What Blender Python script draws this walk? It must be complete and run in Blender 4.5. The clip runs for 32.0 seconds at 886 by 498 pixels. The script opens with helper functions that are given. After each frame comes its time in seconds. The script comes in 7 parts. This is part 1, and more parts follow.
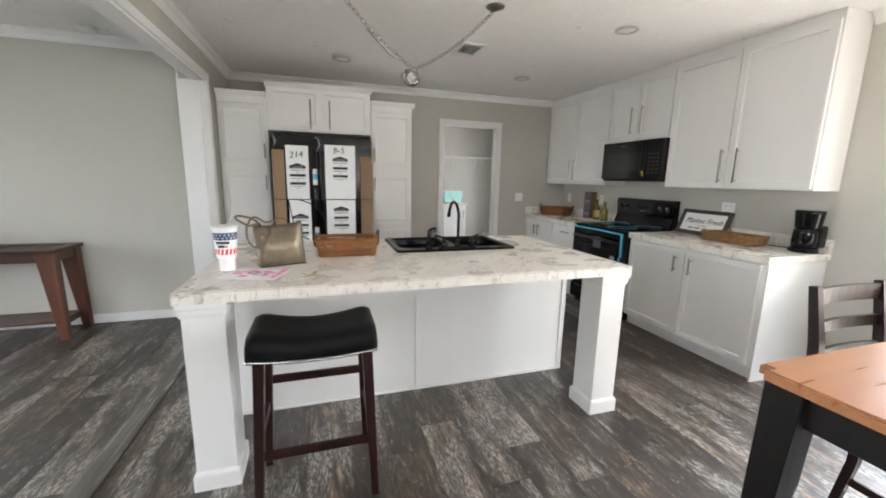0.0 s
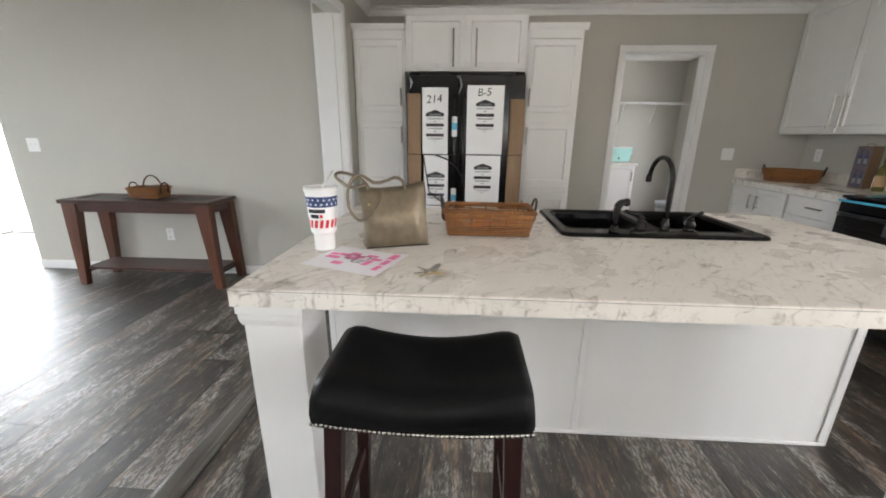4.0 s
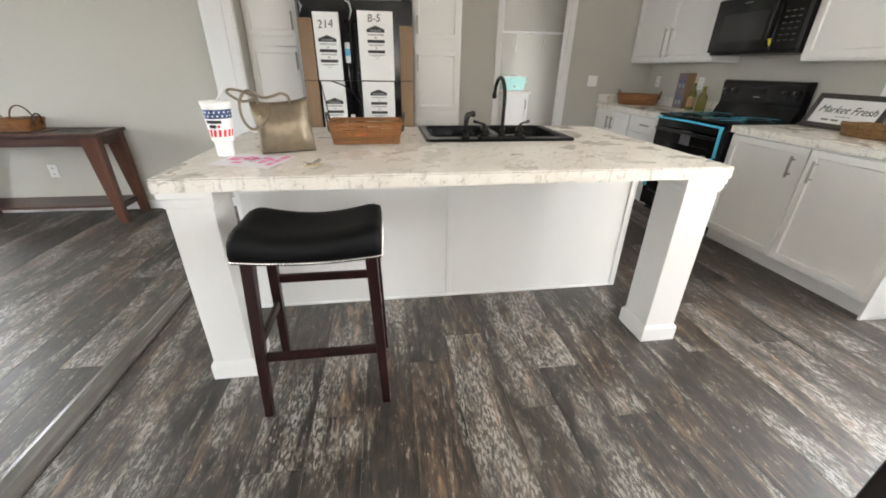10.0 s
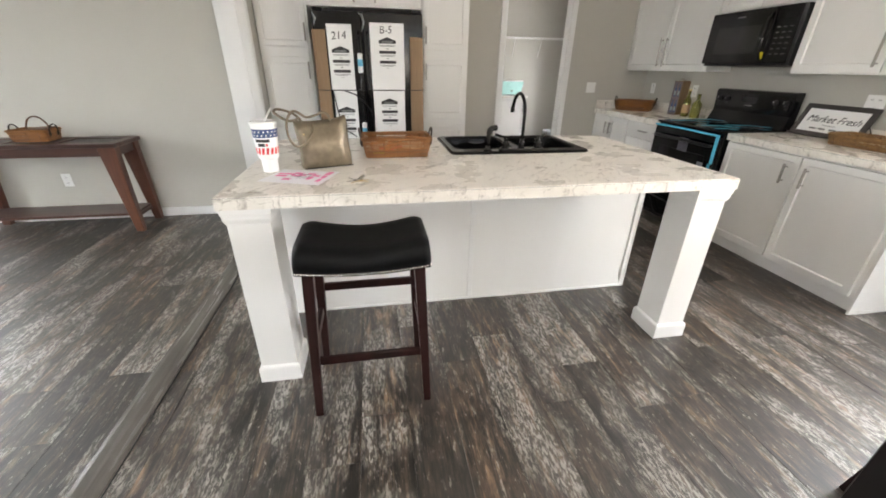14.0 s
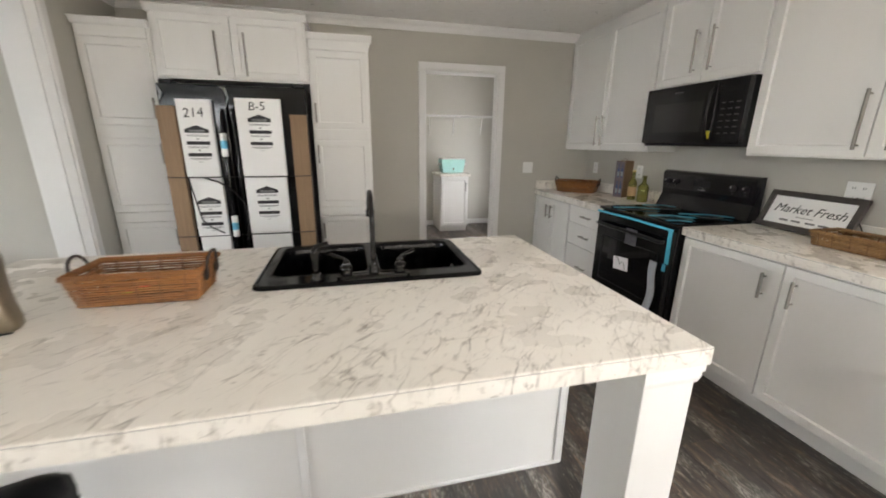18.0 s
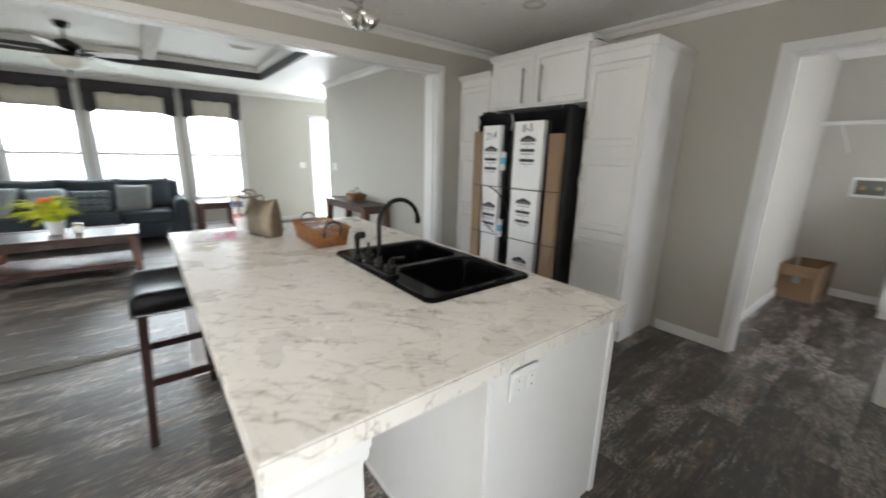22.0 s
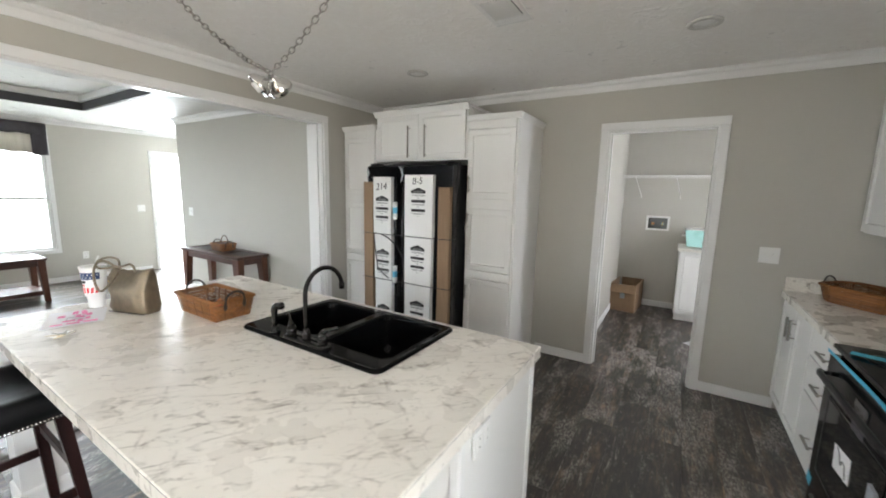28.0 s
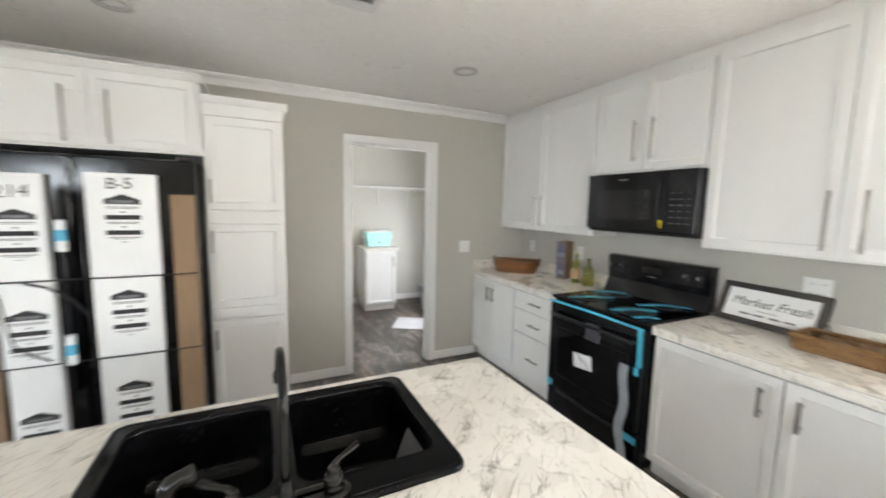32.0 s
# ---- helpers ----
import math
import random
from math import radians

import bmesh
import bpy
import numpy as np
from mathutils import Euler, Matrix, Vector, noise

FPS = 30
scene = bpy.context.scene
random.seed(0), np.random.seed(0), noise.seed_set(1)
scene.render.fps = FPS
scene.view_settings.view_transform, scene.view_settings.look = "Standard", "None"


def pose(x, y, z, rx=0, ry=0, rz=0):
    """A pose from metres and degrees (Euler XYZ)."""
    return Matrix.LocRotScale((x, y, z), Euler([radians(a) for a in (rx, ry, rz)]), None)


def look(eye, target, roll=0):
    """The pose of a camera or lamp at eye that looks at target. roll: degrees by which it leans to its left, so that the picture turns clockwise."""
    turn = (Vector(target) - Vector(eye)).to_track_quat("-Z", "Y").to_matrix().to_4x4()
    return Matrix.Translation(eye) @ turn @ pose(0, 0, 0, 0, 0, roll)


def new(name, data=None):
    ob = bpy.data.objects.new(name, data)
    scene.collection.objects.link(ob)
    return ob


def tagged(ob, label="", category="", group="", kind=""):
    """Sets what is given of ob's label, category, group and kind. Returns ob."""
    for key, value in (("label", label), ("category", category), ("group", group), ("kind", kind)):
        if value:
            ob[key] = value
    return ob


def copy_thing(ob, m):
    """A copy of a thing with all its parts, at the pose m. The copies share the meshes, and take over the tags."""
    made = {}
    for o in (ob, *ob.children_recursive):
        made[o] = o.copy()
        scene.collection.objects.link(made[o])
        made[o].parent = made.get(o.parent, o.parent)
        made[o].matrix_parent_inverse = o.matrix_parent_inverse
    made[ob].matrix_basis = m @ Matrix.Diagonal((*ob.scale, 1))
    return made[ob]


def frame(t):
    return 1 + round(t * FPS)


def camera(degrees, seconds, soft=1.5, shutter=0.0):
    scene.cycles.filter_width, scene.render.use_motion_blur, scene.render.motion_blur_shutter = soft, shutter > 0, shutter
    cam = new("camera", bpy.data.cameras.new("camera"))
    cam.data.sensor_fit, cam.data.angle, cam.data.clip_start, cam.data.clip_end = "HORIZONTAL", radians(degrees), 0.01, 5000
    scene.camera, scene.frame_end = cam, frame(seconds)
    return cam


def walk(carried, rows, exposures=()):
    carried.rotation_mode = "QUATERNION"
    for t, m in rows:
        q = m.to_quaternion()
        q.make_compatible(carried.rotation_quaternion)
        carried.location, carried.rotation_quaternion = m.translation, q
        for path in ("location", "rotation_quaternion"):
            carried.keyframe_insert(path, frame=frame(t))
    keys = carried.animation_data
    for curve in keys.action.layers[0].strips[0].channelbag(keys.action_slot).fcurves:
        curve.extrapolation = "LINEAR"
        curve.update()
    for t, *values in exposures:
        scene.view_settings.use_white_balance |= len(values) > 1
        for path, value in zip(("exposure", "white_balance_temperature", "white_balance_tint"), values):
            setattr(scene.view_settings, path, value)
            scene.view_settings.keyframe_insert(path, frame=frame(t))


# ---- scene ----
cam = camera(98.9, 32.0, soft=1.8, shutter=0.5)

PATH = [
    (0, (0.161, 0.23, 1.382), (0.758, 2.104, 1.021), 1.2),
    (0.5, (0.225, 0.317, 1.351), (0.822, 2.191, 0.99), 1.4),
    (1, (0.2, 0.521, 1.364), (0.776, 2.402, 0.999), 1.5),
    (1.5, (0.162, 0.649, 1.369), (0.712, 2.537, 1.007), 1.4),
    (2, (0.129, 0.761, 1.371), (0.52, 2.685, 0.991), 1.1),
    (2.5, (0.144, 0.798, 1.371), (0.271, 2.75, 0.957), 1.1),
    (3, (0.133, 0.777, 1.322), (0.106, 2.724, 0.866), 0.9),
    (3.5, (0.189, 0.894, 1.309), (0.083, 2.823, 0.793), 0.6),
    (5.5, (0.195, 1.38, 1.278), (0.105, 3.251, 0.578), 0.8),
    (6, (0.223, 1.551, 1.261), (0.154, 3.41, 0.525), 0.5),
    (6.5, (0.233, 1.612, 1.283), (0.293, 3.457, 0.514), 0.4),
    (7, (0.207, 1.591, 1.301), (0.454, 3.422, 0.535), 0.7),
    (7.5, (0.176, 1.379, 1.29), (0.444, 3.207, 0.526), 0.8),
    (8, (0.11, 1.121, 1.279), (0.374, 2.951, 0.518), 0.7),
    (8.5, (0.079, 0.867, 1.293), (0.336, 2.684, 0.497), 0.6),
    (9, (0.215, 0.686, 1.286), (0.471, 2.491, 0.463), 0.7),
    (9.5, (0.347, 0.554, 1.271), (0.608, 2.351, 0.434), 0.8),
    (10, (0.391, 0.521, 1.274), (0.66, 2.305, 0.411), 0.9),
    (10.5, (0.392, 0.516, 1.284), (0.691, 2.289, 0.407), 1.0),
    (11, (0.374, 0.512, 1.288), (0.689, 2.28, 0.408), 0.8),
    (11.5, (0.323, 0.523, 1.286), (0.665, 2.289, 0.411), 1.2),
    (12, (0.29, 0.53, 1.295), (0.627, 2.297, 0.422), 1.2),
    (12.5, (0.283, 0.512, 1.298), (0.616, 2.28, 0.425), 1.1),
    (13, (0.275, 0.478, 1.307), (0.596, 2.247, 0.432), 0.8),
    (13.5, (0.172, 0.469, 1.336), (0.5, 2.239, 0.466), 1.0),
    (15.5, (0.227, 0.425, 1.398), (0.533, 2.211, 0.551), 0.6),
    (16, (0.335, 0.547, 1.382), (0.649, 2.414, 0.738), 0.7),
    (16.5, (0.429, 0.779, 1.387), (0.645, 2.67, 0.774), 0.7),
    (17, (0.572, 0.924, 1.403), (0.882, 2.824, 0.862), 0.6),
    (17.5, (0.79, 1.096, 1.411), (1.236, 2.969, 0.87), 0.7),
    (18, (0.952, 1.242, 1.415), (1.411, 3.111, 0.873), 0.6),
    (18.5, (1.15, 1.409, 1.41), (1.692, 3.257, 0.867), 0.7),
    (19, (1.37, 1.475, 1.42), (2.02, 3.288, 0.881), 0.7),
    (19.5, (1.561, 1.564, 1.438), (2.219, 3.375, 0.9), 0.8),
    (20, (1.786, 1.715, 1.416), (2.271, 3.578, 0.876), 0.9),
    (20.5, (1.99, 1.748, 1.434), (2.035, 3.677, 0.906), 0.9),
    (21, (2.177, 1.722, 1.441), (1.658, 3.584, 0.929), 0.9),
    (21.5, (2.241, 1.778, 1.431), (1.157, 3.381, 0.924), 0.9),
    (22, (2.439, 1.835, 1.425), (0.916, 3.038, 0.941), 1.3),
    (22.5, (2.632, 1.822, 1.436), (0.91, 2.712, 0.944), 1.6),
    (23, (2.676, 1.838, 1.404), (0.91, 2.631, 0.903), 1.5),
    (23.5, (2.675, 1.87, 1.338), (0.915, 2.63, 0.768), 1.5),
    (24, (2.659, 1.888, 1.306), (0.956, 2.625, 0.561), 1.6),
    (24.5, (2.674, 1.88, 1.341), (0.982, 2.603, 0.556), 1.5),
    (26.5, (2.716, 1.832, 1.553), (1.178, 2.987, 1.006), 1.5),
    (27, (2.516, 1.775, 1.537), (1.345, 3.337, 1.104), 1.2),
    (27.5, (2.426, 1.729, 1.539), (1.363, 3.39, 1.21), 1.4),
    (28, (2.29, 1.616, 1.567), (1.253, 3.299, 1.264), 1.3),
    (28.5, (2.069, 1.608, 1.547), (1.075, 3.334, 1.36), 1.5),
    (29, (1.81, 1.659, 1.548), (1.03, 3.497, 1.43), 1.4),
    (29.5, (1.64, 1.636, 1.536), (1.066, 3.549, 1.43), 1.2),
    (30, (1.45, 1.692, 1.543), (1.155, 3.666, 1.42), 1.3),
    (30.5, (1.277, 1.824, 1.539), (1.212, 3.819, 1.416), 1.3),
    (31, (1.131, 1.777, 1.545), (1.209, 3.771, 1.411), 1.3),
    (31.5, (1.054, 1.712, 1.561), (1.403, 3.671, 1.363), 1.2),
    (32, (0.989, 1.806, 1.57), (1.858, 3.593, 1.341), 1.2),
]
walk(cam, [(t, look(eye, target, roll)) for t, eye, target, roll in PATH], exposures=[(0.0, -0.47, 6790, 14), (2.0, -0.48, 6820, 14), (3.5, -0.62, 6890, 15), (5.5, -0.58, 6940, 13), (7.0, -0.50, 6840, 12), (8.0, -0.38, 6990, 13), (10.0, -0.29, 7090, 14), (13.0, -0.26, 7140, 15), (16.0, -0.34, 7240, 15), (17.0, -0.45, 7240, 15), (19.0, -0.18, 6950, 15), (20.0, 0.11, 6720, 15), (21.0, -0.08, 6840, 14), (22.0, -0.70, 6740, 12), (24.0, -0.65, 6840, 12), (26.5, -0.65, 6840, 12), (28.0, -0.39, 6740, 12), (29.0, -0.18, 6740, 12), (30.0, 0.14, 6740, 12), (32.0, 0.14, 6740, 12)])

# ---- world, sun and daylight ----
world = bpy.data.worlds.new("sky")
scene.world = world
world.use_nodes = True
wn = world.node_tree
sky = wn.nodes.new("ShaderNodeTexSky")
sky.sky_type, sky.sun_disc = "NISHITA", False
sky.sun_elevation, sky.sun_rotation = radians(58), radians(0)
wn.links.new(sky.outputs["Color"], wn.nodes["Background"].inputs["Color"])
wn.nodes["Background"].inputs["Strength"].default_value = 0.12

sun = new("sun", bpy.data.lights.new("sun", "SUN"))
sun.data.energy, sun.data.angle, sun.data.color = 3.5, radians(0.6), (1.0, 0.95, 0.88)
sun.matrix_world = look((0, 5.3, 8.5), (0, 0, 0))


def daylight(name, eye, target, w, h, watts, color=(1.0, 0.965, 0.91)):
    """An added area lamp of w by h metres in place of daylight."""
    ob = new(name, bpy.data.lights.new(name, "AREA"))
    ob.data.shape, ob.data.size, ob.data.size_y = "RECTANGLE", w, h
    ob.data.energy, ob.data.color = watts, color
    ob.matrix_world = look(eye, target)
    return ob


SKYLIGHT, NORTHSKY, LAWNLIGHT = (0.80, 0.90, 1.0), (0.80, 0.91, 1.0), (1.0, 0.965, 0.90)
daylight("daylight_west", (-5.96, 0.73, 1.32), (0, 0.73, 1.32), 0.84, 1.3, 7, NORTHSKY)
daylight("daylight_west", (-5.96, 1.87, 1.32), (0, 1.87, 1.32), 1.06, 1.3, 9, NORTHSKY)
daylight("daylight_west", (-5.96, 3.0, 1.32), (0, 3.0, 1.32), 0.8, 1.3, 7, NORTHSKY)
daylight("daylight_entry", (-6.01, 5.2, 1.05), (0, 5.2, 1.05), 0.86, 2.06, 190, NORTHSKY)
# tilted up to brighten the ceiling, like light bounced off the lawn
daylight("daylight_patio", (3.68, 0.62, 1.05), (0, 0.62, 4.9), 1.7, 2.0, 86, LAWNLIGHT)
# fill lamps aimed upward from two south windows added out of view
daylight("fill_south", (1.3, -1.96, 1.45), (1.3, 5, 19.5), 2.3, 1.4, 118, LAWNLIGHT)
daylight("fill_living_south", (-2.1, -1.96, 1.45), (-2.1, 5, 9.5), 1.5, 1.3, 14, LAWNLIGHT)
# fill lamp that brightens the laundry through an added window
daylight("fill_laundry", (3.68, 6.3, 1.35), (0, 6.3, 1.35), 0.8, 1.2, 46, (0.88, 0.92, 1.0))
# area lamps hung outside as the open sky, shining down through windows and doors
daylight("sky_lamp_west", (-8.3, 2.9, 3.1), (-4.6, 2.9, 0.9), 8.0, 3.2, 2200, NORTHSKY)
daylight("sky_lamp_patio", (5.9, 0.62, 3.1), (2.4, 0.62, 0.8), 4.5, 3.2, 1350, SKYLIGHT)
daylight("sky_lamp_living_south", (-2.1, -4.2, 3.1), (-2.1, -0.7, 0.8), 3.5, 3.2, 1000, SKYLIGHT)
daylight("sky_lamp_south", (1.3, -4.2, 3.1), (1.3, -0.7, 0.8), 4.5, 3.2, 170, SKYLIGHT)

# ---- materials ----
MATS = {}


def nodes_of(name):
    m = bpy.data.materials.new(name)
    m.use_nodes = True
    t = m.node_tree
    return m, t, t.nodes["Principled BSDF"]


def node(t, kind, **values):
    n = t.nodes.new(kind)
    for k, v in values.items():
        if k in n.inputs:
            n.inputs[k].default_value = v
    return n


def coords(t, scale=(1, 1, 1), jitter=0.0):
    """Object coordinates in metres, stretched, and shifted at random from object to object."""
    tc = t.nodes.new("ShaderNodeTexCoord")
    mp = node(t, "ShaderNodeMapping", Scale=scale)
    if jitter:
        info = t.nodes.new("ShaderNodeObjectInfo")
        mul = t.nodes.new("ShaderNodeVectorMath")
        mul.operation = "SCALE"
        mul.inputs[0].default_value = (jitter, jitter * 0.7, jitter * 1.3)
        t.links.new(info.outputs["Random"], mul.inputs["Scale"])
        add = t.nodes.new("ShaderNodeVectorMath")
        t.links.new(tc.outputs["Object"], add.inputs[0])
        t.links.new(mul.outputs[0], add.inputs[1])
        t.links.new(add.outputs[0], mp.inputs["Vector"])
    else:
        t.links.new(tc.outputs["Object"], mp.inputs["Vector"])
    return mp.outputs["Vector"]


def ramp(t, fac, stops):
    r = t.nodes.new("ShaderNodeValToRGB")
    el = r.color_ramp.elements
    while len(el) < len(stops):
        el.new(0.5)
    for e, (p, c) in zip(el, stops):
        e.position, e.color = p, (*c, 1)
    t.links.new(fac, r.inputs["Fac"])
    return r.outputs["Color"]


def mix(t, fac, a, b, mode="MIX"):
    n = t.nodes.new("ShaderNodeMix")
    n.data_type, n.blend_type = "RGBA", mode
    for sock, v in ((n.inputs[0], fac), (n.inputs[6], a), (n.inputs[7], b)):
        if isinstance(v, (int, float)):
            sock.default_value = v
        elif isinstance(v, tuple):
            sock.default_value = (*v, 1)
        else:
            t.links.new(v, sock)
    return n.outputs[2]


def bump(t, p, height, strength, distance=0.002):
    b = node(t, "ShaderNodeBump", Strength=strength, Distance=distance)
    t.links.new(height, b.inputs["Height"])
    t.links.new(b.outputs["Normal"], p.inputs["Normal"])


def mat(name, col, rough=0.5, metal=0.0, var=0.08, scale=6.0, grain=0.0, gscale=120.0, stretch=(1, 1, 1), coat=0.0, jitter=0.0, rvar=0.12, spec=0.5):
    """A surface with variation at two scales, uneven gloss and fine relief."""
    m, t, p = nodes_of(name)
    v = coords(t, stretch, jitter)
    big = node(t, "ShaderNodeTexNoise", Scale=scale, Detail=4.0)
    fine = node(t, "ShaderNodeTexNoise", Scale=gscale, Detail=3.0)
    t.links.new(v, big.inputs["Vector"])
    t.links.new(v, fine.inputs["Vector"])
    lo, hi = tuple(c * (1 - var) for c in col), tuple(min(1, c * (1 + var)) for c in col)
    c = ramp(t, big.outputs["Fac"], [(0.3, lo), (0.7, hi)])
    c2 = mix(t, min(0.5, var * 2.0), c, ramp(t, fine.outputs["Fac"], [(0.35, lo), (0.65, hi)]))
    t.links.new(c2, p.inputs["Base Color"])
    r = t.nodes.new("ShaderNodeMapRange")
    r.inputs["To Min"].default_value, r.inputs["To Max"].default_value = max(0.02, rough - rvar), min(1, rough + rvar)
    t.links.new(big.outputs["Fac"], r.inputs["Value"])
    t.links.new(r.outputs[0], p.inputs["Roughness"])
    p.inputs["Metallic"].default_value, p.inputs["Coat Weight"].default_value = metal, coat
    p.inputs["Specular IOR Level"].default_value = spec
    if grain:
        bump(t, p, fine.outputs["Fac"], grain)
    MATS[name] = m
    return m


def wood(name, dark, light, rough=0.4, axis=0, gscale=30.0, coat=0.0, rings=6.0, jitter=3.0):
    """Streaky wood whose grain runs along one axis of the object."""
    m, t, p = nodes_of(name)
    s = [1.0, 1.0, 1.0]
    s[axis] = 0.06
    v = coords(t, tuple(s), jitter)
    a = node(t, "ShaderNodeTexNoise", Scale=gscale, Detail=6.0, Distortion=0.6)
    b = node(t, "ShaderNodeTexNoise", Scale=rings, Detail=2.0)
    t.links.new(v, a.inputs["Vector"])
    t.links.new(v, b.inputs["Vector"])
    c = mix(t, 0.45, ramp(t, a.outputs["Fac"], [(0.3, dark), (0.72, light)]), ramp(t, b.outputs["Fac"], [(0.3, dark), (0.7, light)]))
    t.links.new(c, p.inputs["Base Color"])
    r = t.nodes.new("ShaderNodeMapRange")
    r.inputs["To Min"].default_value, r.inputs["To Max"].default_value = rough - 0.08, rough + 0.14
    t.links.new(a.outputs["Fac"], r.inputs["Value"])
    t.links.new(r.outputs[0], p.inputs["Roughness"])
    p.inputs["Coat Weight"].default_value = coat
    bump(t, p, a.outputs["Fac"], 0.12)
    MATS[name] = m
    return m


wall_paint = mat("wall_paint", (0.465, 0.449, 0.403), 0.7, var=0.03, scale=1.5, grain=0.12, gscale=260)
accent_paint = mat("accent_paint", (0.10, 0.105, 0.115), 0.65, var=0.05, scale=1.5, grain=0.12, gscale=260)
trim_white = mat("trim_white", (0.745, 0.742, 0.73), 0.38, var=0.03, scale=3, grain=0.03)
white_cab = mat("white_cabinet_foil", (0.745, 0.738, 0.718), 0.36, var=0.025, scale=4, grain=0.10, gscale=90, stretch=(1, 1, 0.08))
dark_trim = mat("dark_band_paint", (0.045, 0.045, 0.05), 0.5, var=0.1)
nickel = mat("brushed_nickel", (0.33, 0.315, 0.29), 0.30, metal=1.0, var=0.06, grain=0.05, gscale=300, stretch=(1, 1, 0.1))
chrome = mat("polished_metal", (0.64, 0.63, 0.61), 0.12, metal=1.0, var=0.03)
black_gloss = mat("black_enamel", (0.004, 0.004, 0.005), 0.12, var=0.3, scale=3, rvar=0.05, spec=0.32)
black_plastic = mat("black_plastic", (0.007, 0.007, 0.008), 0.35, var=0.2, grain=0.05, spec=0.3)
black_glass = mat("black_glass", (0.003, 0.003, 0.004), 0.04, var=0.2, rvar=0.02, spec=0.35)
sink_black = mat("black_composite", (0.0025, 0.0025, 0.003), 0.09, var=0.3, scale=20, rvar=0.04, spec=0.11)
bronze = mat("black_bronze", (0.006, 0.0055, 0.005), 0.20, metal=0.1, var=0.2, scale=12, rvar=0.06, spec=0.38)
leather = mat("black_leather", (0.0035, 0.0035, 0.004), 0.40, var=0.3, scale=9, grain=0.3, gscale=190, spec=0.13)
bag_leather = mat("bronze_leather", (0.215, 0.175, 0.125), 0.40, metal=0.75, var=0.22, scale=9, grain=0.75, gscale=34)
board_white = mat("white_carton", (0.83, 0.83, 0.82), 0.6, var=0.03, scale=3, grain=0.05)
ink = mat("black_ink", (0.015, 0.015, 0.016), 0.6, var=0.2, scale=30)
grey_ink = mat("grey_ink", (0.16, 0.16, 0.16), 0.7, var=0.4, scale=60)
blue_tape = mat("blue_tape", (0.05, 0.42, 0.60), 0.5, var=0.12, scale=25)
plastic_white = mat("white_plastic", (0.78, 0.78, 0.76), 0.35, var=0.03)
# grey of the window reflection that is modelled in the sink bowl
reflection_grey = mat("grey_reflection", (0.13, 0.13, 0.13), 0.55, var=0.2, scale=30)
paper = mat("white_paper", (0.88, 0.88, 0.90), 0.65, var=0.03, grain=0.06)
pink_ink = mat("pink_highlighter", (0.85, 0.22, 0.45), 0.6, var=0.1, scale=20)
red_ink = mat("red_print", (0.70, 0.03, 0.04), 0.45, var=0.08)
navy_ink = mat("navy_print", (0.03, 0.06, 0.16), 0.45, var=0.1)
foam = mat("foam_cup", (0.86, 0.86, 0.85), 0.5, var=0.02, grain=0.06, gscale=300)
brass_key = mat("brass_key", (0.55, 0.42, 0.2), 0.3, metal=1.0, var=0.15, scale=40)
aqua = mat("aqua_plastic", (0.42, 0.74, 0.70), 0.3, var=0.05)
paper_bag = mat("brown_paper", (0.42, 0.27, 0.15), 0.8, var=0.12, scale=7, grain=0.2)
sofa_cloth = mat("slate_upholstery", (0.028, 0.037, 0.046), 0.85, var=0.2, scale=14, grain=0.3, gscale=420)
pillow_grey = mat("grey_cushion_cloth", (0.17, 0.18, 0.172), 0.9, var=0.12, scale=12, grain=0.3, gscale=380)
pillow_dark = mat("dark_cushion_cloth", (0.065, 0.078, 0.082), 0.9, var=0.12, scale=12, grain=0.3, gscale=380)
pillow_light = mat("pale_cushion_cloth", (0.27, 0.31, 0.32), 0.9, var=0.12, scale=12, grain=0.3, gscale=380)
button_ink = mat("button_print", (0.06, 0.06, 0.06), 0.6, var=0.3, scale=60)
valance_dark = mat("dark_valance_cloth", (0.05, 0.045, 0.05), 0.9, var=0.3, scale=5, grain=0.3, gscale=300, stretch=(1, 4, 0.6))
valance_light = mat("linen_valance_cloth", (0.62, 0.58, 0.50), 0.9, var=0.08, scale=5, grain=0.3, gscale=300, stretch=(1, 4, 0.6))
leaf_green = mat("fern_leaf", (0.30, 0.37, 0.03), 0.5, var=0.45, scale=16, jitter=5.0)
leaf_yellow = mat("yellow_leaf", (0.70, 0.72, 0.04), 0.5, var=0.3, scale=16)
petal = mat("orange_petal", (0.85, 0.22, 0.03), 0.55, var=0.2, scale=20)
film_grey = mat("hazy_film", (0.10, 0.10, 0.115), 0.2, var=0.4, scale=25)
bin_plastic = mat("pale_bin_plastic", (0.50, 0.54, 0.58), 0.3, var=0.08)
grass_mat = mat("grass", (0.16, 0.19, 0.10), 0.9, var=0.4, scale=0.8, grain=0.5, gscale=30)
brushed_fan = mat("white_fan_blade", (0.72, 0.72, 0.71), 0.4, var=0.05)
chip_grey = mat("subfloor", (0.045, 0.04, 0.036), 0.9, var=0.2)
tag_blue = mat("blue_label_print", (0.10, 0.42, 0.62), 0.5, var=0.15, scale=30)
glass_bowl = mat("frosted_glass", (0.85, 0.82, 0.74), 0.35, var=0.03)
olive_glass = mat("olive_bottle_glass", (0.34, 0.33, 0.07), 0.06, var=0.2, rvar=0.03)
olive_glass.node_tree.nodes["Principled BSDF"].inputs["Transmission Weight"].default_value = 0.75
wine_carton = mat("purple_carton_print", (0.13, 0.10, 0.115), 0.5, var=0.4, scale=18)
yellow_tag = mat("yellow_sticker", (0.75, 0.62, 0.02), 0.5, var=0.05)
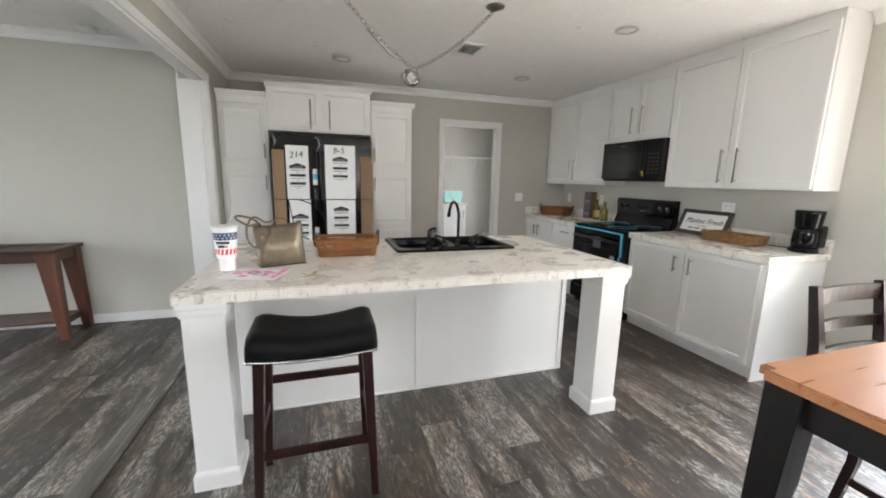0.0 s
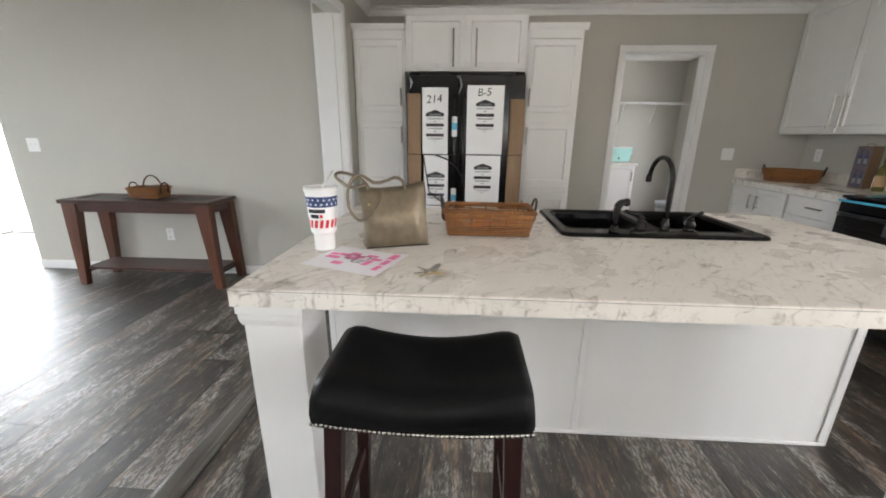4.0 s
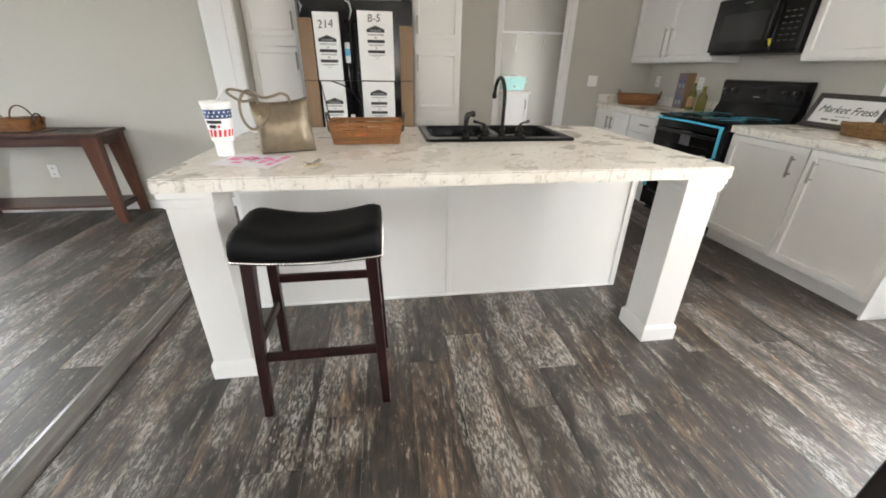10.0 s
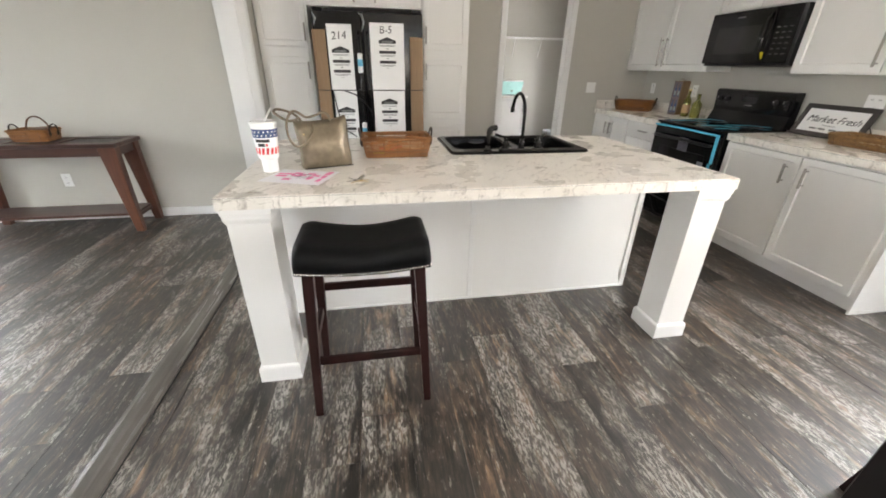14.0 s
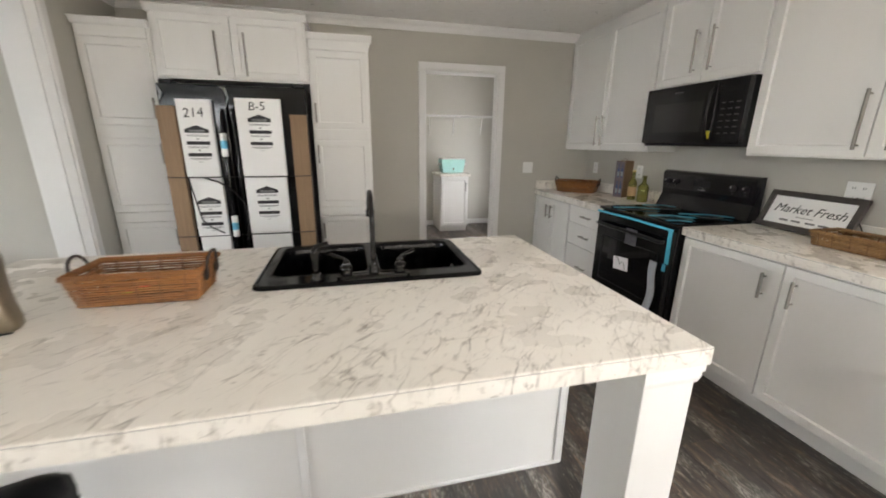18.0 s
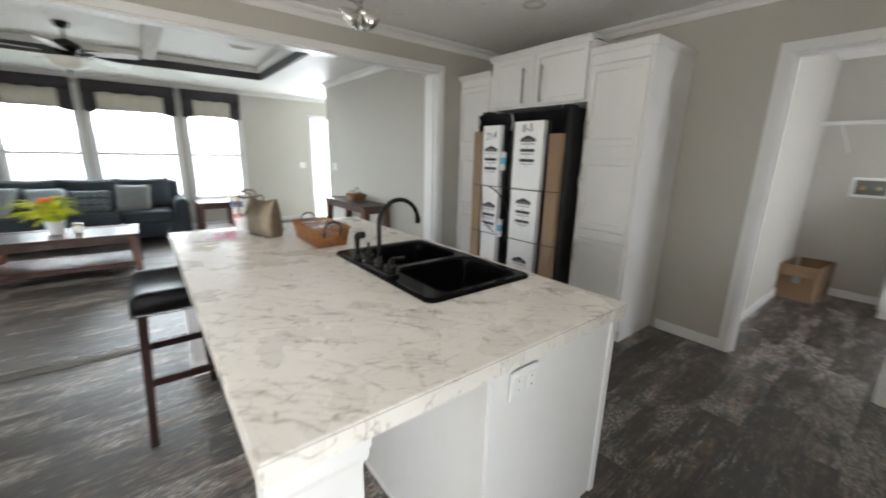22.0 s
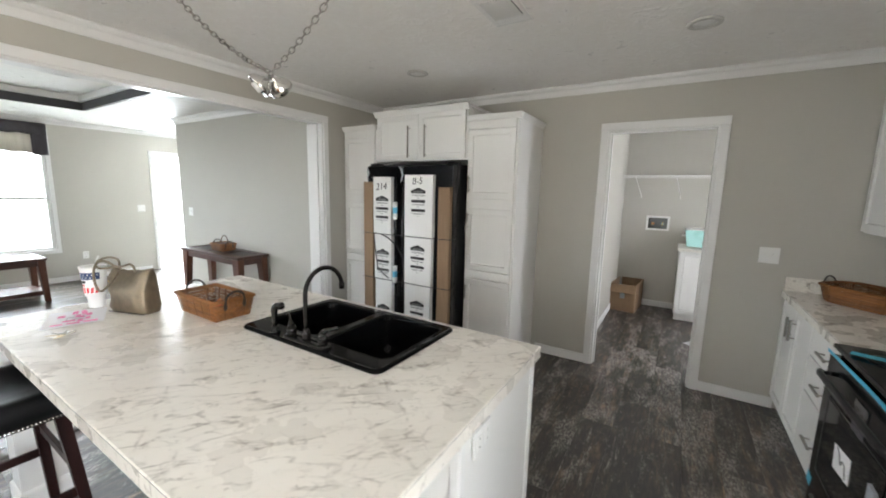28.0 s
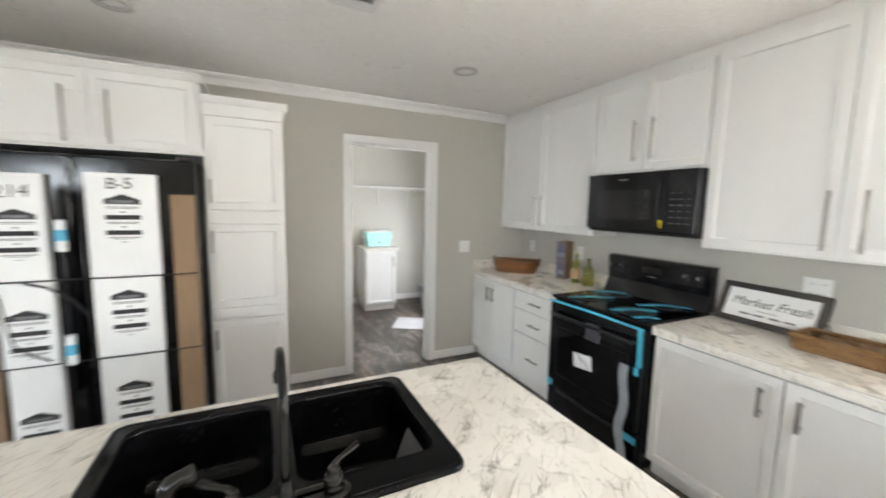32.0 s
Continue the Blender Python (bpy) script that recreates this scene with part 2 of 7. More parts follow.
espresso = wood("espresso_wood", (0.007, 0.003, 0.003), (0.024, 0.007, 0.006), 0.3, axis=2, coat=0.1)
console_wood = wood("brown_stained_wood", (0.022, 0.008, 0.006), (0.075, 0.027, 0.017), 0.34, axis=0, coat=0.15)
console_leg_wood = wood("brown_leg_wood", (0.045, 0.014, 0.007), (0.14, 0.047, 0.023), 0.36, axis=2, coat=0.15)
table_wood = wood("honey_table_wood", (0.30, 0.115, 0.04), (0.44, 0.19, 0.075), 0.28, axis=0, coat=0.25)
dark_wood = wood("dark_table_wood", (0.004, 0.003, 0.003), (0.012, 0.008, 0.007), 0.34, axis=2, coat=0.05)
for m_ in (dark_wood, espresso):
    m_.node_tree.nodes["Principled BSDF"].inputs["Specular IOR Level"].default_value = 0.22
strip_wood = wood("grey_floor_strip", (0.05, 0.044, 0.039), (0.17, 0.155, 0.14), 0.22, axis=1, jitter=0.0, coat=0.3)
sign_wood = wood("grey_sign_wood", (0.035, 0.03, 0.028), (0.085, 0.075, 0.07), 0.6, axis=1)
beam_wood = wood("whitewashed_beam", (0.30, 0.27, 0.25), (0.62, 0.58, 0.55), 0.6, axis=0)
card_board = wood("corrugated_card", (0.20, 0.125, 0.07), (0.29, 0.19, 0.115), 0.8, axis=2, gscale=80)
wicker = wood("honey_wicker", (0.075, 0.022, 0.006), (0.40, 0.165, 0.042), 0.45, axis=0, gscale=70, coat=0.1)
wicker_tan = wood("tan_wicker", (0.12, 0.055, 0.018), (0.40, 0.23, 0.095), 0.55, axis=0, gscale=90)
wicker_dark = wood("brown_wicker", (0.05, 0.016, 0.005), (0.17, 0.066, 0.022), 0.5, axis=0, gscale=60)


def ceiling_material():
    m, t, p = nodes_of("stomped_ceiling")
    v = coords(t)
    a = node(t, "ShaderNodeTexNoise", Scale=13.0, Detail=5.0, Distortion=1.4)
    b = node(t, "ShaderNodeTexVoronoi", Scale=34.0)
    t.links.new(v, a.inputs["Vector"])
    t.links.new(v, b.inputs["Vector"])
    blob = ramp(t, a.outputs["Fac"], [(0.50, (0, 0, 0)), (0.62, (1, 1, 1))])
    h = mix(t, 0.4, blob, b.outputs["Distance"])
    c = ramp(t, a.outputs["Fac"], [(0.3, (0.83, 0.815, 0.79)), (0.7, (0.87, 0.86, 0.84))])
    t.links.new(c, p.inputs["Base Color"])
    t.links.new(ramp(t, a.outputs["Fac"], [(0.58, (0.60,) * 3), (0.70, (0.22,) * 3)]), p.inputs["Roughness"])
    bump(t, p, h, 0.38, 0.006)
    return m


def marble_material():
    """Cream laminate with a crackle of thin grey veins that run slantwise, strong in some patches and faint in others."""
    m, t, p = nodes_of("marble_laminate")
    v = coords(t)
    warp = node(t, "ShaderNodeTexNoise", Scale=6.0, Detail=3.0, Roughness=0.5)
    t.links.new(v, warp.inputs["Vector"])
    shift = mix(t, 0.055, v, warp.outputs["Color"])

    def slanted(stretch, angle=-50):
        a = node(t, "ShaderNodeMapping", Rotation=(0, 0, radians(angle)))
        t.links.new(shift, a.inputs["Vector"])
        b = node(t, "ShaderNodeMapping", Scale=stretch)
        t.links.new(a.outputs[0], b.inputs["Vector"])
        return b.outputs[0]

    def crackle(scale, width, stretch):
        n = t.nodes.new("ShaderNodeTexVoronoi")
        n.voronoi_dimensions, n.feature = "2D", "DISTANCE_TO_EDGE"
        n.inputs["Scale"].default_value = scale
        t.links.new(slanted(stretch), n.inputs["Vector"])
        return ramp(t, n.outputs["Distance"], [(0.0, (1, 1, 1)), (width, (0, 0, 0))])

    def cloud(scale, stretch, lo, hi):
        n = node(t, "ShaderNodeTexNoise", Scale=scale, Detail=5.0, Roughness=0.6)
        t.links.new(slanted(stretch), n.inputs["Vector"])
        return ramp(t, n.outputs["Fac"], [(lo, (0, 0, 0)), (hi, (1, 1, 1))])

    def ridge(scale, width, stretch, angle=-52, shift_by=0.0):
        """Thin winding lines where a noise crosses its middle."""
        n = node(t, "ShaderNodeTexNoise", Scale=scale, Detail=2.0, Roughness=0.45)
        mv = node(t, "ShaderNodeMapping", Location=(shift_by, shift_by * 1.7, 0))
        t.links.new(slanted(stretch, angle), mv.inputs["Vector"])
        t.links.new(mv.outputs[0], n.inputs["Vector"])
        d = t.nodes.new("ShaderNodeMath")
        d.operation = "SUBTRACT"
        d.inputs[1].default_value = 0.5
        t.links.new(n.outputs["Fac"], d.inputs[0])
        e = t.nodes.new("ShaderNodeMath")
        e.operation = "ABSOLUTE"
        t.links.new(d.outputs[0], e.inputs[0])
        return ramp(t, e.outputs[0], [(0.0, (1, 1, 1)), (width, (0, 0, 0))])

    def both(a, b):
        return mix(t, 1.0, a, b, "MULTIPLY")

    def stain(c, amount, mask, colour):
        return mix(t, mix(t, amount, (0, 0, 0), mask), c, colour)

    base = mix(t, cloud(4.0, (0.5, 1, 1), 0.34, 0.66), (0.71, 0.675, 0.615), (0.79, 0.757, 0.70))
    gap = cloud(9.0, (0.45, 1, 1), 0.42, 0.60)
    gap2 = cloud(17.0, (0.4, 1, 1), 0.44, 0.60)
    grit = cloud(48.0, (0.5, 1, 1), 0.36, 0.58)
    c = stain(base, 0.72, both(both(ridge(8.0, 0.017, (0.28, 1, 1)), gap), grit), (0.235, 0.20, 0.165))
    c = stain(c, 0.70, both(both(ridge(14.0, 0.020, (0.26, 1, 1), -50, 3.0), gap2), grit), (0.235, 0.20, 0.165))
    c = stain(c, 0.62, both(both(crackle(14.0, 0.055, (0.55, 1, 1)), gap2), grit), (0.235, 0.20, 0.17))
    c = stain(c, 0.34, both(crackle(30.0, 0.09, (0.5, 1, 1)), both(gap, gap2)), (0.27, 0.235, 0.20))
    c = stain(c, 0.60, both(cloud(34.0, (0.45, 1, 1), 0.60, 0.68), gap2), (0.235, 0.20, 0.165))
    c = stain(c, 0.50, cloud(52.0, (0.7, 1, 1), 0.645, 0.70), (0.22, 0.18, 0.145))
    t.links.new(c, p.inputs["Base Color"])
    fine = node(t, "ShaderNodeTexNoise", Scale=240.0, Detail=2.0)
    t.links.new(v, fine.inputs["Vector"])
    t.links.new(ramp(t, warp.outputs["Fac"], [(0.3, (0.24,) * 3), (0.7, (0.34,) * 3)]), p.inputs["Roughness"])
    bump(t, p, fine.outputs["Fac"], 0.04, 0.001)
    return m


def plank_material():
    """Rustic vinyl plank: dark grey-brown grain with worn pale flakes, different on each plank."""
    m, t, p = nodes_of("rustic_vinyl_plank")
    info = t.nodes.new("ShaderNodeObjectInfo")
    geo = t.nodes.new("ShaderNodeNewGeometry")
    rnd = t.nodes.new("ShaderNodeMath")
    rnd.operation = "ADD"
    t.links.new(info.outputs["Random"], rnd.inputs[0])
    t.links.new(geo.outputs["Random Per Island"], rnd.inputs[1])
    fr = t.nodes.new("ShaderNodeMath")
    fr.operation = "FRACT"
    t.links.new(rnd.outputs[0], fr.inputs[0])
    mul = t.nodes.new("ShaderNodeVectorMath")
    mul.operation = "SCALE"
    mul.inputs[0].default_value = (31.0, 17.0, 23.0)
    t.links.new(fr.outputs[0], mul.inputs["Scale"])
    tc = t.nodes.new("ShaderNodeTexCoord")
    add = t.nodes.new("ShaderNodeVectorMath")
    t.links.new(tc.outputs["Object"], add.inputs[0])
    t.links.new(mul.outputs[0], add.inputs[1])

    def layer(scale, stretch, detail=6.0, dist=0.5):
        mp = node(t, "ShaderNodeMapping", Scale=stretch)
        t.links.new(add.outputs[0], mp.inputs["Vector"])
        n = node(t, "ShaderNodeTexNoise", Scale=scale, Detail=detail, Distortion=dist, Roughness=0.62)
        t.links.new(mp.outputs[0], n.inputs["Vector"])
        return n.outputs["Fac"]

    streak = layer(30.0, (1, 0.11, 1), 9.0, 0.4)
    fine = layer(170.0, (1, 0.07, 1), 6.0, 0.2)
    tone = layer(5.0, (1, 0.30, 1), 5.0, 0.4)
    worn = layer(6.5, (1, 0.30, 1), 8.0, 0.3)
    band = layer(24.0, (1, 0.10, 1), 7.0, 0.3)
    flake = layer(105.0, (1, 0.30, 1), 14.0, 0.5)
    base = ramp(t, streak, [(0.37, (0.004, 0.0034, 0.003)), (0.47, (0.0085, 0.007, 0.006)), (0.55, (0.042, 0.030, 0.0215)), (0.65, (0.165, 0.122, 0.090))])
    base = mix(t, 0.40, base, ramp(t, fine, [(0.42, (0.003, 0.0025, 0.0021)), (0.60, (0.095, 0.077, 0.063))]))
    base = mix(t, 1.0, base, ramp(t, tone, [(0.36, (0.75, 0.77, 0.80)), (0.52, (1.0, 0.97, 0.94)), (0.66, (1.26, 1.13, 1.01))]), "MULTIPLY")
    mottle = layer(30.0, (1, 0.34, 1), 7.0, 0.5)
    base = mix(t, 1.0, base, ramp(t, mottle, [(0.38, (0.42, 0.41, 0.40)), (0.50, (1.0, 0.98, 0.96)), (0.63, (1.75, 1.66, 1.58))]), "MULTIPLY")
    tint = ramp(t, fr.outputs[0], [(0.0, (0.55, 0.53, 0.52)), (0.3, (1.08, 0.92, 0.79)), (0.55, (0.68, 0.68, 0.69)), (0.85, (1.18, 1.05, 0.95)), (1.0, (1.7, 1.66, 1.62))])
    base = mix(t, 1.0, base, tint, "MULTIPLY")
    low = t.nodes.new("ShaderNodeMapRange")
    low.inputs["To Min"].default_value, low.inputs["To Max"].default_value = 0.06, -0.06
    t.links.new(fr.outputs[0], low.inputs["Value"])
    w2 = t.nodes.new("ShaderNodeMath")
    w2.operation = "SUBTRACT"
    t.links.new(worn, w2.inputs[0])
    t.links.new(low.outputs[0], w2.inputs[1])
    wm = ramp(t, w2.outputs[0], [(0.50, (0, 0, 0)), (0.61, (1, 1, 1))])
    bm_ = ramp(t, band, [(0.59, (0, 0, 0)), (0.68, (1, 1, 1))])
    where = mix(t, 1.0, wm, bm_, "LIGHTEN")
    fm = ramp(t, flake, [(0.465, (0, 0, 0)), (0.575, (1, 1, 1))])
    mask = mix(t, 1.0, mix(t, 1.0, where, fm, "MULTIPLY"), mix(t, 1.0, ramp(t, flake, [(0.585, (0, 0, 0)), (0.64, (0.8, 0.8, 0.8))]), ramp(t, mottle, [(0.48, (0, 0, 0)), (0.60, (1, 1, 1))]), "MULTIPLY"), "LIGHTEN")
    pale = mix(t, tone, (0.35, 0.32, 0.285), (0.45, 0.425, 0.39))
    base = mix(t, mix(t, 0.12, (0, 0, 0), where), base, (0.28, 0.255, 0.23))
    c = mix(t, mix(t, 0.74, (0, 0, 0), mask), base, pale)
    t.links.new(c, p.inputs["Base Color"])
    t.links.new(ramp(t, streak, [(0.3, (0.36,) * 3), (0.7, (0.50,) * 3)]), p.inputs["Roughness"])
    p.inputs["Specular IOR Level"].default_value = 1.0
    bump(t, p, mix(t, 0.35, streak, mix(t, 0.5, fine, mask)), 0.35, 0.0015)
    return m


ceiling_mat, marble, plank_mat = ceiling_material(), marble_material(), plank_material()

pane_mat, pt, pp = nodes_of("window_glass")
pp.inputs["Base Color"].default_value = (0.95, 0.97, 0.97, 1)
pp.inputs["Roughness"].default_value, pp.inputs["Transmission Weight"].default_value, pp.inputs["IOR"].default_value = 0.02, 1.0, 1.1

# backdrop gives off its own light, so the view outside is blown out
glow_mat, gt, gp = nodes_of("glowing_backdrop")
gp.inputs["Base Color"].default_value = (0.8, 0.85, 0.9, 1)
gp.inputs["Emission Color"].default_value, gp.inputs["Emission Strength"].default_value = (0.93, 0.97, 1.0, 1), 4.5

# ---- tools for meshes ----
WORLD = {}


def thing(name, at=(0, 0, 0), label="", category="", group="", turn=0.0):
    ob = new(name)
    ob.matrix_world = pose(*at, 0, 0, turn)
    WORLD[ob] = pose(*at, 0, 0, turn)
    return tagged(ob, label, category, group)


def part(name, bm, material, parent=None, label="", smooth=False):
    """Links a bmesh, given in world places, as one mesh under a thing or a part."""
    bmesh.ops.recalc_face_normals(bm, faces=bm.faces)
    me = bpy.data.meshes.new(name)
    if parent is not None:
        bm.transform(WORLD[parent].inverted())
    bm.to_mesh(me)
    bm.free()
    me.materials.append(material)
    if smooth:
        me.shade_smooth()
    ob = new(name, me)
    if parent is not None:
        ob.parent = parent
        WORLD[ob] = WORLD[parent].copy()
    else:
        WORLD[ob] = Matrix()
    return tagged(ob, label)


def structure(name, bm, material, label, category):
    return tagged(part(name, bm, material), label, category, kind="structure")


def box(bm, x0, x1, y0, y1, z0, z1, bevel=0.0, seg=1):
    vs = [bm.verts.new((x, y, z)) for z in (z0, z1) for x, y in ((x0, y0), (x1, y0), (x1, y1), (x0, y1))]
    fs = [bm.faces.new([vs[i] for i in q]) for q in ((3, 2, 1, 0), (4, 5, 6, 7), (0, 1, 5, 4), (1, 2, 6, 5), (2, 3, 7, 6), (3, 0, 4, 7))]
    if bevel:
        es = list({e for f in fs for e in f.edges})
        bmesh.ops.bevel(bm, geom=es, offset=bevel, segments=seg, affect="EDGES", profile=0.5)
    return bm


def boxes(*rows, bevel=0.0):
    bm = bmesh.new()
    for r in rows:
        box(bm, *r, bevel=bevel)
    return bm


def taper(bm, top, bottom, bevel=0.0):
    """A block between two rectangles (x0, x1, y0, y1, z)."""
    vs = [bm.verts.new((x, y, r[4])) for r in (bottom, top) for x, y in ((r[0], r[2]), (r[1], r[2]), (r[1], r[3]), (r[0], r[3]))]
    fs = [bm.faces.new([vs[i] for i in q]) for q in ((3, 2, 1, 0), (4, 5, 6, 7), (0, 1, 5, 4), (1, 2, 6, 5), (2, 3, 7, 6), (3, 0, 4, 7))]
    if bevel:
        bmesh.ops.bevel(bm, geom=list({e for f in fs for e in f.edges}), offset=bevel, segments=1, affect="EDGES")
    return bm


def tube(bm, pts, r, n=8, closed=False):
    """A round bar along a line of places; r is one radius or one for each place."""
    pts = [Vector(p) for p in pts]
    rs = r if isinstance(r, (list, tuple)) else [r] * len(pts)
    rings, side = [], None
    for i, p in enumerate(pts):
        a = pts[i - 1] if (i or closed) else p
        b = pts[(i + 1) % len(pts)] if (i + 1 < len(pts) or closed) else p
        d = (b - a).normalized()
        if side is None:
            side = d.orthogonal().normalized()
        side = (side - d * side.dot(d)).normalized()
        up = d.cross(side)
        rings.append([bm.verts.new(p + rs[i] * (math.cos(k * math.tau / n) * side + math.sin(k * math.tau / n) * up)) for k in range(n)])
    pairs = list(zip(rings, rings[1:])) + ([(rings[-1], rings[0])] if closed else [])
    for a, b in pairs:
        for k in range(n):
            bm.faces.new((a[k], a[(k + 1) % n], b[(k + 1) % n], b[k]))
    if not closed:
        bm.faces.new(rings[0][::-1])
        bm.faces.new(rings[-1])
    return bm


def smooth_line(pts, n=6):
    """Places along a soft curve through the given ones."""
    p = [Vector(q) for q in pts]
    p = [2 * p[0] - p[1]] + p + [2 * p[-1] - p[-2]]
    out = []
    for i in range(1, len(p) - 2):
        for k in range(n):
            t = k / n
            out.append(0.5 * ((2 * p[i]) + (p[i + 1] - p[i - 1]) * t + (2 * p[i - 1] - 5 * p[i] + 4 * p[i + 1] - p[i + 2]) * t * t + (3 * p[i] - p[i - 1] - 3 * p[i + 1] + p[i + 2]) * t ** 3))
    return out + [p[-2]]


def lathe(bm, profile, cx, cy, n=24, tilt=None):
    """A turned shape from (radius, height) pairs round an upright axis, or along the matrix tilt."""
    rings = []
    for r, z in profile:
        ring = []
        for k in range(n):
            v = Vector((r * math.cos(k * math.tau / n), r * math.sin(k * math.tau / n), z))
            ring.append(bm.verts.new(tilt @ v if tilt else v + Vector((cx, cy, 0))))
        rings.append(ring)
    for a, b in zip(rings, rings[1:]):
        for k in range(n):
            bm.faces.new((a[k], a[(k + 1) % n], b[(k + 1) % n], b[k]))
    bm.faces.new(rings[0][::-1])
    bm.faces.new(rings[-1])
    return bm


def prism(bm, outline, axis, a, b):
    """An outline of (u, v) pairs drawn out along an axis from a to b. u, v are the other two axes in order."""
    def at(u, v, w):
        return {0: (w, u, v), 1: (u, w, v), 2: (u, v, w)}[axis]
    lo = [bm.verts.new(at(u, v, a)) for u, v in outline]
    hi = [bm.verts.new(at(u, v, b)) for u, v in outline]
    bm.faces.new(lo)
    bm.faces.new(hi)
    for i in range(len(lo)):
        j = (i + 1) % len(lo)
        bm.faces.new((lo[i], lo[j], hi[j], hi[i]))
    return bm


def turned(bm, matrix):
    bm.transform(matrix)
    return bm


def faced(front, u0, u1, d0, d1, z0, z1):
    """A block on a front: ('y', face) looks to -y, ('x', face) looks to -x, ('Y', face) to +y, ('X', face) to +x; d runs out of the face."""
    way, f = front
    if way == "y":
        return (u0, u1, f - d1, f - d0, z0, z1)
    if way == "Y":
        return (u0, u1, f + d0, f + d1, z0, z1)
    if way == "x":
        return (f - d1, f - d0, u0, u1, z0, z1)
    return (f + d0, f + d1, u0, u1, z0, z1)


def outward(front, u, d, z):
    way, f = front
    return {"y": (u, f - d, z), "Y": (u, f + d, z), "x": (f - d, u, z), "X": (f + d, u, z)}[way]


def shaker(front, u0, u1, z0, z1, parent, rail=0.062, name="door", handle=None, material=None):
    """A shaker door or drawer front, 19 mm thick, with a recessed panel; handle is (u, z low, z high) or (u low, u high, z)."""
    bm = box(bmesh.new(), *faced(front, u0, u1, 0.0, 0.019, z0, z1))
    if rail:
        out = Vector(outward(front, 0, 1, 0)) - Vector(outward(front, 0, 0, 0))
        bm.normal_update()
        f = max(bm.faces, key=lambda q: q.calc_center_median().dot(out))
        edge = list(f.edges)
        bmesh.ops.inset_region(bm, faces=[f], thickness=rail, depth=0.0)
        bmesh.ops.inset_region(bm, faces=[f], thickness=0.008, depth=0.0)
        bmesh.ops.translate(bm, verts=list(f.verts), vec=out * -0.011)
        bmesh.ops.bevel(bm, geom=[e for e in edge if e.is_valid], offset=0.0015, segments=1, affect="EDGES")
    else:
        bmesh.ops.bevel(bm, geom=list(bm.edges), offset=0.002, segments=1, affect="EDGES")
    d = part(name, bm, material or white_cab, parent)
    if handle:
        bm = bmesh.new()
        a, b, c = handle[:3]
        if handle[-1] == "level":
            ends = [(a, c), (b, c)]
            inner = [(a + 0.015, c), (b - 0.015, c)]
        else:
            ends = [(a, b), (a, c)]
            inner = [(a, b + 0.02), (a, c - 0.02)]
        tube(bm, [outward(front, u, 0.050, z) for u, z in ends], 0.0078, 12)
        for u, z in inner:
            tube(bm, [outward(front, u, 0.018, z), outward(front, u, 0.050, z)], 0.0045, 8)
        part("handle", bm, nickel, d, "brushed nickel bar handle", smooth=False)
    return d


def rounded(bm, x0, x1, y0, y1, z0, z1, r, seg=3):
    return box(bm, x0, x1, y0, y1, z0, z1, bevel=r, seg=seg)


def cushion(bm, w, d, h, m, puff=0.35, n=8):
    """A soft pillow of w by d, h thick, laid by the matrix m."""
    grid = {}
    for s in (1, -1):
        for i in range(n + 1):
            for j in range(n + 1):
                u, v = 2 * i / n - 1, 2 * j / n - 1
                edge = i in (0, n) or j in (0, n)
                if edge and s < 0:
                    grid[s, i, j] = grid[1, i, j]
                    continue
                t = (max(0.0, 1 - u ** 4) * max(0.0, 1 - v ** 4)) ** puff
                pin = 1 - 0.06 * (1 - abs(u)) * (abs(v) > 0.99) - 0.0
                grid[s, i, j] = bm.verts.new(m @ Vector((u * w / 2 * (1 - 0.05 * (1 - abs(v))), v * d / 2 * pin, s * h / 2 * (0 if edge else t))))
        for i in range(n):
            for j in range(n):
                bm.faces.new((grid[s, i, j], grid[s, i + 1, j], grid[s, i + 1, j + 1], grid[s, i, j + 1]))
    return bm


def letters(text, size, m, material, parent, label, thick=0.0006, shear=0.0):
    """Lettering in the built-in font, turned into a mesh and laid by the matrix m (x along the line, y up the letters)."""
    cu = bpy.data.curves.new("lettering", "FONT")
    cu.body, cu.size, cu.extrude, cu.align_x, cu.align_y, cu.shear, cu.resolution_u = text, size, thick, "CENTER", "CENTER", shear, 3
    ob = bpy.data.objects.new("lettering", cu)
    me = bpy.data.meshes.new_from_object(ob)
    bpy.data.objects.remove(ob)
    bpy.data.curves.remove(cu)
    bm = bmesh.new()
    bm.from_mesh(me)
    bpy.data.meshes.remove(me)
    bm.transform(m)
    return part("lettering", bm, material, parent, label)

# ---- the rooms ----
CEIL, SOUTH, NORTH, EAST, WEST = 2.5, -1.85, 5.2, 3.62, -5.9
LIVN = 4.39       # the living room's north wall
DIV0, DIV1 = -1.01, -0.80   # the wall between the rooms

structure("floor", boxes((-6.02, 3.74, -1.97, 7.8, -0.12, -0.006)), chip_grey, "dark subfloor under the vinyl planks", "floor")

structure("wall_north", boxes((DIV1, 1.72, NORTH, NORTH + 0.1, 0, CEIL), (2.495, EAST, NORTH, NORTH + 0.1, 0, CEIL), (1.72, 2.495, NORTH, NORTH + 0.1, 2.10, CEIL)), wall_paint, "greige painted kitchen wall with a doorway to the laundry", "wall")
structure("wall_east", boxes((EAST, EAST + 0.12, SOUTH, -0.3, 0, CEIL), (EAST, EAST + 0.12, 1.55, 5.9, 0, CEIL), (EAST, EAST + 0.12, -0.3, 1.55, 2.08, CEIL), (EAST, EAST + 0.12, 5.9, 6.7, 0, 0.75), (EAST, EAST + 0.12, 5.9, 6.7, 1.95, CEIL), (EAST, EAST + 0.12, 6.7, 7.8, 0, CEIL)), wall_paint, "greige painted outer wall behind the range", "wall")
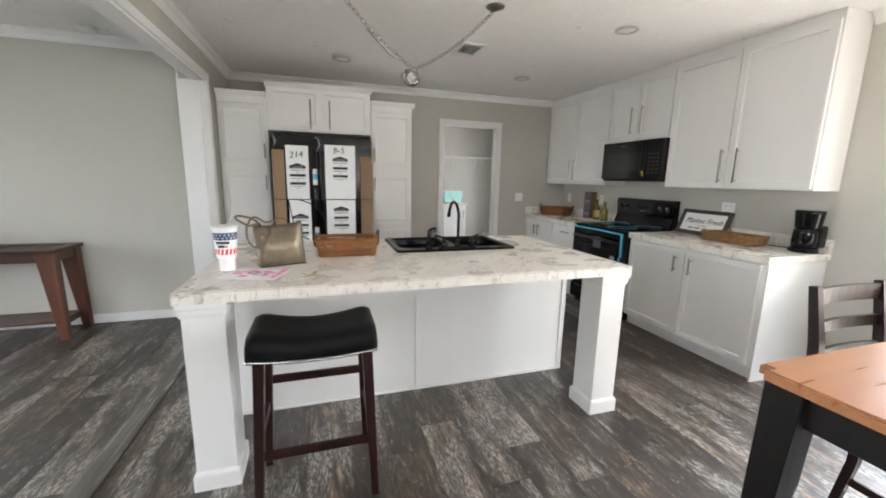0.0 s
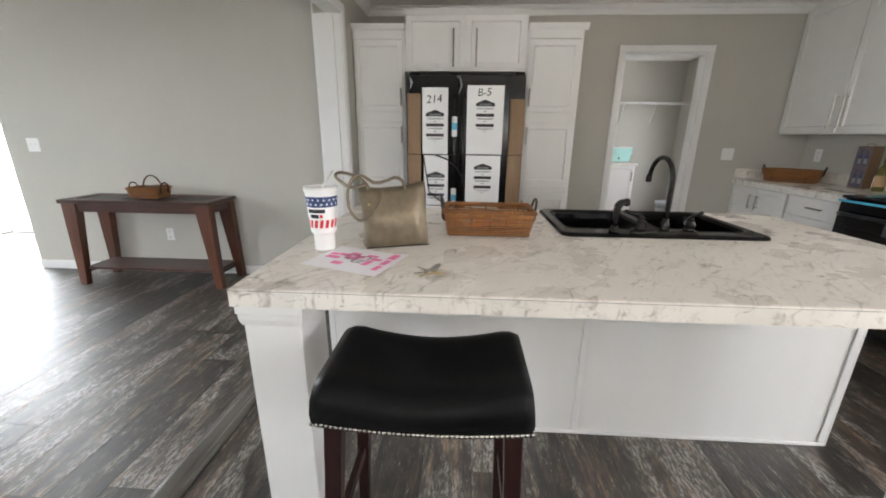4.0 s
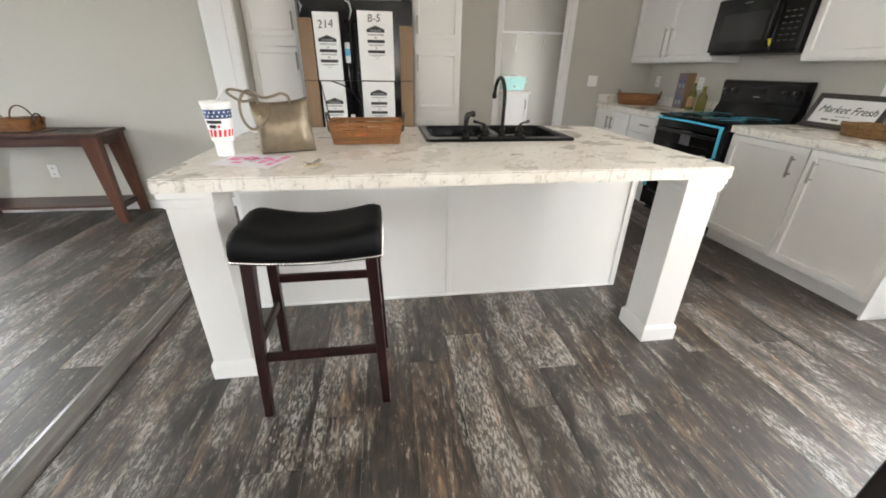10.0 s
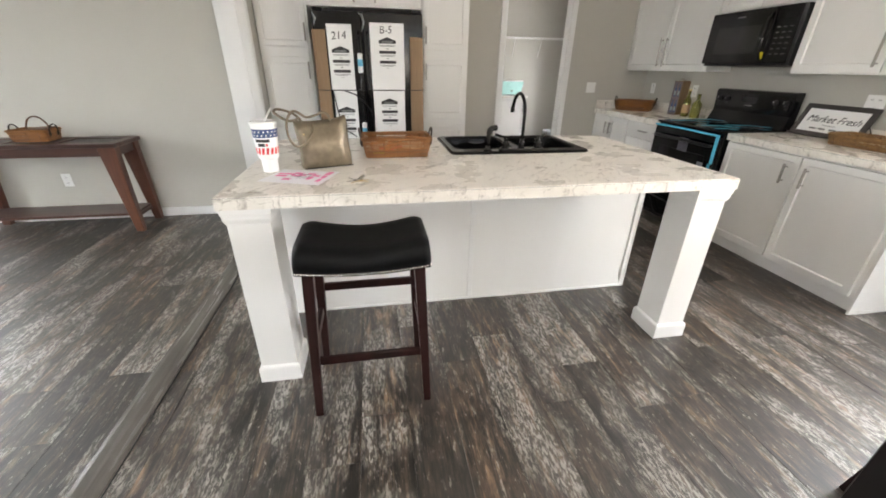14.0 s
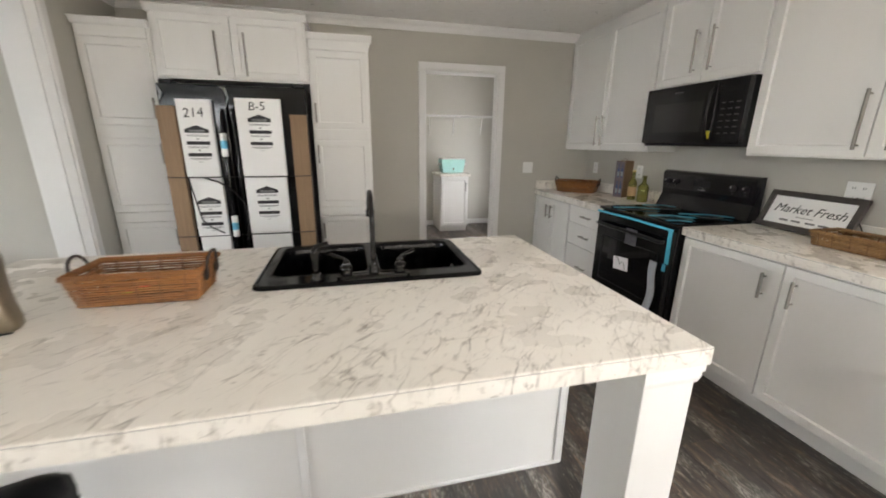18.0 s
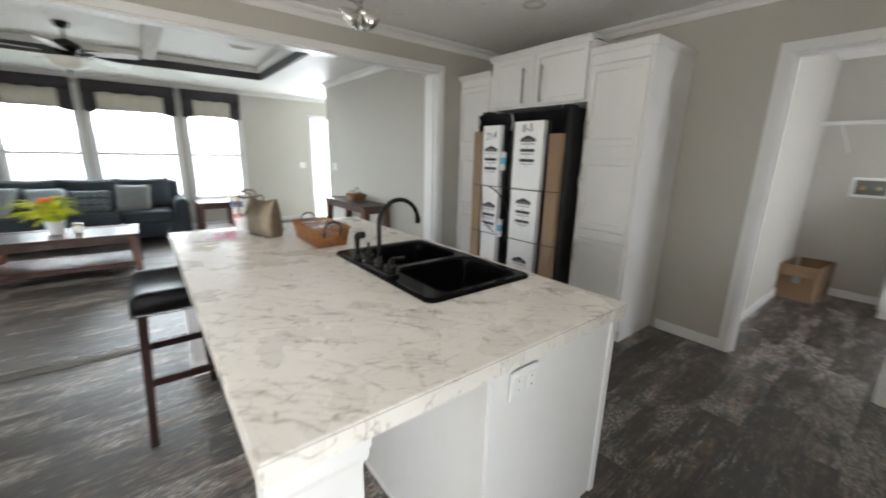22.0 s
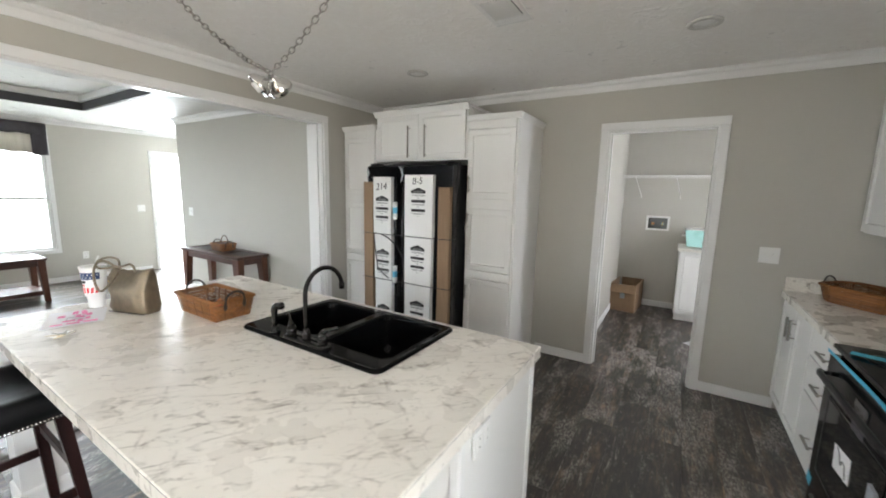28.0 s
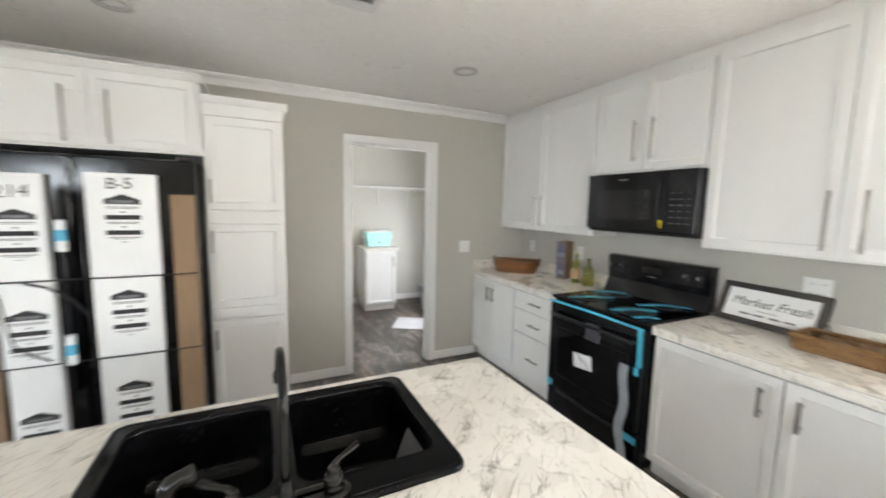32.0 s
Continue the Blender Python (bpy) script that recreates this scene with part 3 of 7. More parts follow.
structure("wall_south", boxes((WEST - 0.12, -2.9, SOUTH - 0.12, SOUTH, 0, CEIL), (-1.3, 0.15, SOUTH - 0.12, SOUTH, 0, CEIL), (-2.9, -1.3, SOUTH - 0.12, SOUTH, 0, 0.75), (-2.9, -1.3, SOUTH - 0.12, SOUTH, 2.15, CEIL), (2.45, EAST + 0.12, SOUTH - 0.12, SOUTH, 0, CEIL), (0.15, 2.45, SOUTH - 0.12, SOUTH, 0, 0.75), (0.15, 2.45, SOUTH - 0.12, SOUTH, 2.15, CEIL)), wall_paint, "greige painted outer wall of the dining side", "wall")
structure("wall_accent", boxes((-5.05, -3.2, SOUTH, -1.63, 0, CEIL)), accent_paint, "dark grey painted accent wall", "wall")
WIN = [(0.30, 1.165), (1.31, 2.42), (2.58, 3.425)]
rows = [(WEST - 0.12, WEST, SOUTH, 4.74, 0, 0.52), (WEST - 0.12, WEST, SOUTH, 4.74, 2.30, CEIL), (WEST - 0.12, WEST, 4.74, 5.66, 2.10, CEIL), (WEST - 0.12, WEST, 5.66, 6.7, 0, CEIL)]
for a, b in ((SOUTH, WIN[0][0]), (WIN[0][1], WIN[1][0]), (WIN[1][1], WIN[2][0]), (WIN[2][1], 4.74)):
    rows.append((WEST - 0.12, WEST, a, b, 0.52, 2.30))
structure("wall_west", boxes(*rows), wall_paint, "greige painted living room wall with three windows", "wall")
structure("wall_living_north", boxes((-4.0, DIV0, LIVN, LIVN + 0.1, 0, CEIL)), wall_paint, "greige painted wall behind the console table", "wall")
structure("wall_entry", boxes((-4.0, -3.9, LIVN + 0.1, 6.6, 0, CEIL), (WEST, -3.9, 6.6, 6.7, 0, CEIL)), wall_paint, "greige painted walls of the entry hall", "wall")
structure("wall_divider", boxes((DIV0, DIV1, 4.295, NORTH + 0.1, 0, CEIL), (DIV0 + 0.1, DIV1, -1.2, 4.295, 2.215, CEIL), (DIV0, DIV0 + 0.1, -1.2, 4.295, 2.29, CEIL), (DIV0, DIV1, SOUTH, -1.2, 0, CEIL)), wall_paint, "greige wall with a wide cased opening between kitchen and living room", "wall")
structure("wall_laundry", boxes((1.50, 1.60, NORTH + 0.1, 7.7, 0, CEIL), (1.50, EAST + 0.12, 7.70, 7.8, 0, CEIL)), wall_paint, "greige painted laundry room walls", "wall")

structure("ceiling", boxes((DIV1, EAST, SOUTH, NORTH, CEIL, CEIL + 0.1)), ceiling_mat, "white stomp-textured kitchen ceiling", "ceiling")
structure("ceiling_laundry", boxes((1.6, EAST, NORTH + 0.1, 7.7, CEIL - 0.04, CEIL + 0.1)), ceiling_mat, "white textured laundry ceiling", "ceiling")
T = (-4.39, -1.62, -0.69, 3.5)     # the raised tray of the living room's ceiling
structure("ceiling_living", boxes((WEST, T[0], SOUTH, 6.6, CEIL, CEIL + 0.05), (T[1], DIV0, SOUTH, 6.6, CEIL, CEIL + 0.05), (T[0], T[1], SOUTH, T[2], CEIL, CEIL + 0.05), (T[0], T[1], T[3], 6.6, CEIL, CEIL + 0.05), (T[0] - 0.1, T[1] + 0.1, T[2] - 0.1, T[3] + 0.1, 2.66, 2.72)), ceiling_mat, "white textured living room ceiling with a raised tray", "ceiling")
structure("trim_tray_band", boxes((T[0] - 0.02, T[0] + 0.012, T[2], T[3], CEIL - 0.012, 2.585), (T[1] - 0.012, T[1] + 0.02, T[2], T[3], CEIL - 0.012, 2.585), (T[0], T[1], T[2] - 0.02, T[2] + 0.012, CEIL - 0.012, 2.585), (T[0], T[1], T[3] - 0.012, T[3] + 0.02, CEIL - 0.012, 2.585)), dark_trim, "charcoal painted band round the tray ceiling", "trim")
structure("trim_tray_crown", boxes((T[0] - 0.02, T[0] + 0.05, T[2], T[3], 2.585, 2.66), (T[1] - 0.05, T[1] + 0.02, T[2], T[3], 2.585, 2.66), (T[0], T[1], T[2] - 0.02, T[2] + 0.05, 2.585, 2.66), (T[0], T[1], T[3] - 0.05, T[3] + 0.02, 2.585, 2.66), bevel=0.01), trim_white, "white moulding inside the tray ceiling", "trim")
for y in (0.72, 2.12):
    structure("trim_beam", boxes((T[0] + 0.05, T[1] - 0.05, y - 0.07, y + 0.07, 2.565, 2.662), bevel=0.004), beam_wood, "whitewashed wooden beam across the tray ceiling", "beam")


def crown(name, axis, a, b, wall, sign, label="white crown moulding along the ceiling", top=CEIL):
    """Crown moulding along a wall; sign: the way out of the wall."""
    o = [(0, 0), (0.062, 0), (0.062, -0.012), (0.048, -0.026), (0.030, -0.034), (0.016, -0.058), (0.012, -0.076), (0, -0.076)]
    bm = prism(bmesh.new(), [(wall + sign * u, top + v) for u, v in o], axis, a, b)
    return structure(name, bm, trim_white, label, "trim")


crown("trim_crown_north", 0, DIV1, EAST, NORTH, -1)
crown("trim_crown_divider", 1, SOUTH, NORTH, DIV1, 1)
crown("trim_crown_east", 1, SOUTH, 1.95, EAST, -1)
crown("trim_crown_living_north", 0, -4.0, DIV0, LIVN, -1)
crown("trim_crown_west", 1, SOUTH, 6.6, WEST, 1)
crown("trim_crown_living_south", 0, WEST, -5.05, SOUTH, 1)


def base(name, *rows):
    structure(name, boxes(*rows, bevel=0.004), trim_white, "white baseboard", "baseboard")


BH = 0.085
base("baseboard_north", (1.19, 1.66, NORTH - 0.013, NORTH, 0, BH), (2.555, 3.03, NORTH - 0.013, NORTH, 0, BH))
base("baseboard_living_north", (-4.0, DIV0, LIVN - 0.013, LIVN, 0, BH))
base("baseboard_west", (WEST, WEST + 0.013, SOUTH, 4.66, 0, BH))
base("baseboard_accent", (-5.063, -3.2, -1.63, -1.617, 0, BH), (-5.063, -5.05, SOUTH, -1.63, 0, BH), (WEST, -5.063, SOUTH, SOUTH + 0.013, 0, BH))
base("baseboard_laundry", (1.6, 2.36, 7.687, 7.7, 0, BH), (2.8, EAST, 7.687, 7.7, 0, BH), (1.6, 1.613, NORTH + 0.1, 7.7, 0, BH))
base("baseboard_east", (EAST - 0.013, EAST, 1.62, 1.93, 0, BH), (EAST - 0.013, EAST, SOUTH, -0.37, 0, BH))
base("baseboard_south", (DIV1, EAST, SOUTH, SOUTH + 0.013, 0, BH))

# casings
C = 0.062
structure("trim_laundry_casing", boxes((1.658, 1.72, NORTH - 0.018, NORTH, 0, 2.10), (2.495, 2.557, NORTH - 0.018, NORTH, 0, 2.10), (1.658, 2.557, NORTH - 0.020, NORTH, 2.10, 2.164), bevel=0.004), trim_white, "white casing round the laundry doorway", "trim")
structure("trim_laundry_jamb", boxes((1.72, 1.735, NORTH, NORTH + 0.1, 0, 2.10), (2.48, 2.495, NORTH, NORTH + 0.1, 0, 2.10), (1.735, 2.48, NORTH, NORTH + 0.1, 2.085, 2.10), (1.735, 1.747, NORTH + 0.05, NORTH + 0.085, 0, 2.085)), trim_white, "white jamb lining of the laundry doorway", "trim")
structure("trim_opening_casing", boxes((DIV1, DIV1 + 0.018, 4.295, 4.357, 0, 2.215), (DIV1, DIV1 + 0.020, -1.262, 4.357, 2.215, 2.277), (DIV0 - 0.018, DIV0, 4.295, 4.357, 0, 2.29), (DIV0 - 0.020, DIV0, -1.262, 4.357, 2.29, 2.352), (DIV1, DIV1 + 0.018, -1.262, -1.2, 0, 2.215), bevel=0.005), trim_white, "white casing of the wide opening between kitchen and living room", "trim")
structure("trim_opening_jamb", boxes((DIV0 - 0.006, DIV1 + 0.006, 4.278, 4.295, 0, 2.2), (DIV0 + 0.1, DIV1 + 0.006, -1.2, 4.295, 2.198, 2.215), (DIV0 - 0.006, DIV0 + 0.1, -1.2, 4.295, 2.275, 2.29), (DIV0 + 0.05, DIV1 - 0.05, 4.262, 4.278, 0, 2.2)), trim_white, "white jamb lining of the wide opening", "trim")
structure("trim_floor_strip", prism(bmesh.new(), [(-0.952, 0.0), (-0.951, 0.010), (-0.944, 0.016), (-0.925, 0.019), (-0.885, 0.018), (-0.855, 0.014), (-0.838, 0.008), (-0.836, 0.0)], 1, -1.2, 4.26), strip_wood, "raised dark transition strip where the two floors meet", "floor strip")
structure("trim_strip_gap", boxes((-0.8358, -0.829, -1.2, 4.26, 0.0002, 0.0012)), ink, "dark gap along the transition strip", "floor gap")


def window(name, axis_front, u0, u1, z0, z1, rail=None, label="white vinyl window with bright daylight behind"):
    """A framed window in a wall: frame, meeting rail, panes and a sill board."""
    w = thing(name, outward(axis_front, (u0 + u1) / 2, 0, z0), label, "window")
    w["kind"] = "structure"
    f = 0.045
    bm = bmesh.new()
    for r in ((u0, u0 + f, z0, z1), (u1 - f, u1, z0, z1), (u0 + f, u1 - f, z0, z0 + f), (u0 + f, u1 - f, z1 - f, z1)):
        box(bm, *faced(axis_front, r[0], r[1], -0.075, -0.02, r[2], r[3]), bevel=0.004)
    part("window_frame", bm, trim_white, w)
    if rail:
        part("meeting_rail", box(bmesh.new(), *faced(axis_front, u0 + f, u1 - f, -0.07, -0.03, rail - 0.02, rail + 0.02), bevel=0.004), trim_white, w)
    for a, b in (((z0 + f, rail - 0.02), (rail + 0.02, z1 - f)) if rail else ((z0 + f, z1 - f),)):
        p = part("pane", box(bmesh.new(), *faced(axis_front, u0 + f, u1 - f, -0.052, -0.047, a, b)), pane_mat, w)
        p.visible_shadow = False
    bm = bmesh.new()
    for r in ((u0 - 0.05, u0, z0 - 0.05, z1 + 0.05), (u1, u1 + 0.05, z0 - 0.05, z1 + 0.05), (u0, u1, z1, z1 + 0.05), (u0, u1, z0 - 0.05, z0)):
        box(bm, *faced(axis_front, r[0], r[1], 0.0, 0.016, r[2], r[3]), bevel=0.003)
    part("casing", bm, trim_white, w)
    part("window_sill", box(bmesh.new(), *faced(axis_front, u0, u1, -0.02, 0.03, z0 - 0.012, z0 + 0.006), bevel=0.003), trim_white, w)
    return w


for i, (a, b) in enumerate(WIN):
    window("window_%d" % (i + 1), ("X", WEST), a, b, 0.52, 2.30, 1.318)
# both south windows are out of view, added as openings for fill light
window("window_4", ("Y", SOUTH), 0.15, 2.45, 0.75, 2.15, 1.45)
window("window_6", ("Y", SOUTH), -2.9, -1.3, 0.75, 2.15, 1.45)
# laundry window is never in view; it only makes room for the fill lamp
window("window_5", ("x", EAST), 5.9, 6.7, 0.75, 1.95, 1.35, "unseen white vinyl laundry window added to let fill light in")


def glazed_door(name, front, u0, u1, z1, leaves, label):
    d = thing(name, outward(front, (u0 + u1) / 2, 0, 0), label, "door")
    d["kind"] = "structure"
    bm = bmesh.new()
    for r in ((u0 - C, u0, 0, z1), (u1, u1 + C, 0, z1), (u0 - C, u1 + C, z1, z1 + C)):
        box(bm, *faced(front, r[0], r[1], 0, 0.018, r[2], r[3]), bevel=0.004)
    part("casing", bm, trim_white, d)
    step = (u1 - u0) / leaves
    for k in range(leaves):
        a, b = u0 + k * step, u0 + (k + 1) * step
        bm = bmesh.new()
        for r in ((a, a + 0.07, 0.01, z1), (b - 0.07, b, 0.01, z1), (a + 0.07, b - 0.07, 0.01, 0.12), (a + 0.07, b - 0.07, z1 - 0.07, z1)):
            box(bm, *faced(front, r[0], r[1], -0.08, -0.035, r[2], r[3]), bevel=0.004)
        leaf = part("door_leaf", bm, trim_white, d)
        p = part("pane", box(bmesh.new(), *faced(front, a + 0.07, b - 0.07, -0.06, -0.055, 0.12, z1 - 0.07)), pane_mat, leaf)
        p.visible_shadow = False
    return d


ed = thing("door_entry", (WEST, 5.2, 0), "white front door standing open into the entry, bright daylight outside", "door")
ed["kind"] = "structure"
bm = bmesh.new()
for r in ((4.74, 4.80, 0, 2.10), (5.64, 5.70, 0, 2.10), (4.74, 5.70, 2.10, 2.162)):
    box(bm, WEST, WEST + 0.018, r[0], r[1], r[2], r[3], bevel=0.004)
part("casing", bm, trim_white, ed)
bm = bmesh.new()
for r in ((4.745, 4.76, 0, 2.10), (5.64, 5.655, 0, 2.10), (4.76, 5.64, 2.085, 2.10)):
    box(bm, WEST - 0.12, WEST, r[0], r[1], r[2], r[3])
part("jamb", bm, trim_white, ed)
leaf = part("door_leaf", boxes((-5.875, -5.03, 5.66, 5.70, 0.012, 2.075), bevel=0.003), trim_white, ed)
for z0, z1 in ((0.2, 0.75), (0.9, 1.45), (1.6, 1.92)):
    for x0, x1 in ((-5.76, -5.50), (-5.41, -5.15)):
        part("panel", boxes((x0, x1, 5.6575, 5.6605, z0, z1), bevel=0.001), trim_white, leaf)
part("knob", lathe(bmesh.new(), [(0.026, 0), (0.026, 0.006), (0.012, 0.012), (0.012, 0.03), (0.026, 0.04), (0.028, 0.055), (0.0, 0.065)], 0, 0, 18, pose(-5.10, 5.66, 0.95, 90, 0, 0)), nickel, leaf, smooth=True)
structure("trim_threshold", boxes((WEST - 0.13, WEST + 0.01, 4.76, 5.64, 0.0, 0.018), bevel=0.003), nickel, "metal threshold of the front door", "threshold")
glazed_door("door_patio", ("x", EAST), -0.3, 1.55, 2.08, 2, "white sliding glass patio door")

# outside
g = boxes((-300, 300, -300, 300, -0.62, -0.6))
structure("ground", g, grass_mat, "green lawn round the house", "ground")
# self-lit board behind the west windows, no real haze
structure("backdrop_west", boxes((-10.1, -10, -14, 20, -0.6, 7.0)), glow_mat, "plain glowing board in place of the bright distance beyond the lawn", "backdrop")
# made-up slab: its pale colour gives the white glare below the open door
structure("porch_slab", boxes((-9.2, -6.13, 4.2, 6.4, -0.6, -0.03), bevel=0.01), mat("pale_glare", (0.55, 0.54, 0.51), 0.8, var=0.12, scale=3, grain=0.3), "added pale slab that imitates the glare on the ground outside the front door", "porch")
# never in view: a plain slab added to stop sun and lamps leaking in
roof = boxes((-6.6, 4.4, -2.6, 8.4, 2.74, 2.86))
structure("roof", roof, chip_grey, "unseen dark slab over the house that keeps outside light out", "roof")

# ---- kitchen island ----
isl = thing("kitchen_island", (0.72, 2.8, 0), "white panelled kitchen island with square posts", "kitchen island")
part("panel", boxes((-0.38, 0.715, 2.497, 2.515, 0.0, 0.862), bevel=0.002), white_cab, isl)
part("panel", boxes((0.729, 1.80, 2.497, 2.515, 0.0, 0.862), bevel=0.002), white_cab, isl)
for a, b in ((0.708, 0.738), (-0.38, -0.355), (1.79, 1.819)):
    part("batten", boxes((a, b, 2.489, 2.4968, 0.014, 0.862), bevel=0.002), trim_white, isl)
part("bottom_trim", boxes((-0.38, 1.819, 2.486, 2.4965, 0.0, 0.014), bevel=0.002), trim_white, isl)
bm = bmesh.new()
prism(bm, [(2.515, 0.0), (3.06, 0.0), (3.06, 0.10), (3.13, 0.10), (3.13, 0.862), (2.515, 0.862)], 0, 1.800, 1.819)
part("side_panel", bm, white_cab, isl)
bm = bmesh.new()
prism(bm, [(2.515, 0.0), (3.06, 0.0), (3.06, 0.10), (3.13, 0.10), (3.13, 0.862), (2.515, 0.862)], 0, -0.38, -0.361)
part("side_panel", bm, white_cab, isl)
for r in ((1.8192, 1.828, 2.489, 2.520, 0.0, 0.862), (1.8192, 1.828, 3.105, 3.137, 0.10, 0.862), (1.8192, 1.826, 2.521, 3.06, 0.0, 0.014)):
    part("corner_trim", boxes(r, bevel=0.002), trim_white, isl)
part("toe_kick", boxes((-0.36, 1.80, 3.04, 3.06, 0, 0.1)), white_cab, isl)
part("carcass", boxes((-0.36, 1.80, 3.09, 3.11, 0.1, 0.862), (-0.36, 1.8, 2.516, 3.09, 0.1, 0.12)), white_cab, isl)
for k in range(4):
    a = -0.36 + k * 0.54
    shaker(("Y", 3.11), a + 0.003, a + 0.537, 0.12, 0.85, isl, handle=(a + (0.50 if k % 2 == 0 else 0.04), 0.62, 0.80, "up"))
for x0 in (-0.42, 1.652):
    x1 = x0 + 0.185
    post = part("post", box(bmesh.new(), x0 + 0.012, x1 - 0.012, 1.942, 2.122, 0.0, 0.862, bevel=0.002), white_cab, isl, "square white post with base and cap mouldings")
    o = [(0, 0.0), (0.012, 0.0), (0.012, 0.072), (0.009, 0.082), (0.001, 0.090), (0, 0.090)]
    q = [(0, 0.800), (0.004, 0.803), (0.009, 0.820), (0.009, 0.836), (0.013, 0.840), (0.013, 0.862), (0, 0.862)]
    for name, prof in (("base_moulding", o), ("cap_moulding", q)):
        bm = bmesh.new()
        rings = []
        for d, z in prof:
            d = max(d, 0.0004)
            rings.append([bm.verts.new(v) for v in ((x0 + 0.012 - d, 1.942 - d, z), (x1 - 0.012 + d, 1.942 - d, z), (x1 - 0.012 + d, 2.122 + d, z), (x0 + 0.012 - d, 2.122 + d, z))])
        for a, b in zip(rings, rings[1:] + rings[:1]):
            for k in range(4):
                bm.faces.new((a[k], a[(k + 1) % 4], b[(k + 1) % 4], b[k]))
        part(name, bm, white_cab, post)
o = part("outlet_plate", boxes((1.828, 1.836, 2.56, 2.68, 0.755, 0.845), bevel=0.003), trim_white, isl, "white double power outlet")
part("socket", boxes((1.836, 1.8385, 2.575, 2.610, 0.775, 0.825), (1.836, 1.8385, 2.63, 2.665, 0.775, 0.825), bevel=0.001), plastic_white, o)
for yc in (2.5925, 2.6475):
    for dz in (-0.014, 0.014):
        part("slot", boxes((1.8383, 1.8388, yc - 0.002, yc + 0.002, 0.8 + dz - 0.003, 0.8 + dz + 0.003)), grey_ink, o)

# worktop with a cut-out for the sink
top = thing("island_worktop", (0.71, 2.55, 0.863), "pale grey-veined marble laminate worktop on the island", "worktop")
S = (0.615, 1.430, 2.590, 3.100)      # the cut-out
IX0, IX1, IY0, IY1 = -0.428, 1.842, 1.922, 3.167
bm = bmesh.new()
outer = [[bm.verts.new((x, y, z)) for x, y in ((IX0 + i, IY0 + i), (IX1 - i, IY0 + i), (IX1 - i, IY1 - i), (IX0 + i, IY1 - i))] for z, i in ((0.864, 0.0), (0.912, 0.0), (0.915, 0.003))]
hole = [[bm.verts.new((x, y, z)) for x, y in ((S[0], S[2]), (S[1], S[2]), (S[1], S[3]), (S[0], S[3]))] for z in (0.864, 0.915)]
for loops in (outer, hole):
    for a, b in zip(loops, loops[1:]):
        for k in range(4):
            bm.faces.new((a[k], a[(k + 1) % 4], b[(k + 1) % 4], b[k]))
for a, b in ((outer[-1], hole[-1]), (outer[0], hole[0])):
    es = [bm.edges.get((q[k], q[(k + 1) % 4])) for q in (a, b) for k in range(4)]
    bmesh.ops.triangle_fill(bm, edges=es, use_beauty=True, use_dissolve=False)
part("slab", bm, marble, top)
part("edge_seam", boxes((IX0 - 0.0006, IX1 + 0.0006, IY0 - 0.0006, IY0 + 0.001, 0.9095, 0.9108), (IX1 - 0.001, IX1 + 0.0006, IY0, IY1, 0.9095, 0.9108)), grey_ink, top, "thin dark seam of the laminate edge")

# ---- the sink ----
snk = thing("kitchen_sink", (1.02, 2.84, 0.9152), "black composite double-bowl drop-in sink", "sink")
X0, X1, Y0, Y1 = 0.600, 1.446, 2.565, 3.117


def round_loop(x0, x1, y0, y1, r, z, inset=0.0, n=6):
    """A rounded rectangle as a ring of places."""
    x0, x1, y0, y1, r = x0 + inset, x1 - inset, y0 + inset, y1 - inset, max(0.004, r - inset * 0.5)
    out = []
    for cx, cy, a0 in ((x1 - r, y1 - r, 0), (x0 + r, y1 - r, 90), (x0 + r, y0 + r, 180), (x1 - r, y0 + r, 270)):
        for k in range(n + 1):
            a = radians(a0 + 90 * k / n)
            out.append((cx + r * math.cos(a), cy + r * math.sin(a), z))
    return out


def bridge(bm, a, b):
    for k in range(len(a)):
        bm.faces.new((a[k], a[(k + 1) % len(a)], b[(k + 1) % len(b)], b[k]))


B1, B2 = (0.640, 1.008, 2.668, 3.083), (1.046, 1.410, 2.655, 3.083)
bm = bmesh.new()
rings = [[bm.verts.new(v) for v in round_loop(X0, X1, Y0, Y1, 0.040, z, i)] for z, i in ((0.9152, 0.0), (0.921, 0.0), (0.9275, 0.004), (0.930, 0.011), (0.9285, 0.017))]
for a, b in zip(rings, rings[1:]):
    bridge(bm, a, b)
holes = [[bm.verts.new(v) for v in round_loop(*h, 0.052, 0.9285)] for h in (B1, B2)]
edges = []
for loop in [rings[-1]] + holes:
    for k in range(len(loop)):
        e = bm.edges.get((loop[k], loop[(k + 1) % len(loop)])) or bm.edges.new((loop[k], loop[(k + 1) % len(loop)]))
        edges.append(e)
bmesh.ops.triangle_fill(bm, edges=edges, use_beauty=True, use_dissolve=False)
part("deck", bm, sink_black, snk)
for h in (B1, B2):
    bm = bmesh.new()
    rings = [[bm.verts.new(v) for v in round_loop(*h, 0.052, z, i)] for z, i in ((0.9287, -0.003), (0.9305, 0.0), (0.9285, 0.005), (0.915, 0.009), (0.85, 0.014), (0.78, 0.022), (0.752, 0.036), (0.742, 0.060))]
    for a, b in zip(rings, rings[1:]):
        bridge(bm, a, b)
    bm.faces.new(rings[-1])
    bw = part("bowl", bm, sink_black, snk, smooth=True)
    cx, cy = (h[0] + h[1]) / 2, (h[2] + h[3]) / 2
    part("drain", lathe(bmesh.new(), [(0.045, 0.7425), (0.045, 0.745), (0.034, 0.745), (0.030, 0.7435)], cx, cy, 24), black_plastic, bw, "dark metal drain")

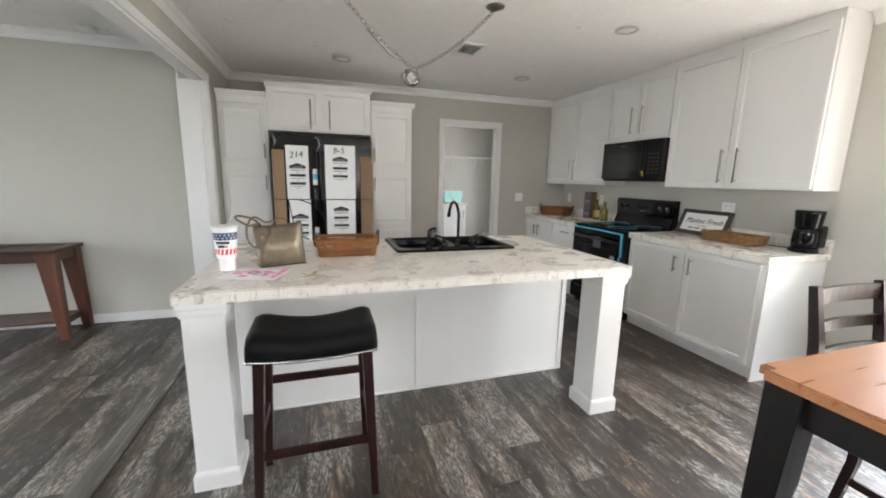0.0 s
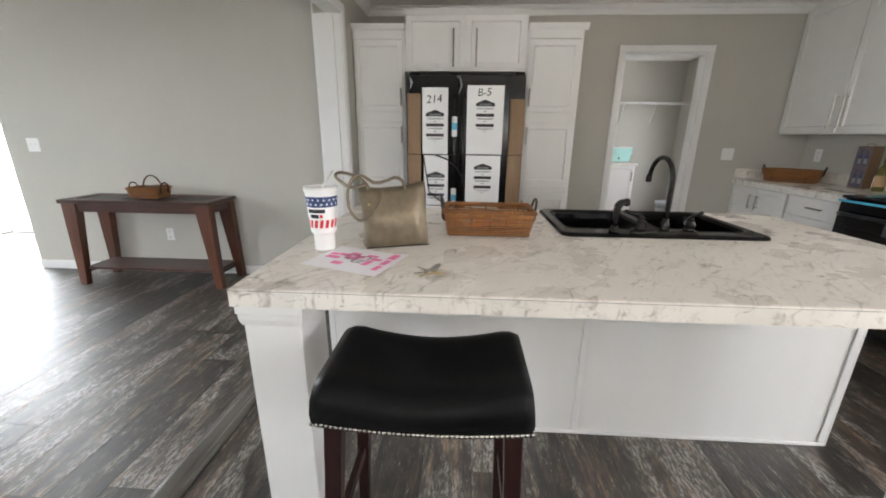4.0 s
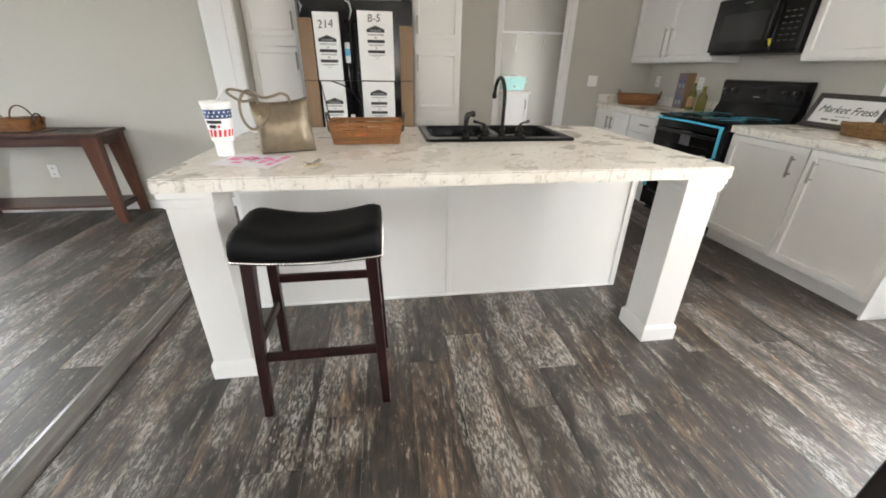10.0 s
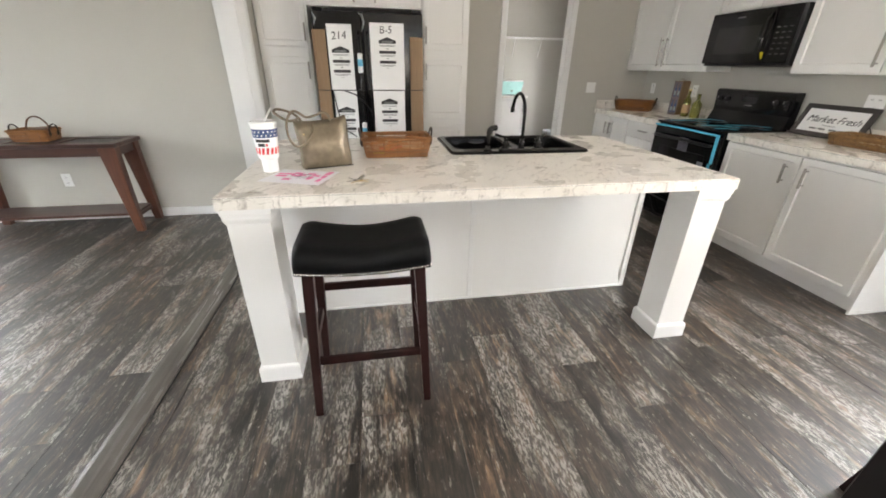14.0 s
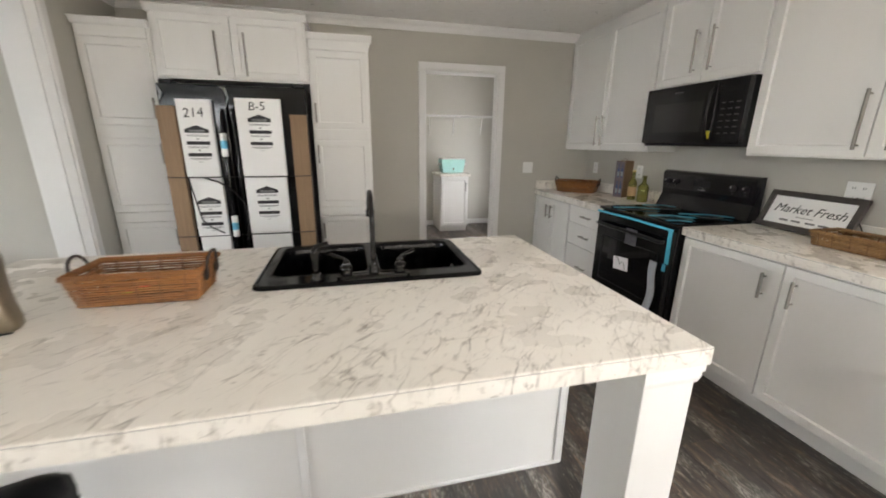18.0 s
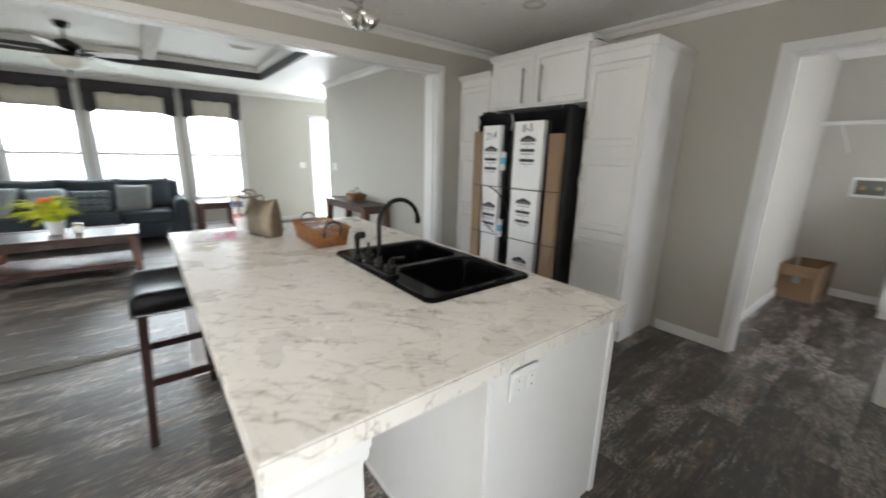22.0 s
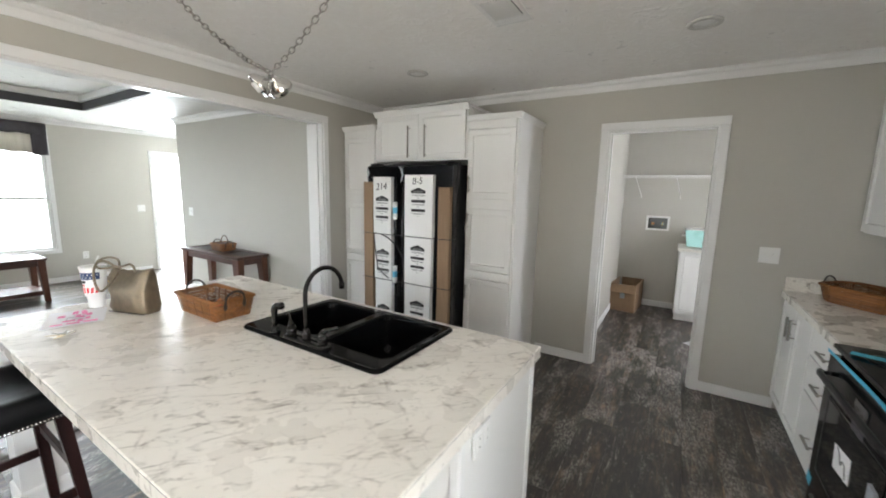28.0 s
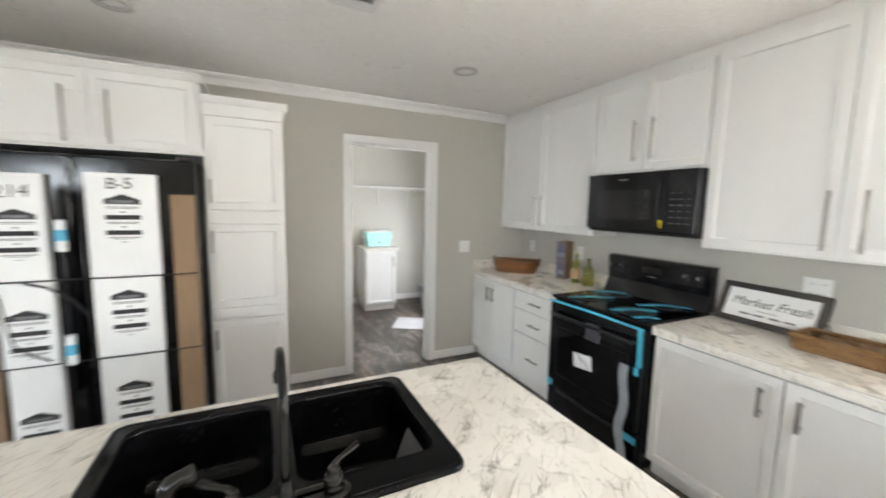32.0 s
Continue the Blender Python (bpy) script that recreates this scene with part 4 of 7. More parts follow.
# a grey sheet on the side of the bowl, in place of a window's reflection
lf = thing("leaflet", (1.35, 2.775, 0.752), "grey sheet imitating a window's reflection on the wall of the black sink bowl", "leaflet")
bm = bmesh.new()
for k in range(9):
    f = k / 8
    bow = 0.004 * math.sin(math.pi * f)
    for dy in (-0.075, 0.075):
        for off in (0.0, 0.0012):
            bm.verts.new((1.340 + 0.046 * f - bow + off, 2.775 + dy * (1 - 0.03 * f), 0.752 + 0.128 * f))
bm.verts.ensure_lookup_table()
for k in range(8):
    a, b = bm.verts[4 * k:4 * k + 4], bm.verts[4 * k + 4:4 * k + 8]
    for p, q in ((0, 1), (1, 3), (3, 2), (2, 0)):
        bm.faces.new((a[p], a[q], b[q], b[p]))
for k in (0, 32):
    bm.faces.new((bm.verts[k], bm.verts[k + 1], bm.verts[k + 3], bm.verts[k + 2]))
bmesh.ops.recalc_face_normals(bm, faces=bm.faces)
part("card", bm, reflection_grey, lf, smooth=False)

fau = thing("kitchen_faucet", (1.022, 2.604, 0.93), "black bronze gooseneck faucet with two lever handles", "faucet")
FX, FY = 1.022, 2.604
bm = bmesh.new()
rings = [[bm.verts.new(v) for v in round_loop(FX - 0.135, FX + 0.135, FY - 0.030, FY + 0.030, 0.0295, z, i)] for z, i in ((0.9290, 0.0), (0.938, 0.0), (0.943, 0.005), (0.945, 0.012))]
for a, b in zip(rings, rings[1:]):
    bridge(bm, a, b)
bm.faces.new(rings[-1])
part("base_plate", bm, bronze, fau)
bm = bmesh.new()
lathe(bm, [(0.018, 0.943), (0.0185, 0.950), (0.0165, 0.955), (0.018, 0.962), (0.0175, 0.970), (0.0125, 0.982), (0.0100, 0.992)], FX, FY, 20)
pts = [(FX, FY, 0.985 + 0.032 * i) for i in range(5)] + [(FX, FY + 0.1 * (1 - math.cos(radians(a))), 1.130 + 0.10 * math.sin(radians(a))) for a in range(0, 166, 11)]
pts += [(FX - 0.001, FY + 0.2005, 1.140)]
tube(bm, pts, 0.0098, 14)
lathe(bm, [(0.0105, 1.118), (0.0128, 1.122), (0.0128, 1.142), (0.0105, 1.150)], FX - 0.001, FY + 0.2005, 16)
part("spout", bm, bronze, fau, smooth=True)
for sx in (-1, 1):
    bm = bmesh.new()
    lathe(bm, [(0.021, 0.943), (0.0215, 0.951), (0.0185, 0.955), (0.0225, 0.960), (0.0230, 0.966), (0.0225, 0.972), (0.0170, 0.980), (0.0125, 0.983), (0.0145, 0.986), (0.0145, 0.990), (0.0095, 0.997), (0.003, 0.999)], FX + sx * 0.098, FY, 20)
    arm = [(0, 0, 0.988), (0.002, 0.001, 0.998), (0.009, 0.004, 1.004), (0.022, 0.010, 1.006), (0.036, 0.017, 1.009), (0.052, 0.024, 1.013), (0.058, 0.027, 1.0145), (0.060, 0.028, 1.015)]
    tube(bm, [(FX + sx * (0.098 + p[0]), FY + p[1], p[2]) for p in arm], [0.0085, 0.0080, 0.0068, 0.0060, 0.0072, 0.0085, 0.0075, 0.003], 14)
    part("lever", bm, bronze, fau, smooth=True)
spr = thing("side_sprayer", (0.818, 2.598, 0.93), "black bronze pull-out side sprayer beside the faucet", "sprayer")
bm = bmesh.new()
lathe(bm, [(0.0225, 0.9305), (0.0225, 0.938), (0.017, 0.944), (0.0155, 0.954), (0.0135, 0.958)], 0.818, 2.598, 20)
part("holder", bm, bronze, spr, smooth=True)
bm = bmesh.new()
arm = [(0, 0, 0.956), (0, 0, 0.985), (0, 0, 1.010), (0.001, 0, 1.028), (0.004, 0.001, 1.041), (0.011, 0.003, 1.050), (0.020, 0.005, 1.054), (0.029, 0.007, 1.055), (0.033, 0.008, 1.055), (0.043, 0.010, 1.054), (0.046, 0.011, 1.054), (0.0465, 0.011, 1.054)]
tube(bm, [(0.818 + p[0], 2.598 + p[1], p[2]) for p in arm], [0.0110, 0.0115, 0.0130, 0.0148, 0.0160, 0.0160, 0.0140, 0.0130, 0.0165, 0.0170, 0.0145, 0.002], 16)
part("spray_head", bm, bronze, spr, smooth=True)

# ---- tall cabinets round the refrigerator ----
F = ("y", 4.589)


def pantry(x0, x1, top_z, hinge, label):
    c = thing("pantry_cabinet", ((x0 + x1) / 2, 4.9, 0), label, "cabinet")
    part("body", boxes((x0, x1, 4.59, NORTH, 0.1, top_z - 0.03), bevel=0.001), white_cab, c)
    part("toe_kick", boxes((x0, x1 - 0.005, 4.655, NORTH, 0.0, 0.1)), white_cab, c)
    hx = x0 + 0.035 if hinge == "l" else x1 - 0.035
    a, b = (x0 + 0.012, x1 - 0.020)
    shaker(F, a, b, 0.115, 0.797, c, handle=(hx, 0.615, 0.745, "up"))
    shaker(F, a, b, 0.884, 1.418, c, handle=(hx, 1.24, 1.385, "up"))
    shaker(F, a, b, 1.514, 2.078, c, handle=(hx, 1.555, 1.70, "up"))
    for z0, z1 in ((0.805, 0.876), (1.426, 1.505), (2.086, 2.156)):
        part("filler_rail", boxes((a, b, 4.572, 4.59, z0, z1), bevel=0.002), white_cab, c)
    o = [(4.568, top_z - 0.045), (4.560, top_z - 0.035), (4.548, top_z - 0.010), (4.543, top_z - 0.008), (4.543, top_z), (4.60, top_z), (4.60, top_z - 0.045)]
    bm = prism(bmesh.new(), o, 0, x0, x1 + (0.028 if hinge == "l" else 0))
    if hinge == "l":
        box(bm, x1, x1 + 0.028, 4.60, NORTH, top_z - 0.012, top_z)
        taper(bm, (x1, x1 + 0.022, 4.59, NORTH, top_z - 0.012), (x1, x1 + 0.003, 4.59, NORTH, top_z - 0.045))
    box(bm, x0, x1, 4.60, NORTH, top_z - 0.03, top_z - 0.006)
    part("crown", bm, white_cab, c)
    return c


pantry(-0.795, -0.345, 2.200, "r", "tall white three-door pantry cabinet beside the refrigerator")
pantry(0.690, 1.148, 2.200, "l", "tall white three-door pantry cabinet beside the laundry doorway")
c = thing("over_fridge_cabinet", (0.17, 4.9, 1.845), "white two-door cabinet above the refrigerator", "cabinet")
part("body", boxes((-0.343, 0.688, 4.59, NORTH, 1.84, 2.28), bevel=0.001), white_cab, c)
shaker(F, -0.325, 0.168, 1.855, 2.262, c, handle=(0.072, 1.868, 2.158, "up"))
shaker(F, 0.174, 0.668, 1.855, 2.262, c, handle=(0.262, 1.868, 2.158, "up"))
for z in (2.14, 1.885):
    part("shipping_tie", tube(bmesh.new(), [(0.072, 4.540, z), (0.262, 4.540, z - 0.005)], 0.002, 6), plastic_white, c, "thin white shipping tie between the handles")
o = [(4.568, 2.262), (4.560, 2.272), (4.545, 2.298), (4.540, 2.299), (4.540, 2.308), (4.60, 2.308), (4.60, 2.262)]
bm = prism(bmesh.new(), o, 0, -0.352, 0.702)
box(bm, -0.352, 0.702, 4.60, NORTH, 2.284, 2.305)
part("crown", bm, white_cab, c)
bm = bmesh.new()
tube(bm, [(0.728, 4.536, 1.33), (0.738, 4.528, 1.25), (0.722, 4.53, 1.20), (0.715, 4.533, 1.26), (0.728, 4.536, 1.33), (0.733, 4.53, 1.22)], 0.0025, 6)
tp = thing("twine_loop", (0.728, 4.532, 1.2), "loop of pale packing twine on a pantry handle", "twine")
part("loop", bm, plastic_white, tp)

# ---- range wall ----
FE = ("x", 3.022)       # fronts of the base units
FU = ("x", 3.339)       # fronts of the wall units


def base_unit(y0, y1, label, end=None):
    c = thing("base_cabinet", (3.3, (y0 + y1) / 2, 0), label, "cabinet")
    part("body", boxes((3.022, EAST - 0.002, y0, y1, 0.1, 0.863), bevel=0.001), white_cab, c)
    part("toe_kick", boxes((3.075, EAST - 0.002, y0 + 0.004, y1 - 0.002, 0, 0.1)), white_cab, c)
    return c


c = base_unit(4.485, 5.198, "white two-door base cabinet in the corner")
shaker(FE, 4.495, 4.838, 0.115, 0.85, c, handle=(4.800, 0.655, 0.79, "up"))
shaker(FE, 4.845, 5.188, 0.115, 0.85, c, handle=(4.885, 0.655, 0.79, "up"))
c = base_unit(3.957, 4.482, "white three-drawer base cabinet beside the range")
for z0, z1 in ((0.70, 0.85), (0.492, 0.69), (0.115, 0.482)):
    zc = (z0 + z1) / 2
    shaker(FE, 3.967, 4.474, z0, z1, c, rail=0, name="drawer_front", handle=(4.12, 4.25, zc, "level"))
c = base_unit(1.958, 3.160, "white two-door base cabinet under the worktop by the range")
shaker(FE, 2.560, 3.150, 0.115, 0.85, c, handle=(2.632, 0.655, 0.79, "up"))
shaker(FE, 1.985, 2.553, 0.115, 0.85, c, handle=(2.490, 0.655, 0.79, "up"))
part("end_panel", boxes((3.022, EAST - 0.002, 1.945, 1.957, 0.0, 0.863), (3.075, 3.4, 1.94, 1.945, 0.0, 0.02)), white_cab, c)


def wall_unit(y0, y1, z0, split, hz, label, hy):
    c = thing("wall_cabinet", (3.48, (y0 + y1) / 2, z0), label, "cabinet")
    part("body", boxes((3.339, EAST - 0.002, y0, y1, z0, CEIL - 0.001), bevel=0.001), white_cab, c)
    shaker(FU, y0 + 0.012, split - 0.003, z0 + 0.012, 2.438, c, handle=(hy[0], *hz, "up"), rail=0.07)
    shaker(FU, split + 0.003, y1 - 0.012, z0 + 0.012, 2.438, c, handle=(hy[1], *hz, "up"), rail=0.07)
    return c


wall_unit(3.968, 5.198, 1.355, 4.588, (1.40, 1.672), "white two-door wall cabinet in the kitchen corner", (4.545, 4.632))
wall_unit(3.148, 3.966, 1.822, 3.558, (1.895, 2.165), "short white two-door wall cabinet above the microwave", (3.492, 3.624))
wall_unit(1.960, 3.146, 1.355, 2.565, (1.40, 1.672), "wide white two-door wall cabinet by the range", (2.475, 2.60))


def worktop(y0, y1, label, ends):
    t = thing("worktop", (3.3, (y0 + y1) / 2, 0.865), label, "worktop")
    part("slab", boxes((2.985, EAST - 0.001, y0, y1, 0.864, 0.915), bevel=0.003), marble, t)
    part("backsplash", boxes((EAST - 0.02, EAST - 0.001, y0, y1, 0.916, 1.012), bevel=0.002), marble, t)
    if ends:
        part("side_splash", boxes((2.992, EAST - 0.021, y1 - 0.02, y1 - 0.001, 0.916, 1.012), bevel=0.002), marble, t)
    part("edge_seam", boxes((2.9844, 2.986, y0, y1, 0.9095, 0.9108)), grey_ink, t, "thin dark seam of the laminate edge")


worktop(3.956, 5.199, "pale marble laminate worktop in the kitchen corner", True)
worktop(1.928, 3.166, "pale marble laminate worktop by the range", False)

# ---- range ----
rg = thing("range", (3.3, 3.56, 0), "black electric range still wrapped with blue tape and foam", "range")
R0, R1 = 3.178, 3.946
part("body", boxes((2.975, 3.60, R0, R1, 0.06, 0.905), bevel=0.004), black_gloss, rg)
part("toe_kick", boxes((3.02, 3.58, R0 + 0.01, R1 - 0.01, 0, 0.06)), black_plastic, rg)
part("cooktop", rounded(bmesh.new(), 2.945, 3.56, R0 - 0.004, R1 + 0.004, 0.905, 0.928, 0.009), black_gloss, rg)
for x, y, r in ((3.10, 3.37, 0.10), (3.10, 3.76, 0.08), (3.39, 3.37, 0.08), (3.39, 3.76, 0.10)):
    bm = bmesh.new()
    lathe(bm, [(r + 0.022, 0.928), (r + 0.02, 0.9315), (r + 0.006, 0.931), (r, 0.9285), (r * 0.3, 0.9285)], x, y, 28)
    bn = part("burner", bm, black_plastic, rg, "black drip bowl with coil element", smooth=True)
    bm = bmesh.new()
    turns = [(x + (0.018 + (r - 0.022) * k / 54) * math.cos(k * math.tau / 18), y + (0.018 + (r - 0.022) * k / 54) * math.sin(k * math.tau / 18), 0.9355) for k in range(55)]
    tube(bm, turns, 0.0042, 6)
    part("coil", bm, black_plastic, bn, smooth=True)
bm = prism(bmesh.new(), [(3.490, 0.928), (3.535, 1.03), (3.522, 1.185), (3.530, 1.208), (3.548, 1.215), (3.60, 1.215), (3.60, 0.928)], 1, R0 - 0.004, R1 + 0.004)
bg = part("backguard", bm, black_gloss, rg)
part("control_panel", boxes((3.5215, 3.5245, R0 + 0.03, R1 - 0.03, 1.075, 1.18)), black_glass, bg)
part("display", boxes((3.519, 3.5216, 3.50, 3.64, 1.11, 1.155)), black_plastic, bg, "dark clock display")
for y in (3.235, 3.325, 3.81, 3.895):
    bm = lathe(bmesh.new(), [(0.024, 0.0), (0.024, 0.006), (0.019, 0.008), (0.017, 0.026), (0.0, 0.027)], 0, 0, 18, pose(3.5212, y, 1.128, 0, -90, 0))
    kn = part("knob", bm, black_plastic, bg, smooth=False)
    part("knob_mark", boxes((3.4935, 3.4945, y - 0.0015, y + 0.0015, 1.128, 1.144)), plastic_white, kn)
    part("dial_print", boxes((3.5208, 3.5214, y - 0.006, y + 0.006, 1.088, 1.094)), button_ink, bg)
part("logo_bar", boxes((3.519, 3.5214, 3.535, 3.60, 1.084, 1.091)), grey_ink, bg)
dr = part("oven_door", rounded(bmesh.new(), 2.938, 2.976, R0 + 0.004, R1 - 0.004, 0.255, 0.880, 0.008), black_gloss, rg)
part("oven_window", boxes((2.9355, 2.9385, R0 + 0.11, R1 - 0.11, 0.36, 0.70)), black_glass, dr)
bm = tube(bmesh.new(), [(2.905, R0 + 0.05, 0.80), (2.895, R0 + 0.09, 0.803), (2.893, 3.56, 0.805), (2.895, R1 - 0.09, 0.803), (2.905, R1 - 0.05, 0.80)], 0.013, 10)
tube(bm, [(2.938, R0 + 0.06, 0.80), (2.90, R0 + 0.06, 0.80)], 0.010, 8)
tube(bm, [(2.938, R1 - 0.06, 0.80), (2.90, R1 - 0.06, 0.80)], 0.010, 8)
part("oven_handle", bm, black_plastic, dr, smooth=True)
part("sticker", turned(boxes((-0.0005, 0.0005, -0.08, 0.08, -0.05, 0.05)), pose(2.934, 3.61, 0.535, -7, 0, 0)), paper, dr, "white paper energy sticker")
bm = tube(bmesh.new(), [(2.9328, 3.555, 0.50), (2.9328, 3.575, 0.545), (2.9328, 3.60, 0.55), (2.9328, 3.61, 0.525), (2.9328, 3.64, 0.565), (2.9328, 3.665, 0.575)], 0.0022, 5)
part("sticker_print", bm, ink, dr)
part("plastic_film", boxes((2.9342, 2.9352, 3.48, 3.60, 0.70, 0.82), bevel=0.0004), film_grey, dr, "patch of hazy protective film")
part("inner_frame", boxes((2.9348, 2.9356, R0 + 0.095, R1 - 0.095, 0.705, 0.712), (2.9348, 2.9356, R0 + 0.095, R1 - 0.095, 0.345, 0.352), (2.9348, 2.9356, R0 + 0.088, R0 + 0.095, 0.345, 0.712), (2.9348, 2.9356, R1 - 0.095, R1 - 0.088, 0.345, 0.712)), black_plastic, dr)
part("drawer_front", rounded(bmesh.new(), 2.945, 2.976, R0 + 0.006, R1 - 0.006, 0.065, 0.245, 0.006), black_gloss, rg)
part("drawer_pull", tube(bmesh.new(), [(2.935, R0 + 0.10, 0.222), (2.932, 3.56, 0.216), (2.935, R1 - 0.1, 0.222)], 0.008, 8), black_plastic, rg, smooth=True)


def tape(parent, *pts, w=0.022, flat="x"):
    """A strip of tape through places, lying on a face."""
    bm = bmesh.new()
    prev = None
    for i, p in enumerate(pts):
        a = Vector(pts[max(0, i - 1)])
        b = Vector(pts[min(len(pts) - 1, i + 1)])
        d = (b - a).normalized()
        n = {"x": Vector((1, 0, 0)), "z": Vector((0, 0, 1))}[flat]
        s = d.cross(n).normalized() * w / 2
        q = [bm.verts.new(Vector(p) + s), bm.verts.new(Vector(p) - s), bm.verts.new(Vector(p) - s - n * 0.0008), bm.verts.new(Vector(p) + s - n * 0.0008)]
        if prev:
            for k in range(4):
                bm.faces.new((prev[k], prev[(k + 1) % 4], q[(k + 1) % 4], q[k]))
        prev = q
    return part("tape_strip", bm, blue_tape, parent, "strip of pale blue packing tape")


tape(rg, (2.936, R1 + 0.012, 0.888), (2.936, 3.56, 0.893), (2.936, R0, 0.886), w=0.016)
tape(rg, (2.9365, R0 + 0.022, 0.89), (2.9365, R0 + 0.018, 0.75), (2.9365, R0 + 0.014, 0.66), w=0.034)
tape(rg, (2.9365, R0 + 0.03, 0.655), (2.9365, R0 + 0.03, 0.605), w=0.03)
tape(rg, (2.9435, R0 + 0.006, 0.20), (2.9435, R0 + 0.09, 0.205), w=0.045)
tape(rg, (2.9365, R1 - 0.008, 0.27), (2.9365, R1 - 0.06, 0.262), w=0.05)
tape(rg, (2.96, 3.80, 0.9375), (3.10, 3.74, 0.9425), (3.26, 3.66, 0.9375), w=0.05, flat="z")
tape(rg, (3.28, 3.86, 0.9375), (3.39, 3.80, 0.9425), (3.47, 3.72, 0.9375), w=0.05, flat="z")
tape(rg, (2.97, 3.44, 0.9375), (3.10, 3.39, 0.9425), (3.22, 3.30, 0.9375), w=0.05, flat="z")
tape(rg, (2.955, 3.27, 0.9375), (3.03, 3.24, 0.9400), (3.08, 3.19, 0.9375), w=0.04, flat="z")
tape(rg, (3.24, 3.46, 0.9375), (3.39, 3.37, 0.9425), (3.50, 3.26, 0.9375), w=0.05, flat="z")
bm = bmesh.new()
grey_foam = mat("grey_foam", (0.33, 0.355, 0.39), 0.75, var=0.12, scale=20, grain=0.3)
prev = None
for k in range(15):
    z = 0.66 - k * 0.046
    y = R0 + 0.085 + 0.012 * math.sin(k * 0.9) - 0.0015 * k
    x = 2.905 + 0.008 * math.sin(k * 0.6) - 0.001 * k
    q = [bm.verts.new((x + dx, y + dy, z)) for dx, dy in ((0, -0.030), (0.004, 0.030), (-0.006, 0.030), (-0.010, -0.030))]
    if prev:
        for i in range(4):
            bm.faces.new((prev[i], prev[(i + 1) % 4], q[(i + 1) % 4], q[i]))
    else:
        bm.faces.new(q)
    prev = q
bm.faces.new(prev[::-1])
part("foam_strip", bm, grey_foam, rg, "grey foam packing strip hanging from the handle")
part("strap", tube(bmesh.new(), [(2.93, R1 - 0.16, 0.22), (2.918, 3.70, 0.12), (2.925, 3.62, 0.04)], 0.004, 6), black_plastic, rg, "loose black strap")

# ---- microwave ----
mw = thing("microwave", (3.44, 3.557, 1.4), "black over-the-range microwave under a wall cabinet", "microwave")
M0, M1 = 3.152, 3.962
part("body", boxes((3.30, EAST - 0.003, M0, M1, 1.405, 1.818), bevel=0.003), black_plastic, mw)
md = part("door", rounded(bmesh.new(), 3.262, 3.30, M0 + 0.20, M1, 1.425, 1.816, 0.008), black_gloss, mw)
part("door_window", boxes((3.2600, 3.2622, 3.44, 3.86, 1.50, 1.70), bevel=0.0005), mat("microwave_screen", (0.014, 0.014, 0.015), 0.14, var=0.15, scale=40, rvar=0.04), md, "grey screened glass window")
part("door_handle", tube(bmesh.new(), [(3.258, M0 + 0.225, 1.775), (3.232, M0 + 0.222, 1.72), (3.228, M0 + 0.222, 1.61), (3.232, M0 + 0.222, 1.50), (3.258, M0 + 0.225, 1.45)], 0.012, 10), black_gloss, md, smooth=True)
cp = part("control_panel", rounded(bmesh.new(), 3.265, 3.30, M0, M0 + 0.196, 1.425, 1.816, 0.006), black_gloss, mw)
for r in range(6):
    for k in range(3):
        y = M0 + 0.045 + k * 0.05
        part("button_print", boxes((3.2635, 3.2648, y - 0.014, y + 0.014, 1.485 + r * 0.037, 1.492 + r * 0.037)), button_ink, cp)
part("display", boxes((3.2635, 3.2648, M0 + 0.03, M0 + 0.165, 1.73, 1.765)), black_glass, cp)
part("sticker", boxes((3.2600, 3.2618, M0 + 0.205, M0 + 0.235, 1.455, 1.505)), yellow_tag, mw, "small yellow sticker")
part("logo_bar", boxes((3.2600, 3.2618, 3.62, 3.69, 1.765, 1.773)), grey_ink, md)
part("vent_grille", boxes(*[(3.285, 3.297, M0 + 0.01, M1 - 0.01, 1.407 + 0.006 * k, 1.4095 + 0.006 * k) for k in range(3)]), black_plastic, mw)

# ---- refrigerator ----
fr = thing("refrigerator", (0.19, 4.8, 0), "black side-by-side refrigerator still strapped in cardboard and white cartons", "refrigerator")
part("body", boxes((-0.288, 0.668, 4.462, 5.15, 0.03, 1.795), bevel=0.006), black_plastic, fr)
part("feet", boxes((-0.26, 0.64, 4.50, 5.1, 0.0, 0.03)), black_plastic, fr)
ld = part("door", rounded(bmesh.new(), -0.290, 0.128, 4.385, 4.456, 0.06, 1.785, 0.010), black_gloss, fr)
rd = part("door", rounded(bmesh.new(), 0.140, 0.670, 4.385, 4.456, 0.06, 1.785, 0.010), black_gloss, fr)
for x in (-0.285, 0.58):
    part("hinge_cover", boxes((x, x + 0.085, 4.42, 4.53, 1.786, 1.812), bevel=0.006), black_plastic, fr)
for d, x in ((ld, 0.098), (rd, 0.172)):
    bm = tube(bmesh.new(), [(x, 4.384, 0.55), (x, 4.35, 0.60), (x, 4.345, 1.1), (x, 4.35, 1.58), (x, 4.384, 1.63)], 0.011, 10)
    part("door_handle", bm, black_gloss, d, smooth=True)
film = mat("clear_film", (0.35, 0.37, 0.38), 0.15, var=0.3, scale=30, grain=0.5, gscale=60)
bm = bmesh.new()
tube(bm, [(-0.28, 4.375, 1.77), (-0.26, 4.370, 1.72), (-0.275, 4.372, 1.67)], [0.003, 0.012, 0.002], 6)
part("plastic_film", bm, film, fr, "crumpled clear plastic film")
bm = bmesh.new()
tube(bm, [(0.10, 4.376, 1.775), (0.135, 4.366, 1.76), (0.15, 4.37, 1.70), (0.125, 4.374, 1.63)], [0.003, 0.010, 0.008, 0.002], 6)
